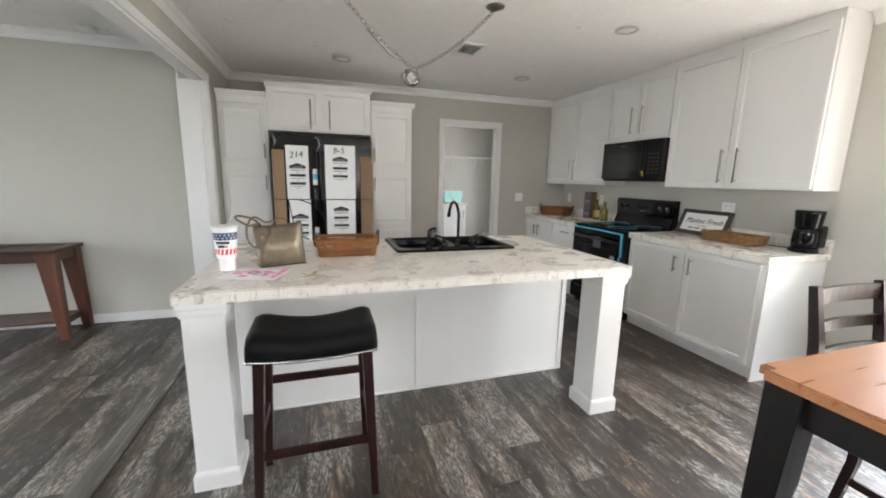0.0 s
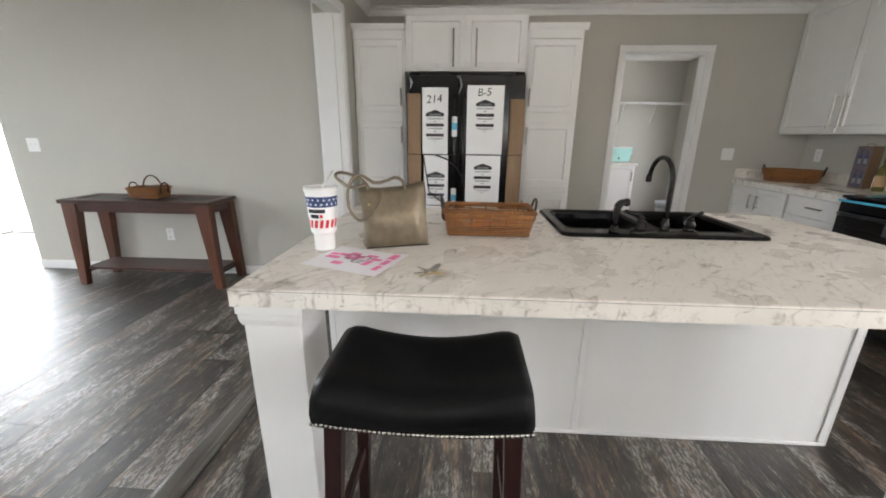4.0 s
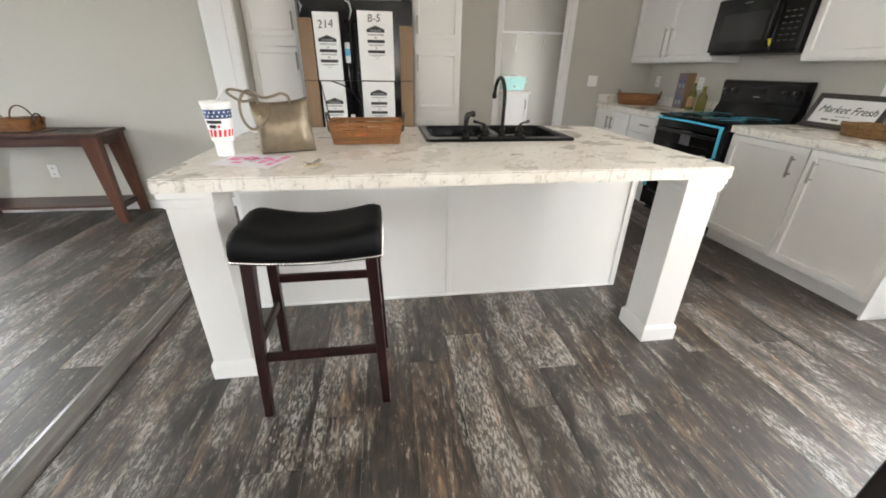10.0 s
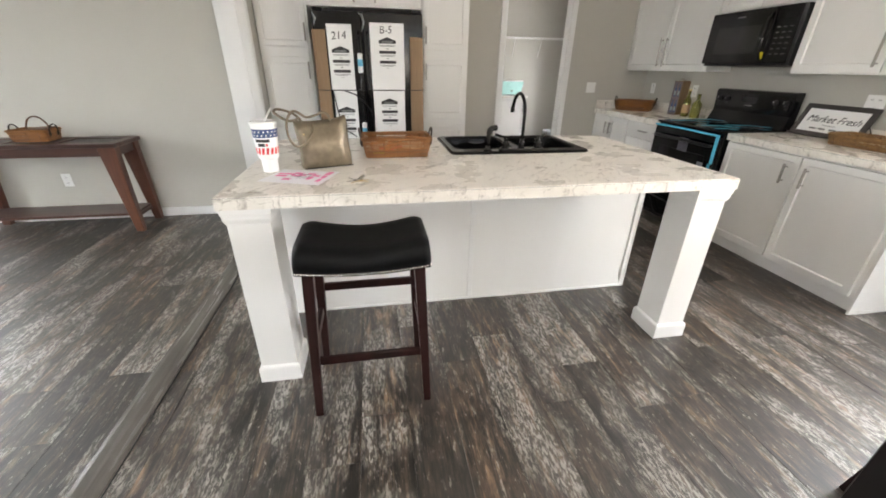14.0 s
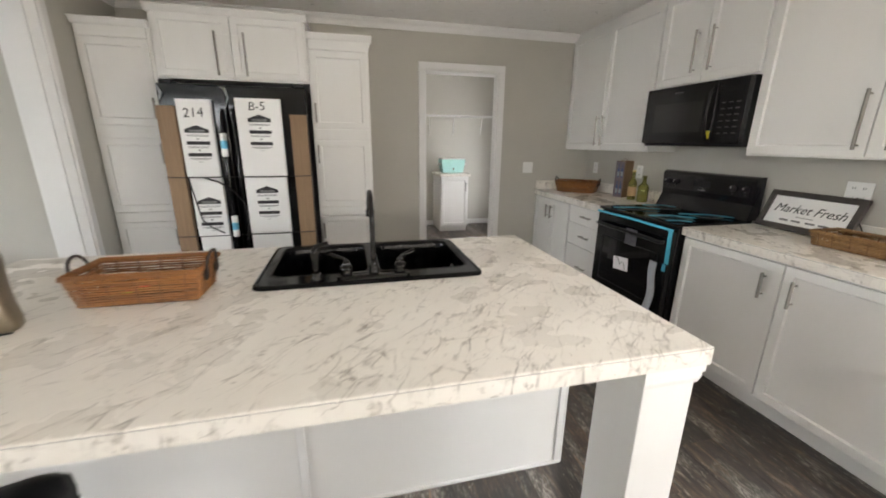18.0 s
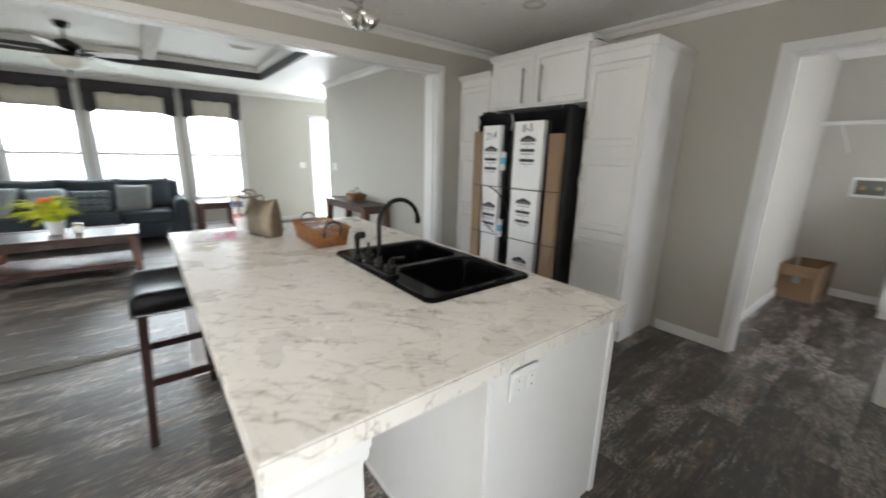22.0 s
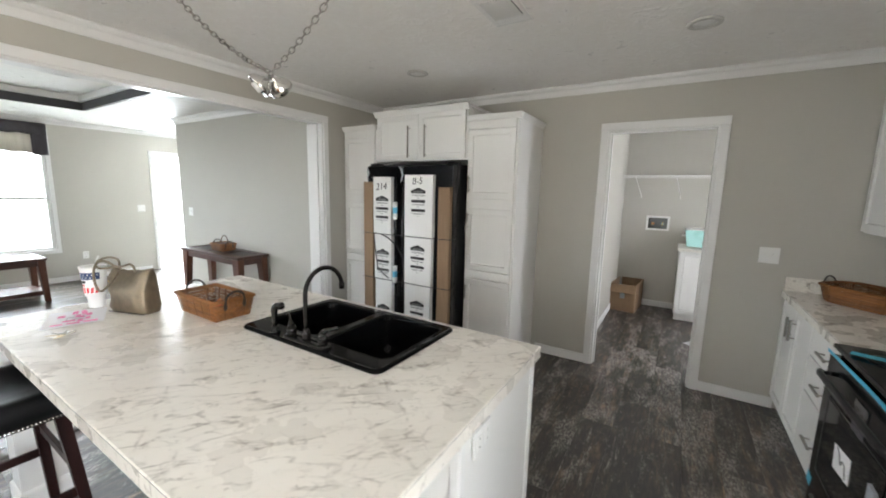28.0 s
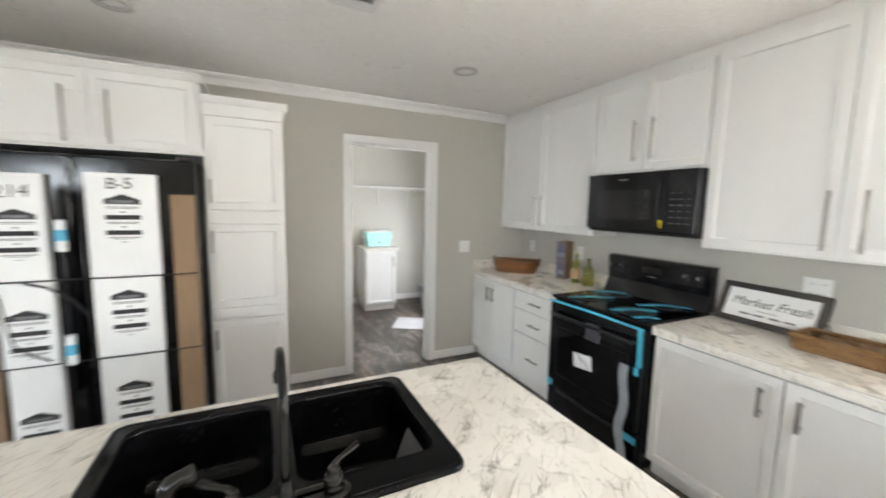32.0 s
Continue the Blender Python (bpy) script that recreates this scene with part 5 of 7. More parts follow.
part("plastic_film", bm, film, fr, "crumpled clear plastic film")


def carton(x0, x1, z0, z1, lean, pent, parent):
    """A white foam-lined carton strip with its printed arrows and bars."""
    cb = part("carton_strip", rounded(bmesh.new(), x0, x1, 4.338, 4.383, z0, z1, 0.002), board_white, parent, "white printed carton strip")
    xc, y = (x0 + x1) / 2, 4.3373
    w = 0.076
    if pent:
        bm = prism(bmesh.new(), [(xc - w, pent - 0.052), (xc + w, pent - 0.052), (xc + w, pent - 0.028), (xc, pent), (xc - w, pent - 0.028)], 1, y - 0.0006, y + 0.0012)
        part("printed_arrow", bm, ink, cb)
        part("printed_box", boxes((xc - 0.05, xc + 0.05, y - 0.0012, y + 0.0005, pent - 0.046, pent - 0.030)), grey_ink, cb)
        for dz, h, hw, m in ((0.066, 0.004, 0.070, grey_ink), (0.074, 0.003, 0.066, grey_ink), (0.092, 0.008, 0.008, grey_ink), (0.120, 0.024, 0.074, ink), (0.146, 0.004, 0.068, grey_ink), (0.153, 0.003, 0.060, grey_ink), (0.170, 0.008, 0.008, grey_ink), (0.200, 0.024, 0.074, ink), (0.226, 0.004, 0.070, grey_ink), (0.234, 0.003, 0.048, grey_ink), (0.250, 0.003, 0.014, grey_ink)):
            if pent - dz - h > z0:
                part("printed_bar", boxes((xc - hw, xc + hw, y - 0.0006, y + 0.001, pent - dz - h / 2, pent - dz + h / 2)), m, cb)
    return cb


def upright(x, y, z, lean=0):
    return Matrix.Translation((x, y, z)) @ Euler((radians(90), 0, radians(0))).to_matrix().to_4x4() @ pose(0, 0, 0, 0, 0, lean)


c1 = carton(-0.172, 0.040, 1.158, 1.682, 0, 1.512, fr)
letters("214", 0.088, upright(-0.075, 4.3372, 1.592, 4), ink, c1, "handwritten black number 214", shear=0.15)
c2 = carton(0.197, 0.496, 1.160, 1.700, 0, 1.592, fr)
letters("B-5", 0.082, upright(0.335, 4.3372, 1.645, 2), ink, c2, "handwritten black mark B-5", shear=0.12)
carton(-0.160, 0.046, 0.722, 1.153, 0, 1.012, fr)
carton(0.199, 0.490, 0.726, 1.155, 0, 1.085, fr)
carton(-0.150, 0.050, 0.10, 0.717, 0, 0.475, fr)
carton(0.202, 0.486, 0.10, 0.721, 0, 0.575, fr)
part("cardboard_guard", boxes((-0.297, -0.186, 4.340, 4.384, 0.12, 1.637), bevel=0.002), card_board, fr, "brown corrugated cardboard edge guard")
part("cardboard_guard", boxes((0.552, 0.668, 4.340, 4.384, 0.12, 1.597), bevel=0.002), card_board, fr, "brown corrugated cardboard edge guard")
for z in (1.155, 0.722):
    part("strap", tube(bmesh.new(), [(-0.302, 4.46, z), (-0.300, 4.333, z), (-0.1, 4.3325, z - 0.003), (0.15, 4.332, z), (0.40, 4.3325, z - 0.002), (0.672, 4.333, z + 0.004), (0.674, 4.46, z + 0.004)], 0.0035, 6), black_plastic, fr, "black packing strap")
part("power_cord", tube(bmesh.new(), [(-0.06, 4.330, 1.15), (0.03, 4.326, 1.12), (0.12, 4.33, 1.05), (0.18, 4.335, 0.96), (0.195, 4.335, 0.80), (0.17, 4.335, 0.68)], 0.006, 8), black_plastic, fr, "loose black cord")
part("power_cord", tube(bmesh.new(), [(-0.16, 4.330, 1.13), (-0.14, 4.327, 1.0), (-0.115, 4.328, 0.84), (-0.05, 4.327, 0.78), (0.02, 4.33, 0.74)], 0.005, 8), black_plastic, fr, "loose black cord")
for z in (1.30, 0.71):
    tb = part("tube_packet", lathe(bmesh.new(), [(0.015, z), (0.022, z + 0.006), (0.022, z + 0.155), (0.015, z + 0.16)], 0.098, 4.328, 12), plastic_white, fr, "white and blue rolled packet taped to the door")
    part("packet_print", lathe(bmesh.new(), [(0.0226, z + 0.055), (0.0226, z + 0.11)], 0.098, 4.328, 12), tag_blue, tb)

# ---- things on the island ----
TOP = 0.9152


def wicker_basket(name, x0, x1, y0, y1, z, h, flare, material, label, rods=11, handles=True, turn=0.0, cut=0.0):
    """A basket with sides of stacked reeds, thin stakes inside and out, a wrapped rim and two end handles; cut takes off the corners."""
    b = thing(name, ((x0 + x1) / 2, (y0 + y1) / 2, z), label, "basket", turn=turn)
    W2, D2 = (x1 - x0) / 2, (y1 - y0) / 2
    R = WORLD[b]
    rng = random.Random(len(name) + int(x0 * 100))

    def outline(f, o=0.0):
        w, d, k = W2 + flare * f + o, D2 + flare * f + o, cut
        if not k:
            return [(-w, -d), (w, -d), (w, d), (-w, d)]
        return [(-w + k, -d), (w - k, -d), (w, -d + k), (w, d - k), (w - k, d), (-w + k, d), (-w, d - k), (-w, -d + k)]

    def along(p, q, t):
        return p[0] + (q[0] - p[0]) * t, p[1] + (q[1] - p[1]) * t

    bm = bmesh.new()
    prism(bm, outline(0, -0.002), 2, 0.001, 0.007)
    part("bottom", turned(bm, R), wicker_dark, b)
    sides = len(outline(0))
    for side in range(sides):
        for k in range(rods):
            f = (k + 0.5) / rods
            o = outline(f)
            p, q = o[side], o[(side + 1) % sides]
            pts = []
            for i in range(8):
                u, v = along(p, q, i / 7)
                j = 0.0013
                pts.append(R @ Vector((u + j * rng.uniform(-1, 1), v + j * rng.uniform(-1, 1), 0.004 + f * (h - 0.008) + 0.0011 * rng.uniform(-1, 1))))
            part("rod", tube(bmesh.new(), pts, h / rods * rng.uniform(0.36, 0.50), 6), material, b, smooth=True)
        lo = outline(0)
        length = math.hypot(lo[(side + 1) % sides][0] - lo[side][0], lo[(side + 1) % sides][1] - lo[side][1])
        n = max(1, int(length / 0.06))
        for off, rad in ((h / rods * 0.45, 0.0012), (-h / rods * 0.5, 0.0024)):
            a_, c_ = outline(0, off), outline(1, off)
            for i in range(n):
                t = (i + 0.5 + rng.uniform(-0.08, 0.08)) / n
                u0, v0 = along(a_[side], a_[(side + 1) % sides], t)
                u1, v1 = along(c_[side], c_[(side + 1) % sides], t)
                part("stake", tube(bmesh.new(), [R @ Vector((u0, v0, 0.004)), R @ Vector((u1, v1, h))], rad, 5), wicker_dark, b)
    bm = bmesh.new()
    for off, dz in ((0.003, 0.0), (-0.004, 0.001), (0.0, 0.006)):
        tube(bm, [R @ Vector((u, v, h + dz)) for u, v in outline(1, off)], 0.0042, 6, closed=True)
    o, inn = outline(1, 0.008), outline(1, -0.009)
    for side in range(sides):
        p, q, p2, q2 = o[side], o[(side + 1) % sides], inn[side], inn[(side + 1) % sides]
        n = max(2, int(math.hypot(q[0] - p[0], q[1] - p[1]) / 0.013))
        for i in range(n):
            t = (i + 0.5) / n
            a0, a1, a2 = along(p, q, t - 0.2 / n), along(p2, q2, t + 0.2 / n), along(p, q, t)
            mid_ = ((a0[0] + a1[0]) / 2, (a0[1] + a1[1]) / 2)
            tube(bm, [R @ Vector((*a0, h - 0.004)), R @ Vector((*a2, h + 0.005)), R @ Vector((*mid_, h + 0.0115)), R @ Vector((*a1, h + 0.003)), R @ Vector((*a1, h - 0.005))], 0.0021, 5)
    part("rim", bm, material, b, "wrapped reed rim", smooth=True)
    if handles:
        for e in (-1, 1):
            q = min(D2 * 0.55, 0.05)
            x = e * (W2 + flare + 0.010)
            pts = [(x - e * 0.006, -q, h - 0.045), (x - e * 0.004, -q, h - 0.030), (x, -q, h - 0.012)] + [(x + e * 0.008 * math.sin(radians(a)), -q * math.cos(radians(a)), h + 0.044 * math.sin(radians(a))) for a in range(0, 181, 15)] + [(x, q, h - 0.012), (x - e * 0.004, q, h - 0.030), (x - e * 0.006, q, h - 0.045)]
            part("handle", tube(bmesh.new(), [R @ Vector(v) for v in pts], [0.004, 0.0095, 0.0065] + [0.0052] * 13 + [0.0065, 0.0095, 0.004], 8), handle_hide, b, "dark leather loop handle", smooth=True)
    return b


handle_hide = mat("dark_handle_leather", (0.022, 0.014, 0.011), 0.5, var=0.3, scale=30, grain=0.2)
wicker_basket("wicker_basket", 0.132, 0.456, 2.530, 2.700, TOP, 0.100, 0.016, wicker, "rectangular honey wicker basket with dark loop handles on the island", rods=11)
fl = thing("silk_flower", (0.26, 2.62, 0.93), "orange and dark red silk flower lying in the basket", "flower")
for k, (turn, lift, L, m_) in enumerate(((-80, 30, 0.105, petal), (-98, 18, 0.10, red_ink), (-62, 14, 0.085, red_ink), (-115, 34, 0.08, petal), (-40, 40, 0.07, petal), (150, 30, 0.06, red_ink))):
    m = pose(0.235, 2.62, 0.934, 0, 0, turn) @ pose(0, 0, 0, lift, 0, 0) @ pose(0, L / 2, 0)
    part("petal", cushion(bmesh.new(), 0.032, L, 0.008, m, n=4), m_, fl, smooth=True)
part("stem", tube(bmesh.new(), [(0.26, 2.62, 0.935), (0.22, 2.605, 0.929), (0.17, 2.60, 0.928)], 0.003, 6), leaf_green, fl)

# foam drink cup
cup = thing("foam_cup", (-0.302, 2.312, TOP), "tall white foam drink cup with a blue and red print", "cup")
prof = [(0.030, 0.0), (0.034, 0.002), (0.036, 0.058), (0.043, 0.066), (0.045, 0.080), (0.0545, 0.205), (0.0575, 0.207), (0.0575, 0.215), (0.0545, 0.216)]
part("body", lathe(bmesh.new(), [(r, TOP + z) for r, z in prof], -0.302, 2.312, 40), foam, cup, smooth=False)


def cup_radius(z):
    return 0.045 + (z - 0.080) * (0.0095 / 0.125)


def cup_band(z0, z1, a0, a1, name, material, off=0.0007, shear=0.0):
    bm = bmesh.new()
    n = max(2, int(abs(a1 - a0) / 6))
    cols = []
    for i in range(n + 1):
        col = []
        for z in (z0, z1):
            a = radians(a0 + (a1 - a0) * i / n + (shear if z == z1 else 0))
            for o in (off, -0.0005):
                r = cup_radius(z) + o
                col.append(bm.verts.new((-0.302 + r * math.cos(a), 2.312 + r * math.sin(a), TOP + z)))
        cols.append(col)
    for a, b in zip(cols, cols[1:]):
        bm.faces.new((a[0], b[0], b[2], a[2]))
        bm.faces.new((a[2], b[2], b[3], a[3]))
        bm.faces.new((a[1], a[0], b[0], b[1]))
    for c_ in (cols[0], cols[-1]):
        bm.faces.new((c_[0], c_[2], c_[3], c_[1]))
    return part(name, bm, material, cup)


band = cup_band(0.156, 0.192, -180, 10, "blue_band", navy_ink)
for k in range(9):
    a = radians(-172 + k * 20)
    for dz in (0.166, 0.181):
        aa = a + (0.17 if dz > 0.17 else 0)
        r = cup_radius(dz) + 0.0011
        c0 = Vector((-0.302 + r * math.cos(aa), 2.312 + r * math.sin(aa), TOP + dz))
        e, u = Vector((-math.sin(aa), math.cos(aa), 0)), Vector((0, 0, 1))
        bm = bmesh.new()
        vs = [bm.verts.new(c0 + (0.0054 if i % 2 == 0 else 0.0023) * (math.sin(i * math.pi / 5) * e + math.cos(i * math.pi / 5) * u)) for i in range(10)]
        bm.faces.new(vs)
        part("star", bm, foam, cup)
for a0 in range(-178, 0, 23):
    cup_band(0.084, 0.112, a0, a0 + 13, "red_stripe", red_ink, shear=6)
cup_band(0.137, 0.150, -132, -60, "logo_bar", ink)
cup_band(0.119, 0.132, -122, -86, "logo_bar", ink)
cup_band(0.120, 0.131, -82, -70, "logo_star", red_ink)
part("lid", lathe(bmesh.new(), [(0.0545, TOP + 0.2155), (0.058, TOP + 0.2155), (0.058, TOP + 0.221), (0.052, TOP + 0.223), (0.050, TOP + 0.219), (0.006, TOP + 0.2185)], -0.302, 2.312, 32), plastic_white, cup, "white plastic lid")
part("straw", tube(bmesh.new(), [(-0.30, 2.314, TOP + 0.216), (-0.262, 2.328, TOP + 0.275)], 0.0042, 8), plastic_white, cup, "white drinking straw", smooth=True)

# handbag
bag = thing("handbag", (-0.06, 2.40, TOP), "metallic bronze leather tote bag with rolled handles", "handbag", turn=19)
BM_ = WORLD[bag]
bm = bmesh.new()
rings = []
N = 60
prof = [(0.0, 0.118, 0.050), (0.004, 0.121, 0.052), (0.03, 0.119, 0.060), (0.06, 0.117, 0.062), (0.09, 0.115, 0.061), (0.12, 0.116, 0.056), (0.15, 0.119, 0.049), (0.18, 0.123, 0.040), (0.205, 0.122, 0.029), (0.224, 0.122, 0.017), (0.224, 0.117, 0.012), (0.15, 0.108, 0.036)]
for z, w, d in prof:
    ring = []
    for k in range(N):
        a = k * math.tau / N
        ca, sa = math.cos(a), math.sin(a)
        u = w * math.copysign(abs(ca) ** 0.45, ca)
        v = d * math.copysign(abs(sa) ** 0.6, sa)
        fold = 0.022 * noise.noise((u * 11 + 2.0, v * 6, z * 9 + 0.7)) + 0.010 * noise.noise((u * 24, v * 9, z * 17)) + 0.006 * noise.noise((u * 40, 3.0, z * 22)) + 0.005 * math.sin(u * 62 + z * 30) * min(1.0, max(0.0, (z - 0.08) / 0.08))
        sag = -0.014 * (1 - (u / w) ** 2) * (z > 0.16) if w else 0
        ring.append(bm.verts.new(BM_ @ Vector((u - 0.05 * max(0, z - 0.03), v + fold * (1 if z > 0.01 else 0), z + sag + 0.006 * (u / w) * (z > 0.16)))))
    rings.append(ring)
for a, b in zip(rings, rings[1:]):
    for k in range(N):
        bm.faces.new((a[k], a[(k + 1) % N], b[(k + 1) % N], b[k]))
bm.faces.new(rings[0][::-1])
bm.faces.new(rings[-1])
part("body", bm, bag_leather, bag, smooth=True)
loops = [
    [(-0.10, -0.012, 0.19), (-0.105, -0.014, 0.225), (-0.15, -0.03, 0.222), (-0.205, -0.045, 0.222), (-0.262, -0.035, 0.240), (-0.290, 0.0, 0.256), (-0.265, 0.03, 0.264), (-0.205, 0.042, 0.258), (-0.145, 0.03, 0.245), (-0.10, 0.012, 0.222), (-0.085, 0.010, 0.185)],
    [(0.035, -0.014, 0.18), (0.028, -0.014, 0.232), (0.0, -0.012, 0.247), (-0.03, -0.014, 0.238), (-0.075, -0.022, 0.232), (-0.13, -0.036, 0.258), (-0.18, -0.055, 0.256), (-0.222, -0.062, 0.215), (-0.222, -0.065, 0.160), (-0.185, -0.068, 0.118), (-0.135, -0.068, 0.112), (-0.09, -0.066, 0.135), (-0.06, -0.055, 0.17), (-0.055, -0.030, 0.205)],
]
for pts in loops:
    pts = [(x if x > -0.1 else -0.1 + (x + 0.1) * 0.56, y, z) for x, y, z in pts]
    part("handle", tube(bmesh.new(), [BM_ @ q for q in smooth_line(pts, 7)], 0.0056, 10), bag_leather, bag, "rolled bronze leather handle", smooth=True)
part("base_seam", turned(boxes((-0.116, 0.116, -0.0545, -0.052, 0.001, 0.006), bevel=0.001), BM_), black_plastic, bag)
part("stud", lathe(bmesh.new(), [(0.004, 0), (0.004, 0.003), (0.0, 0.004)], 0, 0, 10, BM_ @ pose(-0.100, -0.048, 0.16, 90, 0, 0)), brass_key, bag)

# floor-plan paper
pap = thing("floor_plan_paper", (-0.156, 2.190, TOP), "white paper floor plan marked with pink highlighter", "paper", turn=-20)
PM = WORLD[pap]
bm = bmesh.new()
grid = {}
for i in range(9):
    for j in range(7):
        u, v = -0.1395 + 0.279 * i / 8, -0.108 + 0.216 * j / 6
        lift = 0.0008 + 0.004 * max(0, (i - 6) / 2) * (j / 6) + 0.0016 * max(0, noise.noise((u * 12, v * 12, 3)))
        grid[i, j] = (bm.verts.new(PM @ Vector((u, v, lift))), bm.verts.new(PM @ Vector((u, v, lift - 0.0004))))
for i in range(8):
    for j in range(6):
        q = [grid[i, j], grid[i + 1, j], grid[i + 1, j + 1], grid[i, j + 1]]
        bm.faces.new([x[0] for x in q])
        bm.faces.new([x[1] for x in q][::-1])
part("sheet", bm, paper, pap)
for u, v, w, d in ((-0.085, -0.010, 0.05, 0.022), (-0.06, 0.025, 0.045, 0.02), (-0.03, 0.045, 0.04, 0.02), (0.0, 0.02, 0.035, 0.02), (-0.02, 0.005, 0.05, 0.018), (0.035, 0.045, 0.04, 0.018), (0.065, 0.02, 0.035, 0.02), (-0.035, -0.055, 0.036, 0.026), (0.055, -0.02, 0.02, 0.045), (0.108, 0.06, 0.026, 0.05), (0.112, 0.0, 0.02, 0.045), (0.114, -0.055, 0.018, 0.04), (-0.1, 0.02, 0.03, 0.02)):
    part("pink_mark", turned(boxes((u - w / 2, u + w / 2, v - d / 2, v + d / 2, 0.0062 if u > 0.09 else 0.0032, 0.0066 if u > 0.09 else 0.0036)), PM), pink_ink, pap)
bm = bmesh.new()
for a, b in (((-0.04, -0.01), (0.04, -0.01)), ((-0.04, 0.03), (0.04, 0.03)), ((-0.04, -0.01), (-0.04, 0.03)), ((0.0, -0.03), (0.0, 0.03)), ((0.04, -0.01), (0.04, 0.03)), ((0.0, -0.03), (0.04, -0.03))):
    tube(bm, [PM @ Vector((*a, 0.0040)), PM @ Vector((*b, 0.0040))], 0.0007, 4)
part("plan_line", bm, grey_ink, pap, "thin printed plan lines")

# keys
kys = thing("key_bunch", (0.096, 2.083, TOP), "bunch of brass and steel keys on a ring", "keys")
part("fob", cushion(bmesh.new(), 0.018, 0.040, 0.009, pose(0.112, 2.103, TOP + 0.012, 14, 0, -32), n=6), chrome, kys, "polished steel fob", smooth=True)
part("key_ring", tube(bmesh.new(), [(0.096 + 0.013 * math.cos(radians(a)), 2.083 + 0.013 * math.sin(radians(a)), TOP + 0.007 + 0.003 * math.sin(radians(a * 2))) for a in range(0, 360, 24)], 0.0011, 6, closed=True), chrome, kys, smooth=True)
for ang, ln, m, tilt in ((-150, 0.05, chrome, 4), (-118, 0.052, brass_key, 2), (-40, 0.056, brass_key, 3), (150, 0.045, chrome, 8), (48, 0.042, chrome, 24), (-20, 0.05, brass_key, 6)):
    K = pose(0.096, 2.083, TOP + 0.004, 0, -tilt, ang)
    bm = bmesh.new()
    prism(bm, [(0.008 + 0.009 * math.cos(radians(a)) + 0.004, 0.010 * math.sin(radians(a))) for a in range(0, 360, 30)], 2, 0.0, 0.002)
    prism(bm, [(0.018, -0.0035), (ln, -0.0035), (ln + 0.003, 0), (ln, 0.002), (ln - 0.006, 0.0036), (ln - 0.010, 0.0022), (ln - 0.015, 0.0036), (0.018, 0.0036)], 2, 0.0002, 0.0018)
    part("key", turned(bm, K), m, kys)

# ---- bar stool ----
st = thing("bar_stool", (0.105, 1.87, 0), "black leather saddle bar stool with espresso wood legs and nailhead trim", "bar stool")
bm = bmesh.new()
nx, ny = 20, 12
tops, grid = {}, {}


def saddle(u):
    return 0.752 + 0.040 * (u * u) ** 0.9


for i in range(nx + 1):
    for j in range(ny + 1):
        u, v = -1 + 2 * i / nx, -1 + 2 * j / ny
        x, y = 0.109 + u * 0.247, 1.875 + v * 0.160
        edge = max(abs(u), abs(v))
        drop = 0.022 * max(0.0, (abs(u) - 0.80) / 0.20) ** 2 + 0.024 * max(0.0, (abs(v) - 0.68) / 0.32) ** 2
        tops[i, j] = bm.verts.new((x, y, saddle(u) - drop))
for i in range(nx):
    for j in range(ny):
        bm.faces.new((tops[i, j], tops[i + 1, j], tops[i + 1, j + 1], tops[i, j + 1]))
ring = [(i, 0) for i in range(nx)] + [(nx, j) for j in range(ny)] + [(i, ny) for i in range(nx, 0, -1)] + [(0, j) for j in range(ny, 0, -1)]
low = []
mid = []
for i, j in ring:
    v = tops[i, j].co
    u = -1 + 2 * i / nx
    ox, oy = (v.x - 0.109) * 0.012, (v.y - 1.875) * 0.02
    mid.append(bm.verts.new((v.x + ox, v.y + oy, v.z - 0.035)))
    low.append(bm.verts.new((v.x, v.y, 0.660 + 0.016 * u * u)))
n = len(ring)
for k in range(n):
    a, b = ring[k], ring[(k + 1) % n]
    bm.faces.new((tops[a], mid[k], mid[(k + 1) % n], tops[b]))
    bm.faces.new((mid[k], low[k], low[(k + 1) % n], mid[(k + 1) % n]))
bm.faces.new(low)
seat = part("seat", bm, leather, st, smooth=True)
bm = bmesh.new()
nails = []
for k in range(46):
    nails.append((-0.138 + 0.494 * k / 45, 1.713))
    nails.append((-0.138 + 0.494 * k / 45, 2.037))
for k in range(1, 29):
    nails.append((-0.140, 1.715 + 0.32 * k / 29))
    nails.append((0.358, 1.715 + 0.32 * k / 29))
for x, y in nails:
    u = (x - 0.109) / 0.247
    lathe(bm, [(0.0048, -0.001), (0.0048, 0.001), (0.003, 0.0032), (0.0006, 0.004)], 0, 0, 8, Matrix.Translation((x, y, 0.668 + 0.016 * u * u)) @ (pose(0, 0, 0, 90, 0, 0) if y < 1.714 else pose(0, 0, 0, -90, 0, 0) if y > 2.036 else pose(0, 0, 0, 0, -90 if x < 0 else 90, 0)))
nl = part("nailhead_trim", bm, chrome, seat, "row of bright nailheads")
nl["kind"] = "stuff"
feet = {"fl": (-0.128, 1.702, -0.098, 1.752), "fr": (0.340, 1.715, 0.318, 1.752), "bl": (-0.128, 2.03, -0.098, 1.998), "br": (0.335, 2.06, 0.318, 1.998)}
for fx, fy, tx, ty in feet.values():
    part("leg", taper(bmesh.new(), (tx - 0.021, tx + 0.021, ty - 0.021, ty + 0.021, 0.672), (fx - 0.016, fx + 0.016, fy - 0.016, fy + 0.016, 0.0), bevel=0.003), espresso, st)


def on_leg(k, z):
    fx, fy, tx, ty = feet[k]
    f = z / 0.672
    return Vector((fx + (tx - fx) * f, fy + (ty - fy) * f, z))


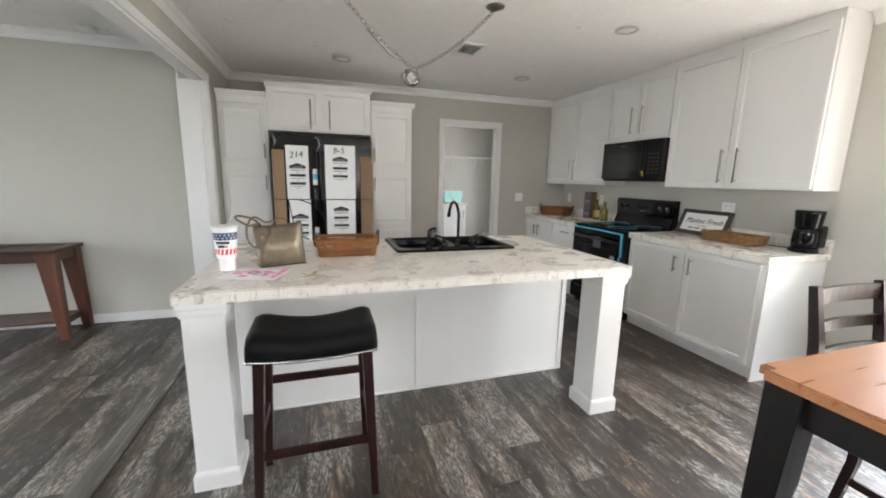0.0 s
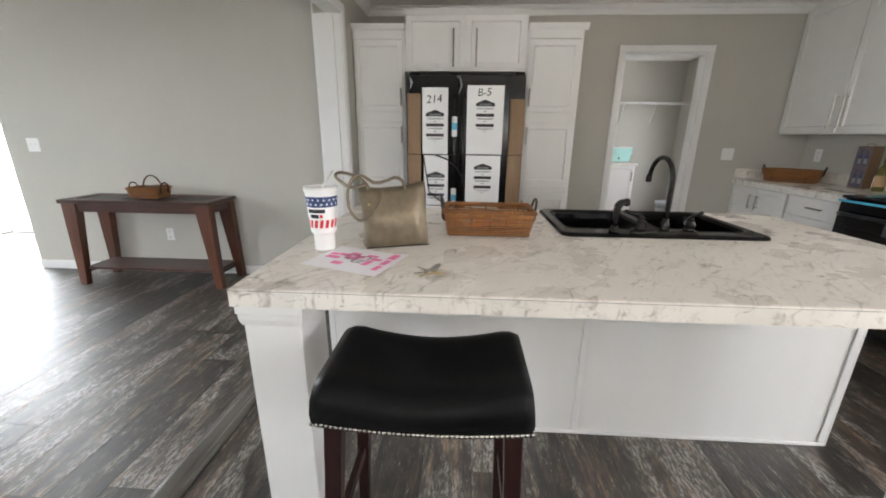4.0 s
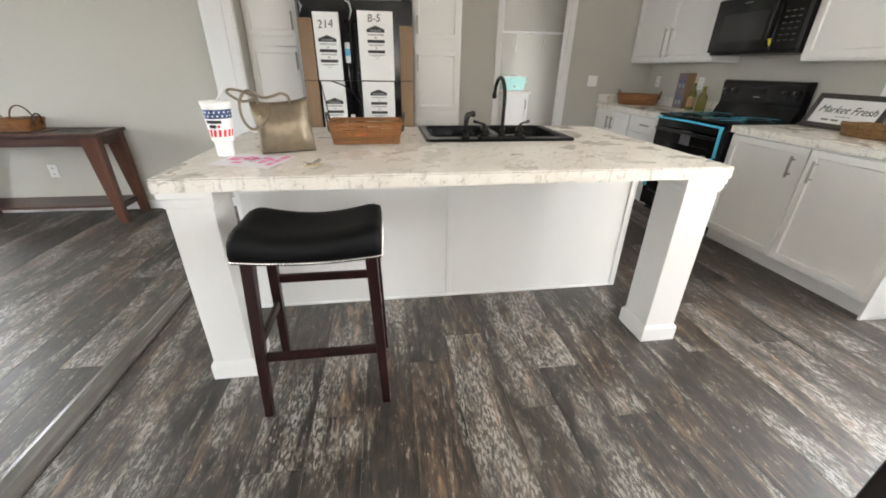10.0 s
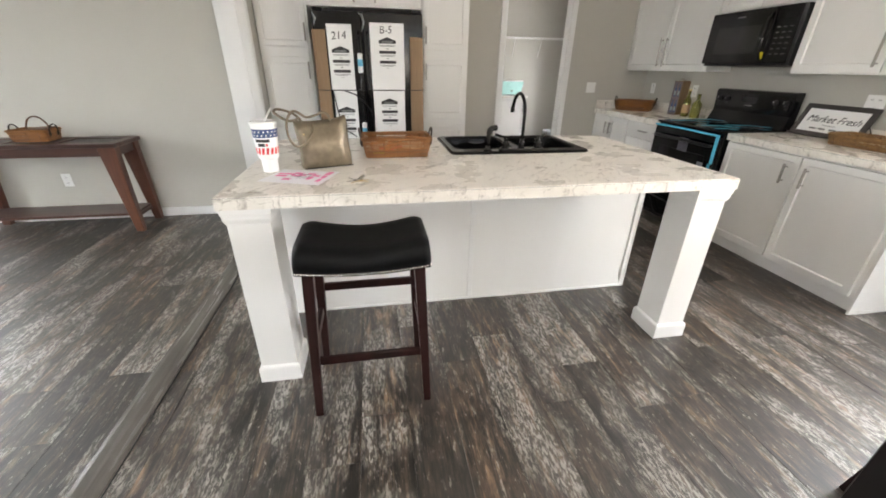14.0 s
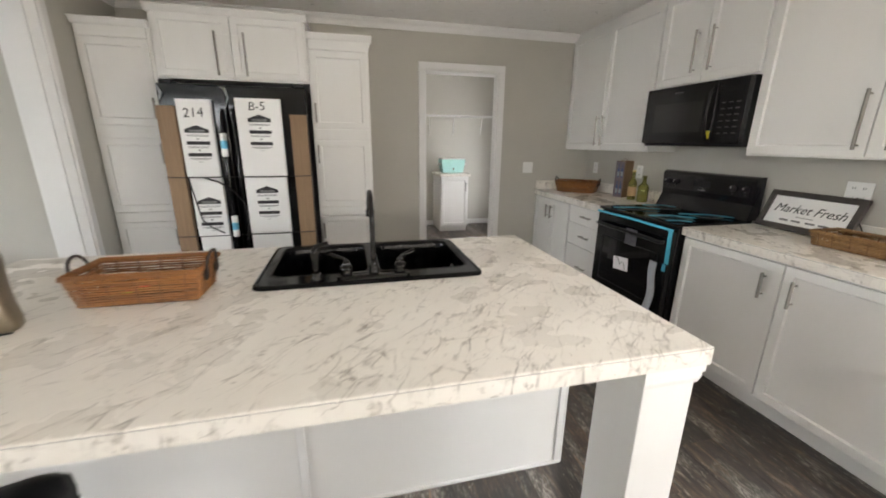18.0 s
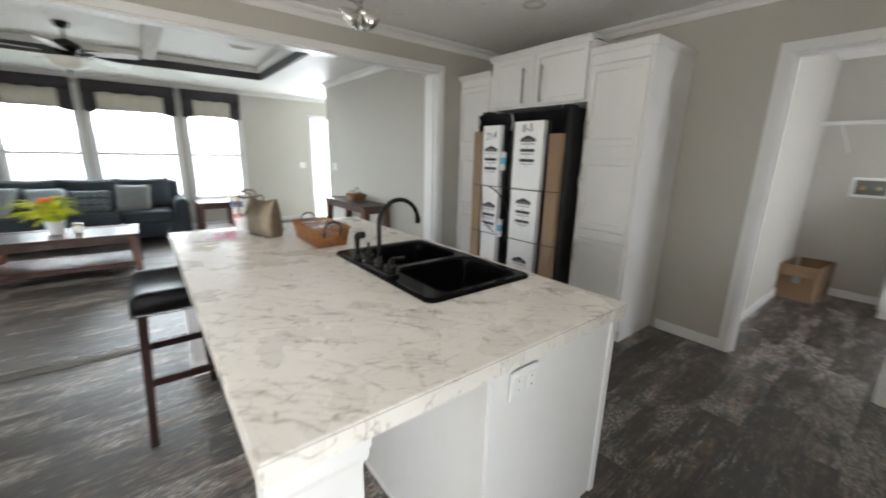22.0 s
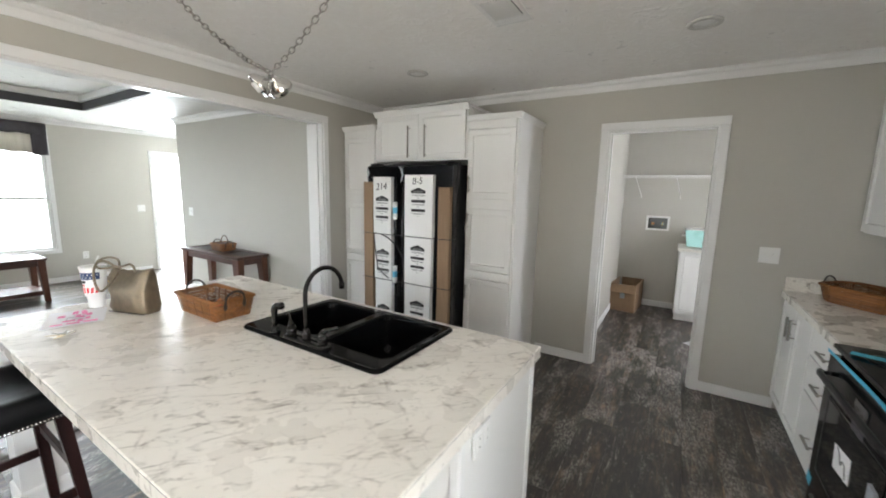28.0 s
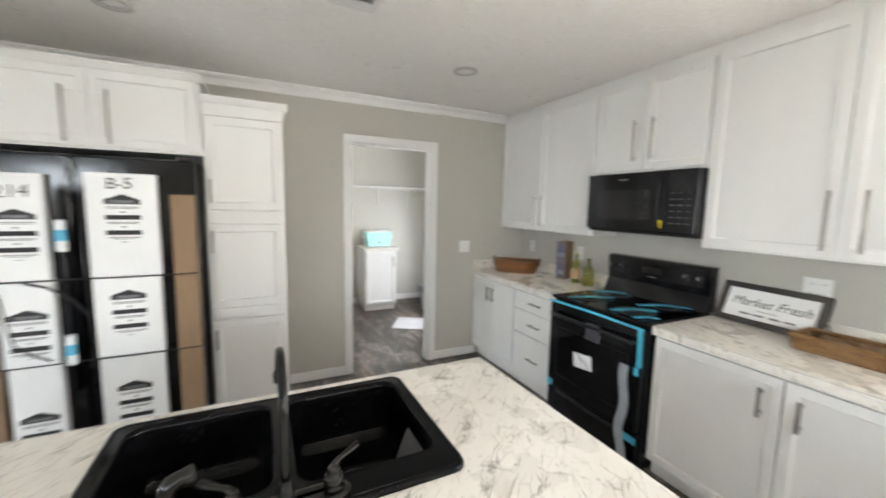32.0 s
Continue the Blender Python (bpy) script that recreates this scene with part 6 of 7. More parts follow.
for a, b, z in (("fl", "fr", 0.27), ("bl", "br", 0.45), ("fl", "bl", 0.33), ("fr", "br", 0.33)):
    p, q = on_leg(a, z), on_leg(b, z)
    along_x = a[1] != b[1]
    bm = bmesh.new()
    if along_x:
        y = (p.y + q.y) / 2
        box(bm, p.x + 0.012, q.x - 0.012, y - 0.009, y + 0.009, z - 0.019, z + 0.019, bevel=0.003)
    else:
        x = (p.x + q.x) / 2
        box(bm, x - 0.009, x + 0.009, p.y + 0.012, q.y - 0.012, z - 0.019, z + 0.019, bevel=0.003)
    part("stretcher", bm, espresso, st)

# ---- living room ----


def occasional_table(name, x0, x1, y0, y1, h, label, category, group="", shelf=0.16, panes=2, leg=0.075, axis=0):
    """A brown table of one family: framed top with recessed panels, tapered splayed legs, apron and a slatted lower shelf."""
    t = thing(name, ((x0 + x1) / 2, (y0 + y1) / 2, 0), label, category, group)
    bm = bmesh.new()
    b = 0.085
    for r in ((x0, x1, y0, y0 + b), (x0, x1, y1 - b, y1), (x0, x0 + b, y0 + b, y1 - b), (x1 - b, x1, y0 + b, y1 - b)):
        box(bm, r[0], r[1], r[2], r[3], h - 0.032, h, bevel=0.004)
    part("top_frame", bm, console_wood, t)
    n = panes
    for k in range(n):
        if axis == 0:
            w = (x1 - x0 - 2 * b) / n
            r = (x0 + b + k * w + (0.02 if k else 0), x0 + b + (k + 1) * w - (0.02 if k < n - 1 else 0), y0 + b, y1 - b)
        else:
            w = (y1 - y0 - 2 * b) / n
            r = (x0 + b, x1 - b, y0 + b + k * w + (0.02 if k else 0), y0 + b + (k + 1) * w - (0.02 if k < n - 1 else 0))
        part("top_panel", boxes((r[0], r[1], r[2], r[3], h - 0.024, h - 0.007)), dark_wood, t, "dark inset tile panel")
        if k:
            m = (r[0] - 0.04, r[0], y0 + b, y1 - b) if axis == 0 else (x0 + b, x1 - b, r[2] - 0.04, r[2])
            part("divider", boxes((*m, h - 0.03, h - 0.001), bevel=0.002), console_wood, t)
    a = 0.05
    part("apron", boxes((x0 + a, x1 - a, y0 + 0.03, y0 + 0.05, h - 0.105, h - 0.032), bevel=0.002), console_wood, t)
    part("apron", boxes((x0 + a, x1 - a, y1 - 0.05, y1 - 0.03, h - 0.105, h - 0.032), bevel=0.002), console_wood, t)
    part("apron", boxes((x0 + 0.03, x0 + 0.05, y0 + a, y1 - a, h - 0.105, h - 0.032), bevel=0.002), console_wood, t)
    part("apron", boxes((x1 - 0.05, x1 - 0.03, y0 + a, y1 - a, h - 0.105, h - 0.032), bevel=0.002), console_wood, t)
    s = leg
    for sx in (0, 1):
        for sy in (0, 1):
            tx = x0 + 0.015 if sx == 0 else x1 - 0.015 - s * 1.7
            ty = y0 + 0.015 if sy == 0 else y1 - 0.015 - s
            fx = x0 + 0.002 if sx == 0 else x1 - 0.002 - s * 0.8
            fy = y0 + 0.012 if sy == 0 else y1 - 0.012 - s * 0.7
            part("leg", taper(bmesh.new(), (tx, tx + s * 1.7, ty, ty + s, h - 0.033), (fx, fx + s * 0.8, fy, fy + s * 0.7, 0.0), bevel=0.003), console_leg_wood, t)
    if shelf:
        part("shelf", boxes((x0 + 0.05, x1 - 0.05, y0 + 0.05, y1 - 0.05, shelf - 0.022, shelf), bevel=0.003), console_wood, t)
        part("shelf_rail", boxes((x0 + 0.045, x0 + 0.075, y0 + 0.04, y1 - 0.04, shelf - 0.05, shelf - 0.0225), bevel=0.003), console_wood, t)
        part("shelf_rail", boxes((x1 - 0.075, x1 - 0.045, y0 + 0.04, y1 - 0.04, shelf - 0.05, shelf - 0.0225), bevel=0.003), console_wood, t)
    return t


occasional_table("console_table", -3.20, -1.888, 3.975, 4.372, 0.765, "brown wooden console table with tapered legs against the wall", "console table", shelf=0.16, panes=3)
occasional_table("coffee_table", -3.76, -3.02, 0.45, 1.72, 0.48, "brown wooden coffee table with inset top panels", "coffee table", shelf=0.15, panes=2, axis=1)
occasional_table("end_table", -5.35, -4.72, -0.56, 0.0, 0.58, "brown wooden end table beside the sofa", "end table", "end tables", shelf=0.14, panes=1)
occasional_table("end_table", -5.30, -4.70, 2.48, 3.05, 0.58, "brown wooden end table beside the sofa under the window", "end table", "end tables", shelf=0.14, panes=1)

hb = wicker_basket("small_basket", -2.655, -2.425, 4.10, 4.26, 0.7655, 0.085, 0.012, wicker, "small brown wicker basket with a hoop handle on the console table", rods=8)
HB = WORLD[hb]
part("hoop_handle", tube(bmesh.new(), [HB @ Vector((0.035 + 0.085 * math.cos(radians(a)), 0.0, 0.07 + 0.12 * math.sin(radians(a)))) for a in range(0, 181, 12)], 0.006, 8), wicker_dark, hb, "bent wicker hoop", smooth=True)
part("lid", turned(boxes((0.0, 0.118, -0.085, 0.085, 0.091, 0.102), bevel=0.003), HB), wicker_dark, hb, "half lid of woven wicker")

# sofa
sf = thing("sofa", (-5.3, 1.17, 0), "slate blue upholstered three-seat sofa with loose back cushions under the windows", "sofa")
SX0, SX1, SY0, SY1 = -5.80, -4.90, -0.02, 2.40
part("base", rounded(bmesh.new(), SX0 + 0.05, SX1 + 0.01, SY0 + 0.05, SY1 - 0.05, 0.07, 0.30, 0.02), sofa_cloth, sf)
part("back", rounded(bmesh.new(), SX0, SX0 + 0.24, SY0 + 0.08, SY1 - 0.08, 0.10, 0.90, 0.06), sofa_cloth, sf)
for s in (0, 1):
    y0 = SY0 if s == 0 else SY1 - 0.22
    bm = bmesh.new()
    o = [(y0 + 0.02, 0.08), (y0 + 0.20, 0.08), (y0 + 0.20, 0.50), (y0 + 0.21, 0.58), (y0 + 0.17, 0.635), (y0 + 0.11, 0.65), (y0 + 0.05, 0.635), (y0 + 0.01, 0.58), (y0 + 0.02, 0.50)]
    if s == 1:
        o = [(2 * (y0 + 0.11) - a, b) for a, b in o][::-1]
    prism(bm, o, 0, SX0 + 0.06, SX1 + 0.02)
    bmesh.ops.bevel(bm, geom=[e for e in bm.edges], offset=0.012, segments=2, affect="EDGES")
    part("arm", bm, sofa_cloth, sf, "rolled sofa arm", smooth=False)
w = (SY1 - SY0 - 0.44) / 3
for k in range(3):
    y0 = SY0 + 0.22 + k * w
    part("seat_cushion", rounded(bmesh.new(), SX0 + 0.22, SX1 + 0.03, y0 + 0.004, y0 + w - 0.004, 0.30, 0.47, 0.045, 4), sofa_cloth, sf, smooth=True)
    m = pose(SX0 + 0.30, y0 + w / 2, 0.70, 0, 78, 0)
    part("back_cushion", cushion(bmesh.new(), 0.50, w + 0.03, 0.22, m, 0.25), sofa_cloth, sf, smooth=True)
for sx in (SX0 + 0.1, SX1 - 0.06):
    for sy in (SY0 + 0.1, SY1 - 0.1):
        part("foot", taper(bmesh.new(), (sx - 0.025, sx + 0.025, sy - 0.025, sy + 0.025, 0.071), (sx - 0.018, sx + 0.018, sy - 0.018, sy + 0.018, 0.0)), espresso, sf)


def throw_pillow(y, x, high, wide, material, label, turn, tilt=66):
    t = thing("throw_pillow", (x, y, 0.475), label, "pillow", "sofa pillows")
    part("cover", cushion(bmesh.new(), high, wide, 0.13, pose(x, y, 0.475 + high * 0.47, 0, tilt, turn), 0.4), material, t, smooth=True)
    return t


throw_pillow(0.30, -5.04, 0.44, 0.44, pillow_light, "pale grey throw pillow leaning on the sofa arm", -34, 56)
throw_pillow(0.76, -5.10, 0.40, 0.42, pillow_light, "pale blue-grey throw pillow on the sofa", 11, 60)
pat = throw_pillow(1.21, -5.08, 0.36, 0.50, pillow_dark, "dark grey throw pillow printed with pale leaf rings on the sofa", -6, 60)
PP = pose(-5.08, 1.21, 0.475 + 0.36 * 0.47, 0, 60, -6)


def on_pillow(u, v):
    return PP @ Vector((u, v, 0.059 * (1 - abs(u / 0.18) ** 4) ** 0.4 * (1 - abs(v / 0.25) ** 4) ** 0.4 + 0.007))


for u in (-0.085, 0.03, 0.13):
    for v in (-0.16, -0.055, 0.055, 0.16):
        bm = tube(bmesh.new(), [on_pillow(u + 0.034 * math.cos(radians(a)), v + 0.040 * math.sin(radians(a))) for a in range(0, 360, 30)], 0.006, 5, closed=True)
        ring = part("ring_print", bm, pillow_light, pat)
        part("leaf_print", tube(bmesh.new(), [on_pillow(u - 0.02, v - 0.012), on_pillow(u, v + 0.004), on_pillow(u + 0.02, v + 0.014)], [0.002, 0.008, 0.002], 5), pillow_light, ring)
throw_pillow(1.70, -5.09, 0.43, 0.43, pillow_grey, "plain grey throw pillow on the sofa", -9, 62)

# plant on the coffee table
pl = thing("potted_plant", (-3.40, 1.02, 0.4802), "yellow-green fern with an orange flower in a white pot", "plant")
part("pot", lathe(bmesh.new(), [(0.058, 0.4805), (0.064, 0.483), (0.080, 0.610), (0.085, 0.613), (0.085, 0.628), (0.075, 0.628), (0.070, 0.61)], -3.40, 1.02, 28), plastic_white, pl, "white ceramic pot", smooth=False)
part("soil", lathe(bmesh.new(), [(0.071, 0.600), (0.071, 0.612), (0.0, 0.616)], -3.40, 1.02, 20), chip_grey, pl)
rng = random.Random(11)
for k in range(125):
    a, reach, rise = rng.uniform(0, math.tau), rng.uniform(0.12, 0.32), rng.uniform(0.08, 0.30)
    reach *= 1.0 - 0.25 * math.sin(a)
    pts = []
    for i in range(7):
        t = i / 6
        pts.append(Vector((-3.40 + math.cos(a) * reach * t, 1.02 + math.sin(a) * reach * t, 0.615 + rise * math.sin(t * 1.9) - 0.07 * t * t * reach / 0.3)))
    bm = tube(bmesh.new(), pts, [0.0025, 0.0022, 0.002, 0.0018, 0.0015, 0.0012, 0.0008], 4)
    for i in range(1, 7):
        d = (pts[i] - pts[i - 1]).normalized()
        s = d.cross(Vector((0, 0, 1))).normalized()
        for q in (0.0, 0.5):
            base_ = pts[i - 1].lerp(pts[i], q)
            L = 0.064 * (1 - i / 9) * rng.uniform(0.8, 1.2)
            for sg in (-1, 1):
                tip = base_ + s * sg * L + d * 0.024 + Vector((0, 0, -0.006))
                mid_ = base_.lerp(tip, 0.5) + Vector((0, 0, 0.004))
                vs = [bm.verts.new(v) for v in (base_, mid_ + d * 0.013, tip, mid_ - d * 0.013)]
                bm.faces.new(vs)
    part("frond", bm, leaf_yellow if k % 4 else leaf_green, pl)
for k in range(14):
    m = pose(-3.38, 1.00, 0.84, 0, 0, k * 51) @ pose(0, 0.024 + 0.003 * k, -0.001 * k, 55 - 3 * k, 0, 0)
    part("petal", cushion(bmesh.new(), 0.068, 0.105, 0.006, m, n=4), petal, pl, smooth=True)
part("flower_stem", tube(bmesh.new(), [(-3.40, 1.02, 0.59), (-3.39, 1.01, 0.72), (-3.38, 1.00, 0.835)], 0.004, 6), leaf_green, pl)
jr = thing("glass_jar", (-3.40, 1.19, 0.4802), "small clear glass jar with a metal lid on the coffee table", "jar")
part("body", lathe(bmesh.new(), [(0.040, 0.4805), (0.048, 0.485), (0.050, 0.53), (0.036, 0.555), (0.036, 0.565)], -3.40, 1.19, 20), glass_bowl, jr, smooth=True)
part("lid", lathe(bmesh.new(), [(0.039, 0.5655), (0.039, 0.58), (0.01, 0.592), (0.012, 0.605), (0.0, 0.61)], -3.40, 1.19, 20), chrome, jr)
bk = thing("wooden_box", (-5.02, -0.28, 0.5802), "small brown wooden box on the end table", "box")
part("box", boxes((-5.10, -4.94, -0.38, -0.18, 0.5805, 0.625), bevel=0.004), sign_wood, bk)
part("lid", boxes((-5.105, -4.935, -0.385, -0.175, 0.6255, 0.64), bevel=0.003), console_wood, bk)

# valances
for k, (a, b) in enumerate(((0.246, 1.173), (1.265, 2.450), (2.533, 3.446))):
    v = thing("window_valance", (WEST + 0.06, (a + b) / 2, 1.95), "dark fabric valance with a pale linen centre over a window", "valance", "window valances")
    rng = random.Random(k + 3)

    def cloth(y0, y1, z0, z1, x, wave, n, name, m, label=""):
        bm = bmesh.new()
        cols = []
        for i in range(n + 1):
            y = y0 + (y1 - y0) * i / n
            dx = wave * math.sin(i * 1.9 + k) + wave * 0.6 * math.sin(i * 0.83)
            zz = z0 + 0.008 * math.sin(i * 0.9 + k)
            cols.append([bm.verts.new((x + dx * q, y, z)) for z, q in ((z1, 0.15), ((z0 + z1) / 2, 0.7), (zz, 1.0))] + [bm.verts.new((x + dx * q - 0.006, y, z)) for z, q in ((zz, 1.0), ((z0 + z1) / 2, 0.7), (z1, 0.15))])
        for p, q in zip(cols, cols[1:]):
            for j in range(6):
                bm.faces.new((p[j], p[(j + 1) % 6], q[(j + 1) % 6], q[j]))
        bm.faces.new(cols[0])
        bm.faces.new(cols[-1][::-1])
        return part(name, bm, m, v, label, smooth=True)

    cloth(a + 0.14, b - 0.14, 1.985, 2.28, WEST + 0.075, 0.006, 26, "centre_panel", valance_light, "pale linen centre panel")
    cloth(a, a + 0.17, 1.955, 2.40, WEST + 0.095, 0.010, 8, "side_tail", valance_dark)
    cloth(b - 0.17, b, 1.955, 2.40, WEST + 0.095, 0.010, 8, "side_tail", valance_dark)
    cloth(a, b, 2.25, 2.41, WEST + 0.105, 0.005, 30, "top_band", valance_dark)
    part("board", boxes((WEST + 0.002, WEST + 0.09, a + 0.01, b - 0.01, 2.405, 2.42)), valance_dark, v)

# ceiling fan
fan = thing("ceiling_fan", (-3.4, 1.39, 2.66), "dark bronze ceiling fan with white blades and a glass bowl light", "ceiling fan")
QX, QY = -3.4, 1.39
part("canopy", lathe(bmesh.new(), [(0.030, 2.600), (0.055, 2.615), (0.065, 2.655), (0.065, 2.6595)], QX, QY, 24), bronze, fan, smooth=True)
part("down_rod", tube(bmesh.new(), [(QX, QY, 2.49), (QX, QY, 2.605)], 0.013, 12), bronze, fan, smooth=True)
part("motor", lathe(bmesh.new(), [(0.03, 2.50), (0.06, 2.49), (0.125, 2.455), (0.13, 2.41), (0.10, 2.37), (0.07, 2.345), (0.06, 2.315)], QX, QY, 28), bronze, fan, smooth=True)
part("light_bowl", lathe(bmesh.new(), [(0.150, 2.318), (0.157, 2.310), (0.140, 2.262), (0.10, 2.225), (0.04, 2.205), (0.0, 2.203)], QX, QY, 28), glass_bowl, fan, "frosted glass light bowl", smooth=True)
part("finial", lathe(bmesh.new(), [(0.004, 2.206), (0.018, 2.200), (0.012, 2.185), (0.002, 2.165)], QX, QY, 14), bronze, fan, smooth=True)
part("pull_chain", tube(bmesh.new(), [(QX + 0.05, QY, 2.24), (QX + 0.05, QY, 2.08)], 0.0015, 5), bronze, fan)
for k in range(5):
    m = pose(QX, QY, 2.365, 0, 0, 62 + 72 * k)
    bm = bmesh.new()
    o = [(0.20, -0.055), (0.62, -0.070), (0.66, -0.045), (0.66, 0.045), (0.62, 0.070), (0.20, 0.055)]
    prism(bm, o, 2, -0.003, 0.003)
    bl = part("blade", turned(bm, m @ pose(0, 0, 0, -11, 0, 0)), brushed_fan, fan)
    part("blade_arm", turned(boxes((0.09, 0.25, -0.016, 0.016, -0.009, -0.0035), bevel=0.002), m @ pose(0, 0, 0, -11, 0, 0)), bronze, bl)

# small wall fittings
def plate(name, front, u, z, label, w=0.075, h=0.118, kind_="switch", gang=1):
    t = thing(name, outward(front, u, 0, z - h / 2), label, "switch" if kind_ == "switch" else "outlet")
    part("plate", box(bmesh.new(), *faced(front, u - w / 2, u + w / 2, 0.0005, 0.006, z - h / 2, z + h / 2), bevel=0.002), plastic_white, t)
    for g in range(gang):
        uu = u + (g - (gang - 1) / 2) * 0.046
        if kind_ == "switch":
            part("toggle", box(bmesh.new(), *faced(front, uu - 0.006, uu + 0.006, 0.006, 0.014, z - 0.004, z + 0.016), bevel=0.001), plastic_white, t)
        else:
            for dz in (-0.027, 0.027):
                rc = part("receptacle", box(bmesh.new(), *faced(front, uu - 0.016, uu + 0.016, 0.006, 0.0075, z + dz - 0.016, z + dz + 0.016), bevel=0.001), plastic_white, t)
                part("slot", boxes(faced(front, uu - 0.007, uu - 0.004, 0.0074, 0.0079, z + dz - 0.005, z + dz + 0.006), faced(front, uu + 0.004, uu + 0.007, 0.0074, 0.0079, z + dz - 0.005, z + dz + 0.006)), ink, rc)
    return t


plate("light_switch", ("y", NORTH), 2.882, 1.155, "white double light switch on the kitchen wall", w=0.118, gang=2)
plate("light_switch", ("y", LIVN), -3.735, 1.19, "white double light switch on the living room wall", w=0.118, gang=2)
plate("light_switch", ("X", WEST), 4.57, 1.14, "white double light switch by the front door", w=0.118, gang=2)
plate("power_outlet", ("y", LIVN), -2.60, 0.38, "white wall outlet under the console table", kind_="outlet")
plate("power_outlet", ("x", EAST), 2.705, 1.172, "white double outlet above the worktop", w=0.118, kind_="outlet", gang=2)
plate("power_outlet", ("x", EAST), 5.02, 1.161, "white outlet in the kitchen corner", kind_="outlet")
plate("power_outlet", ("x", EAST), 4.343, 1.164, "white outlet behind the bottles", kind_="outlet")
plate("power_outlet", ("X", WEST), 3.75, 0.40, "white wall outlet below the window", kind_="outlet")

# ---- dining side ----
tb = thing("dining_table", (1.9, 0.35, 0), "counter-height dining table with a honey wood top and black legs", "dining table")
TX0, TX1, TY0, TY1 = 1.240, 2.56, -0.42, 0.875
bm = box(bmesh.new(), TX0, TX1, TY0, TY1, 0.887, 0.915)
bmesh.ops.bevel(bm, geom=[e for e in bm.edges if abs(e.verts[0].co.z - e.verts[1].co.z) > 0.01], offset=0.03, segments=4, affect="EDGES")
bmesh.ops.bevel(bm, geom=[e for e in bm.edges if all(v.co.z > 0.914 for v in e.verts) and e.calc_face_angle(0) > 0.5], offset=0.006, segments=2, affect="EDGES")
part("tabletop", bm, table_wood, tb)
for r in ((TX0 + 0.05, TX0 + 0.072, TY0 + 0.06, TY1 - 0.06), (TX1 - 0.072, TX1 - 0.05, TY0 + 0.06, TY1 - 0.06), (TX0 + 0.06, TX1 - 0.06, TY0 + 0.05, TY0 + 0.072), (TX0 + 0.06, TX1 - 0.06, TY1 - 0.072, TY1 - 0.05)):
    part("apron", boxes((*r, 0.785, 0.887), bevel=0.002), dark_wood, tb)
for x in (TX0 + 0.02, TX1 - 0.11):
    for y in (TY0 + 0.02, TY1 - 0.11):
        fx = x - 0.008 if x < 1.5 else x + 0.05
        fy = y + 0.05 if y > 0 else y - 0.008
        part("leg", taper(bmesh.new(), (x, x + 0.09, y, y + 0.09, 0.886), (fx, fx + 0.048, fy, fy + 0.048, 0.0), bevel=0.004), dark_wood, tb)


def dining_chair():
    """A counter-height chair with a ladder back; its back stands at y = 0 and it faces -y."""
    c = thing("dining_chair", (0, 0, 0), "dark espresso counter-height dining chair with a ladder back", "chair", "dining chairs")
    seat_cloth = MATS["black_leather"]
    part("seat", rounded(bmesh.new(), -0.21, 0.21, -0.42, -0.02, 0.60, 0.655, 0.018), seat_cloth, c, "dark padded seat", smooth=True)
    part("seat_frame", boxes((-0.205, 0.205, -0.41, -0.03, 0.545, 0.60), bevel=0.004), espresso, c)
    for x in (-0.205, 0.165):
        bm = tube(bmesh.new(), [(x + 0.02, 0.055, 0.0), (x + 0.02, 0.012, 0.30), (x + 0.02, 0.0, 0.62), (x + 0.02, 0.022, 0.85), (x + 0.02, 0.055, 1.045)], [0.019, 0.022, 0.025, 0.023, 0.019], 4)
        part("back_leg", bm, espresso, c)
        part("front_leg", taper(bmesh.new(), (x, x + 0.04, -0.41, -0.37, 0.55), (x + 0.004, x + 0.036, -0.406, -0.374, 0.0), bevel=0.003), espresso, c)
        part("side_stretcher", boxes((x + 0.012, x + 0.028, -0.38, 0.02, 0.20, 0.235), bevel=0.003), espresso, c)
    part("footrest", boxes((-0.18, 0.18, -0.40, -0.38, 0.26, 0.30), bevel=0.003), espresso, c)
    for z, y, h in ((1.005, 0.048, 0.058), (0.90, 0.030, 0.040), (0.80, 0.018, 0.040), (0.715, 0.010, 0.034)):
        bm = bmesh.new()
        prev = None
        for i in range(9):
            u = -0.185 + 0.37 * i / 8
            bow = 0.018 * (1 - (u / 0.19) ** 2)
            q = [bm.verts.new((u, y + bow + dy, z + dz)) for dy, dz in ((-0.008, -h / 2), (0.008, -h / 2), (0.008, h / 2), (-0.008, h / 2))]
            if prev:
                for j in range(4):
                    bm.faces.new((prev[j], prev[(j + 1) % 4], q[(j + 1) % 4], q[j]))
            else:
                bm.faces.new(q)
            prev = q
        bm.faces.new(prev[::-1])
        part("back_slat", bm, espresso, c, smooth=False)
    return c


ch = dining_chair()
ch.matrix_basis = pose(1.965, 0.995, -0.0, 0, 0, 0)
copy_thing(ch, pose(2.62, 0.25, 0, 0, 0, -90))

# ---- things on the range-side worktops ----
sg = thing("wooden_sign", (3.54, 2.885, 0.9155), "grey framed white kitchen sign leaning on the wall", "sign")
SM = Matrix.Translation((3.530, 2.885, 0.9160)) @ pose(0, 0, 0, 0, 22, -4)


def sign_box(u0, u1, w0, w1, d0, d1):
    """u along the wall, w up the sign, d out of its face."""
    return turned(boxes((-d1, -d0, u0, u1, w0, w1), bevel=0.0015), SM)


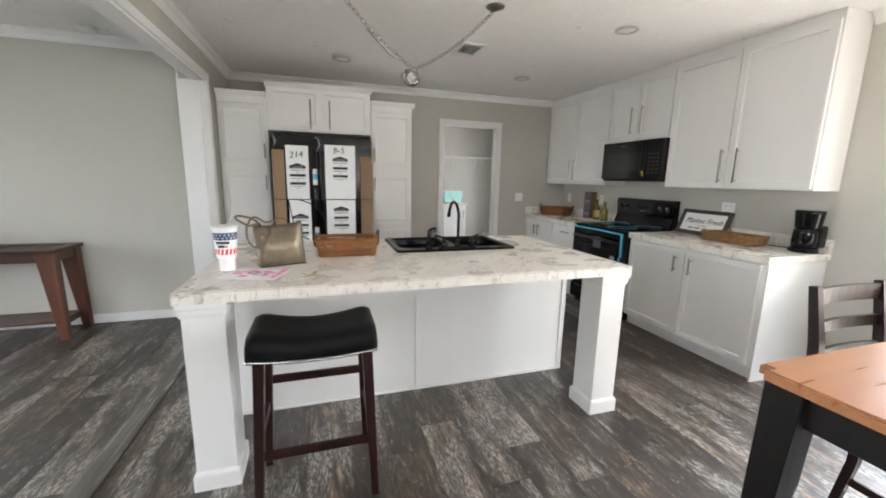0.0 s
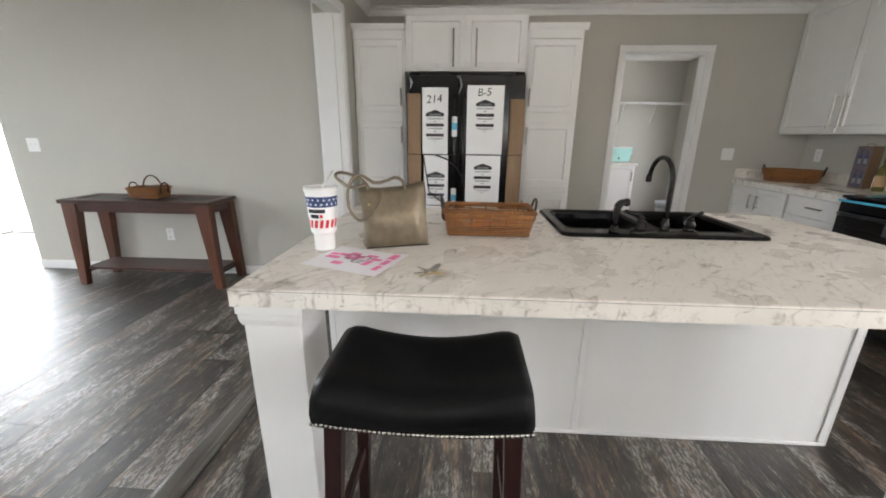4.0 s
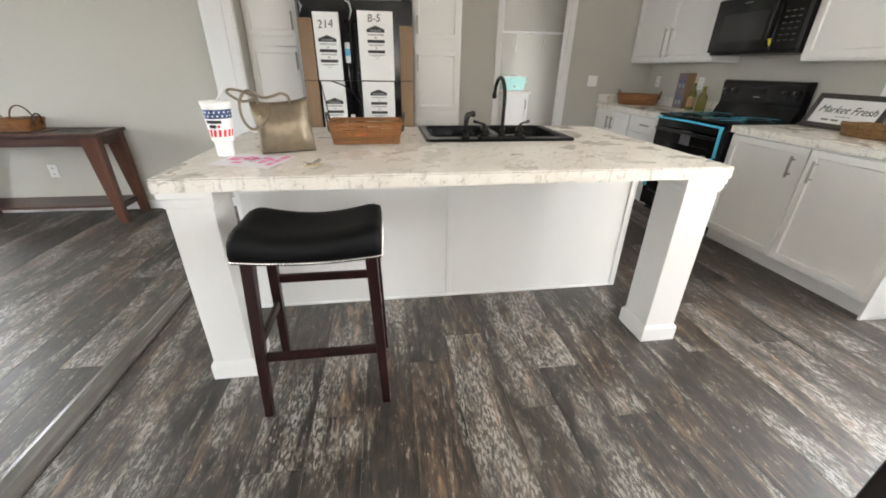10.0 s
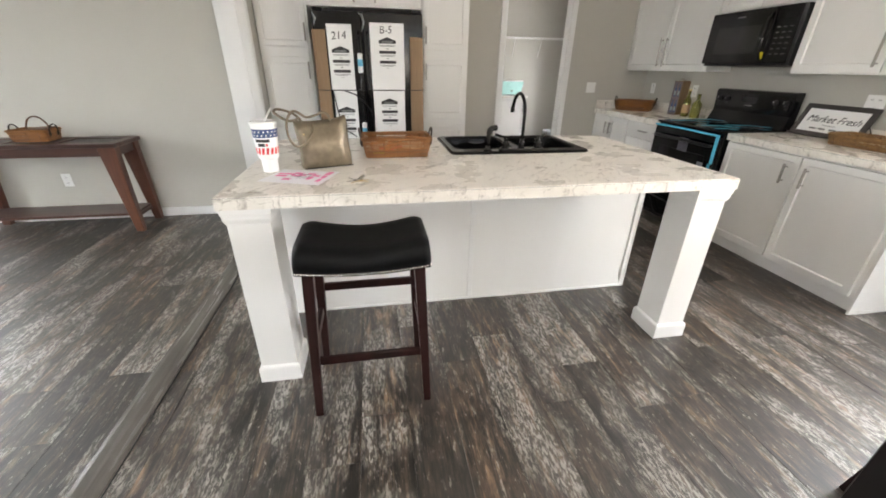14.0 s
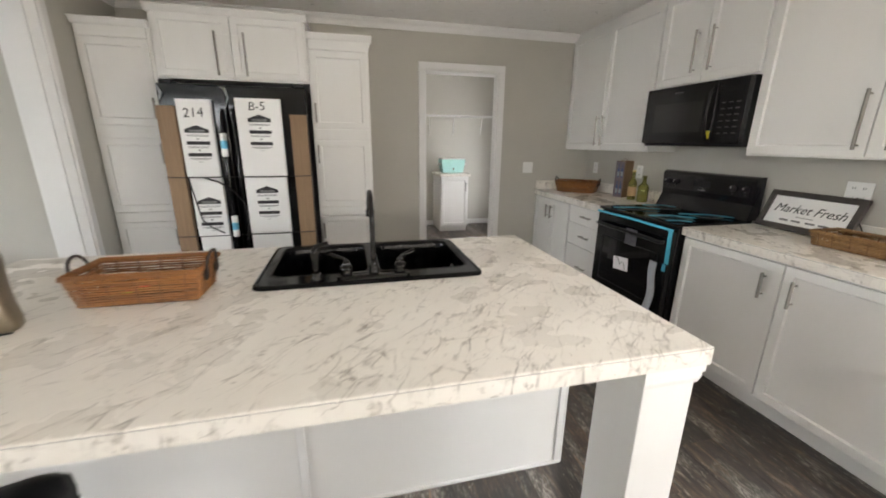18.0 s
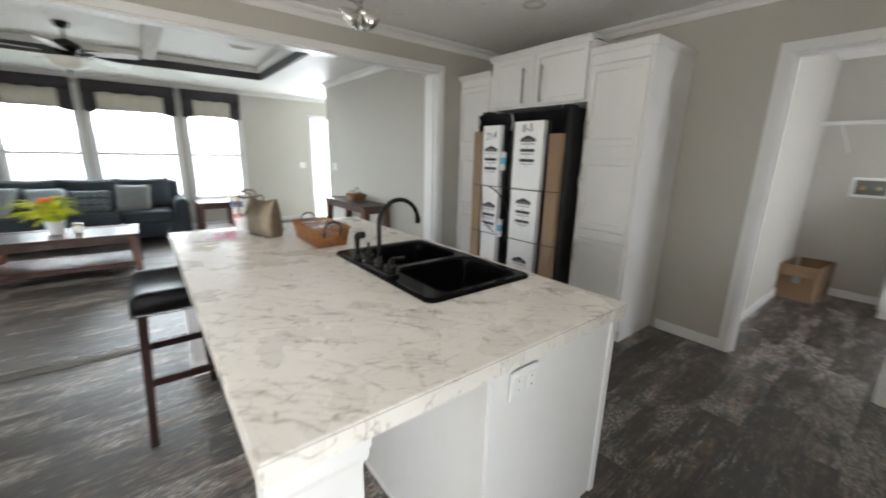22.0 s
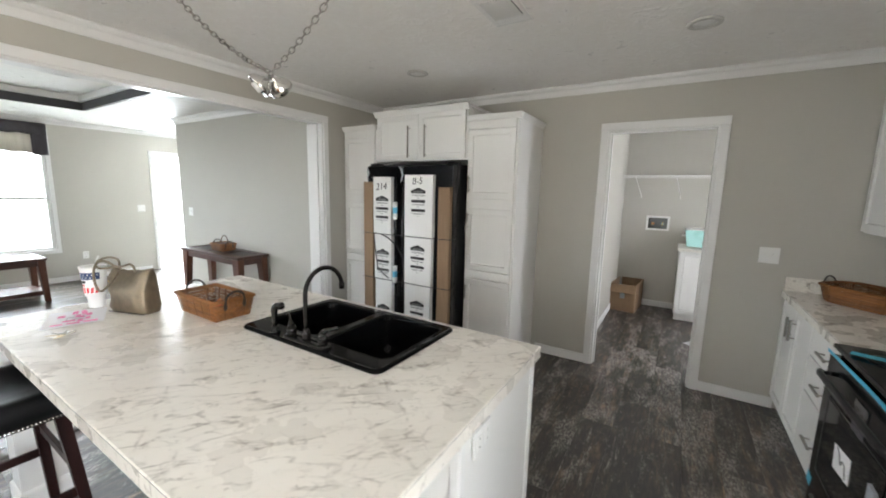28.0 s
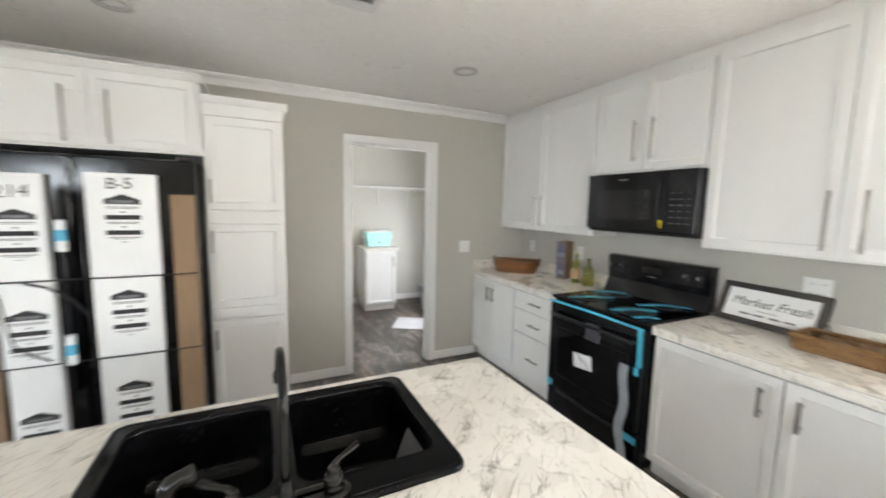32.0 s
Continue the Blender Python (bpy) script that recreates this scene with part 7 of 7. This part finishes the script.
for r in ((-0.255, 0.255, 0.0, 0.032), (-0.255, 0.255, 0.208, 0.24), (-0.255, -0.222, 0.032, 0.208), (0.222, 0.255, 0.032, 0.208)):
    part("frame", sign_box(*r, 0.0, 0.022), sign_wood, sg)
part("board", sign_box(-0.222, 0.222, 0.032, 0.208, 0.002, 0.010), board_white, sg)
LM = SM @ Matrix(((0, 0, -1, -0.0106), (-1, 0, 0, 0.0), (0, 1, 0, 0.132), (0, 0, 0, 1)))
letters("Market Fresh", 0.072, LM, ink, sg, "black script lettering Market Fresh", shear=0.35)
for u in (0.105, 0.035, -0.045, -0.115):
    part("small_print", sign_box(u - 0.026, u + 0.026, 0.055, 0.066, 0.0101, 0.0108), grey_ink, sg)
part("flourish", sign_box(-0.05, 0.05, 0.086, 0.0885, 0.0101, 0.0108), ink, sg)

wicker_basket("bread_basket", 3.30, 3.48, 2.275, 2.66, TOP, 0.070, 0.010, wicker_tan, "low tan wicker tray basket on the worktop", rods=8, handles=False)
wicker_basket("produce_basket", 3.16, 3.54, 4.79, 5.07, TOP, 0.105, 0.020, wicker, "eight-sided honey wicker basket with dark handles in the corner", rods=12, turn=-46, cut=0.06)

cm = thing("coffee_maker", (3.50, 2.035, TOP), "tall black drip coffee maker with a round brew head", "coffee maker")
part("base", lathe(bmesh.new(), [(0.080, 0.9155), (0.086, 0.920), (0.086, 0.940), (0.078, 0.948), (0.02, 0.949)], 3.49, 2.035, 30), black_gloss, cm)
part("column", boxes((3.505, 3.598, 1.960, 2.110, 0.949, 1.11), bevel=0.012), black_gloss, cm)
part("brew_head", lathe(bmesh.new(), [(0.066, 1.088), (0.074, 1.095), (0.083, 1.20), (0.086, 1.208), (0.084, 1.216), (0.070, 1.220), (0.0, 1.221)], 3.50, 2.035, 30), black_gloss, cm)
part("carafe", lathe(bmesh.new(), [(0.062, 0.9495), (0.072, 0.956), (0.074, 1.005), (0.071, 1.05), (0.068, 1.084), (0.03, 1.087)], 3.488, 2.035, 26), black_glass, cm, "dark glass carafe", smooth=True)
part("carafe_handle", tube(bmesh.new(), [(3.42, 2.015, 1.06), (3.395, 2.01, 1.055), (3.388, 2.008, 1.02), (3.412, 2.015, 0.985)], 0.008, 8), black_plastic, cm, smooth=True)
part("power_cord", tube(bmesh.new(), [(3.56, 2.112, 0.93), (3.565, 2.17, 0.921), (3.54, 2.28, 0.9195), (3.53, 2.36, 0.921), (3.59, 2.50, 0.9205), (3.597, 2.62, 0.96), (3.597, 2.69, 1.08), (3.61, 2.70, 1.15)], 0.0035, 6), black_plastic, cm, "black power cord")

bx = thing("wine_carton", (3.54, 4.465, TOP), "dark printed wine gift carton standing in the corner", "carton", turn=14)
part("carton", turned(boxes((-0.055, 0.085, -0.05, 0.05, 0.0005, 0.345), bevel=0.002), WORLD[bx]), card_board, bx)
part("printed_front", turned(boxes((-0.0562, -0.0548, -0.048, 0.048, 0.004, 0.34)), WORLD[bx]), wine_carton, bx)
for z in (0.03, 0.19):
    for v in (-0.026, 0.014):
        part("printed_bottle", turned(boxes((-0.0572, -0.0562, v - 0.011, v + 0.011, z, z + 0.085), (-0.0572, -0.0562, v - 0.004, v + 0.004, z + 0.085, z + 0.125)), WORLD[bx]), navy_ink, bx)
        part("label_patch", turned(boxes((-0.0580, -0.0572, v - 0.010, v + 0.010, z + 0.012, z + 0.055)), WORLD[bx]), pillow_light, bx)
part("carton_handle", tube(bmesh.new(), [WORLD[bx] @ Vector((0.0, 0.03 * math.cos(radians(a)), 0.346 + 0.02 * math.sin(radians(a)))) for a in range(0, 181, 30)], 0.0025, 6), card_board, bx)


def bottle(x, y, h, r, material, label, lab):
    b = thing("glass_bottle", (x, y, TOP), label, "bottle", "bottles on the worktop")
    part("body", lathe(bmesh.new(), [(r * 0.9, TOP + 0.0005), (r, TOP + 0.006), (r, TOP + h * 0.55), (r * 0.85, TOP + h * 0.63), (r * 0.36, TOP + h * 0.74), (r * 0.34, TOP + h * 0.93), (r * 0.40, TOP + h * 0.935), (r * 0.40, TOP + h * 0.95)], x, y, 24), material, b, smooth=True)
    part("cap", lathe(bmesh.new(), [(r * 0.42, TOP + h * 0.951), (r * 0.42, TOP + h), (0.0, TOP + h)], x, y, 16), lab, b)
    if lab is brass_key:
        bm = bmesh.new()
        lathe(bm, [(r + 0.0006, TOP + h * 0.14), (r + 0.0006, TOP + h * 0.45)], x, y, 24)
        part("label", bm, paper_bag, b, "tan paper label")


bottle(3.50, 4.27, 0.270, 0.037, olive_glass, "slim olive glass bottle with a tan label", brass_key)
bottle(3.50, 4.13, 0.232, 0.046, olive_glass, "wide olive glass oil bottle", olive_glass)
# ---- laundry room ----
lc = thing("laundry_cabinet", (2.58, 7.4, 0), "small white one-door cabinet in the laundry", "cabinet")
FL = ("y", 7.139)
part("body", boxes((2.345, 2.81, 7.14, 7.68, 0.09, 0.895), bevel=0.002), white_cab, lc)
part("toe_kick", boxes((2.36, 2.80, 7.19, 7.68, 0.0, 0.09)), white_cab, lc)
shaker(FL, 2.36, 2.795, 0.105, 0.88, lc, handle=(2.755, 0.66, 0.80, "up"))
part("top", boxes((2.325, 2.83, 7.10, 7.695, 0.896, 0.93), bevel=0.003), marble, lc)
ck = thing("slow_cooker", (2.58, 7.36, 0.9305), "aqua rectangular slow cooker with a clear lid on the cabinet", "slow cooker")
bm = bmesh.new()
taper(bm, (2.385, 2.785, 7.24, 7.48, 1.150), (2.415, 2.755, 7.26, 7.46, 0.942))
bmesh.ops.bevel(bm, geom=list(bm.edges), offset=0.010, segments=2, affect="EDGES")
part("body", bm, aqua, ck)
part("lid", rounded(bmesh.new(), 2.39, 2.78, 7.245, 7.475, 1.151, 1.168, 0.006), plastic_white, ck, "pale glass lid")
part("knob", lathe(bmesh.new(), [(0.012, 1.168), (0.018, 1.181), (0.0, 1.186)], 2.585, 7.36, 14), chrome, ck)
part("dial", lathe(bmesh.new(), [(0.016, 0), (0.014, 0.012), (0.0, 0.013)], 0, 0, 14, pose(2.585, 7.262, 1.0, 90, 0, 0)), chrome, ck)
for x in (2.38, 2.79):
    part("side_handle", rounded(bmesh.new(), x - 0.025, x + 0.025, 7.32, 7.40, 1.06, 1.085, 0.008), plastic_white, ck)
cbx = thing("cardboard_box", (1.775, 7.42, 0), "open brown cardboard box with a tape strip on the laundry floor", "box", turn=-5)
PB = WORLD[cbx] @ Matrix.Scale(1.15, 4)
for name, r in (("bottom", (-0.135, 0.135, -0.24, 0.24, 0.001, 0.005)), ("side", (-0.14, -0.135, -0.24, 0.24, 0.001, 0.325)), ("side", (0.135, 0.14, -0.24, 0.24, 0.001, 0.33)), ("side", (-0.135, 0.135, -0.24, -0.235, 0.005, 0.325)), ("side", (-0.135, 0.135, 0.235, 0.24, 0.005, 0.325))):
    part(name, turned(boxes(r, bevel=0.001), PB), card_board, cbx)
for r, tilt in (((-0.14, 0.14, -0.10, 0.0, -0.002, 0.002), 68), ((-0.14, 0.14, 0.0, 0.10, -0.002, 0.002), -62)):
    y = -0.245 if tilt > 0 else 0.245
    part("flap", turned(boxes(r), PB @ Matrix.Translation((0, y, 0.325)) @ pose(0, 0, 0, tilt if tilt < 0 else tilt, 0, 0)), card_board, cbx)
part("tape", turned(boxes((-0.025, 0.025, -0.2418, -0.2405, 0.16, 0.325)), PB), pillow_light, cbx, "pale packing tape strip")
wbx = thing("washer_box", (2.03, 7.69, 1.1), "white recessed washer valve box in the laundry wall", "valve box")
bm = bmesh.new()
for r in ((1.912, 2.20, 1.088, 1.115), (1.912, 2.20, 1.262, 1.289), (1.912, 1.94, 1.115, 1.262), (2.172, 2.20, 1.115, 1.262)):
    box(bm, r[0], r[1], 7.686, 7.699, r[2], r[3], bevel=0.002)
part("frame", bm, plastic_white, wbx)
part("recess", boxes((1.94, 2.172, 7.694, 7.699, 1.115, 1.262)), pillow_grey, wbx)
for x, m in ((2.0, red_ink), (2.115, tag_blue)):
    v = part("valve", lathe(bmesh.new(), [(0.014, 0), (0.014, 0.03), (0.02, 0.032), (0.02, 0.042), (0.0, 0.043)], 0, 0, 12, pose(x, 7.694, 1.185, 90, 0, 0)), brass_key, wbx)
    part("valve_handle", boxes((x - 0.018, x + 0.018, 7.648, 7.653, 1.182, 1.19)), m, v)
wbn = thing("waste_bin", (3.27, 6.93, 0), "pale translucent plastic waste bin with a bag folded over its rim", "waste bin")
part("bucket", lathe(bmesh.new(), [(0.110, 0.0005), (0.115, 0.006), (0.150, 0.36), (0.156, 0.362), (0.156, 0.372), (0.147, 0.372), (0.113, 0.02)], 3.27, 6.93, 30), bin_plastic, wbn, smooth=True)
bm = bmesh.new()
rings = []
for z, rr in ((0.29, 0.1515), (0.33, 0.159), (0.378, 0.162), (0.384, 0.155), (0.375, 0.144), (0.30, 0.136)):
    rings.append([bm.verts.new((3.27 + (rr + 0.004 * math.sin(a * 11 + z * 40)) * math.cos(a), 6.93 + (rr + 0.004 * math.sin(a * 11 + z * 40)) * math.sin(a), z + 0.008 * math.sin(a * 7) * (z < 0.32))) for a in [k * math.tau / 60 for k in range(60)]])
for p, q in zip(rings, rings[1:]):
    for k in range(60):
        bm.faces.new((p[k], p[(k + 1) % 60], q[(k + 1) % 60], q[k]))
part("bin_bag", bm, film, wbn, "thin clear bin bag folded over the rim", smooth=True)
sh = thing("wire_shelf", (2.6, 7.55, 1.83), "white wire closet shelf on angled brackets", "shelf")
for k in range(11):
    part("wire", tube(bmesh.new(), [(1.605, 7.695 - k * 0.03, 1.83), (EAST - 0.005, 7.695 - k * 0.03, 1.83)], 0.003, 5), plastic_white, sh)
part("front_lip", tube(bmesh.new(), [(1.605, 7.392, 1.80), (EAST - 0.005, 7.392, 1.80)], 0.0035, 5), plastic_white, sh)
bm = bmesh.new()
for k in range(64):
    x = 1.62 + k * 0.031
    tube(bm, [(x, 7.698, 1.834), (x, 7.392, 1.834), (x, 7.392, 1.80)], 0.0014, 4)
cw = part("cross_wires", bm, plastic_white, sh, "thin cross wires")
cw["kind"] = "stuff"
for x in (1.75, 2.22, 2.62, 3.1):
    part("bracket", tube(bmesh.new(), [(x, 7.40, 1.822), (x + 0.07, 7.694, 1.56), (x + 0.07, 7.694, 1.53)], 0.005, 6), plastic_white, sh)
# thin pale grey rectangle lying on the laundry floor
mt = thing("floor_mat", (2.95, 6.3, 0), "thin flat pale grey patch on the laundry floor", "mat", turn=-30)
part("mat", turned(boxes((-0.42, 0.3, -0.24, 0.24, 0.001, 0.004), bevel=0.001), WORLD[mt]), mat("patch_grey", (0.62, 0.63, 0.66), 0.7, var=0.1, scale=6), mt)
ldr = thing("door_hinges", (1.745, 5.31, 0), "nickel hinges on the laundry door jamb", "hinges")
for z in (0.25, 1.05, 1.85):
    part("hinge", tube(bmesh.new(), [(1.735, 5.305, z - 0.045), (1.735, 5.305, z + 0.045)], 0.006, 8), nickel, ldr)

# ---- ceiling fittings ----
# shading of the white trim rings, put into a grey colour
ring_shade = mat("shaded_ring", (0.56, 0.55, 0.52), 0.35, metal=0.3, var=0.1, scale=10)
for x, y in ((0.39, 4.245), (2.31, 4.23), (2.357, 2.74), (0.39, 0.6)):
    dl = thing("recessed_light", (x, y, CEIL), "white recessed ceiling light, switched off", "ceiling light", "recessed lights")
    part("trim_ring", lathe(bmesh.new(), [(0.085, CEIL - 0.0005), (0.085, CEIL - 0.008), (0.062, CEIL - 0.012), (0.058, CEIL - 0.004)], x, y, 30), ring_shade, dl, smooth=True)
    part("lens", lathe(bmesh.new(), [(0.058, CEIL - 0.0008), (0.058, CEIL - 0.004), (0.03, CEIL - 0.0045), (0.0, CEIL - 0.005)], x, y, 24), plastic_white, dl, smooth=True)


def ceiling_vent(x, y, w, d, z, label):
    v = thing("ceiling_vent", (x, y, z), label, "vent", "ceiling vents")
    bm = bmesh.new()
    f = 0.028
    for r in ((-w / 2, w / 2, -d / 2, -d / 2 + f), (-w / 2, w / 2, d / 2 - f, d / 2), (-w / 2, -w / 2 + f, -d / 2 + f, d / 2 - f), (w / 2 - f, w / 2, -d / 2 + f, d / 2 - f)):
        box(bm, x + r[0], x + r[1], y + r[2], y + r[3], z - 0.010, z - 0.0005, bevel=0.003)
    part("frame", bm, trim_white, v)
    part("backing", boxes((x - w / 2 + f, x + w / 2 - f, y - d / 2 + f, y + d / 2 - f, z - 0.002, z - 0.001)), pillow_grey, v)
    n = int((w - 2 * f) / 0.0155)
    for k in range(n):
        xx = x - w / 2 + f + 0.006 + k * 0.0155
        part("slat", turned(boxes((-0.0008, 0.0008, -d / 2 + f + 0.03, d / 2 - f - 0.05, -0.006, 0.006)), Matrix.Translation((xx, y, z - 0.008)) @ pose(0, 0, 0, 0, 35, 0)), trim_white, v)
    for a, b in ((-d / 2 + f, -d / 2 + f + 0.028), (d / 2 - f - 0.048, d / 2 - f)):
        part("damper_bar", boxes((x - w / 2 + f, x + w / 2 - f, y + a, y + b, z - 0.009, z - 0.003)), trim_white, v)


ceiling_vent(1.418, 3.563, 0.215, 0.345, CEIL, "white ceiling air vent over the kitchen")
ceiling_vent(-3.2, 3.02, 0.14, 0.30, 2.66, "white ceiling air vent in the living room tray")
sd = thing("smoke_detector", (-1.56, 4.18, CEIL), "white round smoke detector on the living room ceiling", "smoke detector")
part("housing", lathe(bmesh.new(), [(0.065, CEIL - 0.0005), (0.065, CEIL - 0.02), (0.05, CEIL - 0.035), (0.0, CEIL - 0.037)], -1.56, 4.18, 26), plastic_white, sd)

# swag lamp: two bare sockets on a looped chain
sw = thing("swag_lamp", (0.73, 2.70, 2.0), "brushed metal two-socket swag lamp hanging from looped chains", "pendant light")
LX, LY, LZ = 0.735, 2.69, 2.06


def chain(p0, p1, sag, n):
    """Oval links along a sagging line."""
    p0, p1 = Vector(p0), Vector(p1)
    pts = []
    for i in range(n + 1):
        t = i / n
        pts.append(p0.lerp(p1, t) - Vector((0, 0, sag * 4 * t * (1 - t))))
    for i, (a, b) in enumerate(zip(pts, pts[1:])):
        d = (b - a).normalized()
        s = d.orthogonal().normalized()
        u = d.cross(s)
        s = s if i % 2 else u
        c, L = (a + b) / 2, (b - a).length
        ring = [c + d * (L * 0.66) * math.cos(k * math.tau / 10) + s * (L * 0.36) * math.sin(k * math.tau / 10) for k in range(10)]
        part("chain_link", tube(bmesh.new(), ring, 0.0024, 5, closed=True), nickel, sw, smooth=True)


chain((1.284, 2.73, 2.487), (LX + 0.01, LY, LZ), 0.045, 24)
chain((0.18, 2.55, 2.487), (LX - 0.01, LY, LZ), 0.045, 24)
for cx, cy in ((1.284, 2.732), (0.18, 2.55)):
    part("canopy", lathe(bmesh.new(), [(0.006, 2.470), (0.02, 2.476), (0.058, 2.492), (0.062, CEIL - 0.0005)], cx, cy, 24), nickel, sw, smooth=True)
part("hook", tube(bmesh.new(), [(LX + 0.016 * math.cos(radians(a)), LY, LZ - 0.012 + 0.016 * math.sin(radians(a))) for a in range(0, 360, 30)], 0.003, 6, closed=True), nickel, sw, smooth=True)
for turn, tip in ((200, 62), (-35, 48)):
    m = pose(LX, LY, LZ - 0.02, 0, 0, turn) @ pose(0, 0, 0, 180 - tip, 0, 0) @ pose(0, 0, 0.0)
    pr = [(0.008, 0.0), (0.010, 0.02), (0.02, 0.028), (0.048, 0.050), (0.056, 0.072), (0.053, 0.074), (0.040, 0.055), (0.022, 0.042)]
    cpn = part("lamp_cup", lathe(bmesh.new(), pr, 0, 0, 24, m), chrome, sw, "polished metal lamp cup", smooth=True)
    part("socket", lathe(bmesh.new(), [(0.020, 0.043), (0.023, 0.050), (0.023, 0.086), (0.013, 0.087), (0.012, 0.07)], 0, 0, 18, m), plastic_white, cpn, "white bulb socket")
part("lamp_cord", tube(bmesh.new(), [(LX, LY, LZ - 0.03), (LX - 0.06, LY + 0.01, LZ + 0.02), (LX - 0.16, LY - 0.01, LZ + 0.06), (LX - 0.30, LY - 0.05, LZ + 0.17)], 0.0022, 6), nickel, sw)

# ---- floor planks ----
PW, PL, GAP = 0.2, 1.22, 0.0005


def plank_mesh(name, length, width):
    bm = box(bmesh.new(), -width / 2 + GAP, width / 2 - GAP, -length / 2 + GAP, length / 2 - GAP, -0.0055, 0.0)
    bm.faces.ensure_lookup_table()
    es = [e for e in bm.edges if all(v.co.z > -0.001 for v in e.verts)]
    bmesh.ops.bevel(bm, geom=es, offset=0.0007, segments=1, affect="EDGES")
    me = bpy.data.meshes.new(name)
    bm.to_mesh(me)
    bm.free()
    me.materials.append(plank_mat)
    return me


rng = random.Random(7)
full = plank_mesh("plank", PL, PW)
floor_near = thing("floor_planks", (0, 0, 0), "rustic dark grey-brown vinyl plank floor with worn pale patches", "floor")
floor_near["kind"] = "structure"
rest = bmesh.new()
count = 0
x = -5.95 + PW / 2
while x < EAST + 0.05:
    y = -2.0 - rng.random() * PL
    while y < 7.9:
        yc = y + PL / 2
        if yc + PL / 2 > -1.9:
            lo, hi = max(y, -1.9), min(y + PL, 7.74)
            near = hi - lo > PL - 0.001 and -3.6 < x < 3.05 and -0.6 < yc < 6.0 and not (x < -0.9 and yc > 4.5) and not (x < 1.4 and yc > 5.3)
            if near and count < 300:
                ob = new("plank", full)
                ob.parent, ob.location = floor_near, (x, yc, 0)
                ob.rotation_euler = (0, 0, math.pi if rng.random() < 0.5 else 0)
                count += 1
            else:
                box(rest, x - PW / 2 + GAP, x + PW / 2 - GAP, lo + GAP, hi - GAP, -0.0055, 0.0)
        y += PL
    x += PW
ob = part("plank_rest", rest, plank_mat, floor_near, "far planks of the same vinyl floor")
ob["kind"] = "stuff"
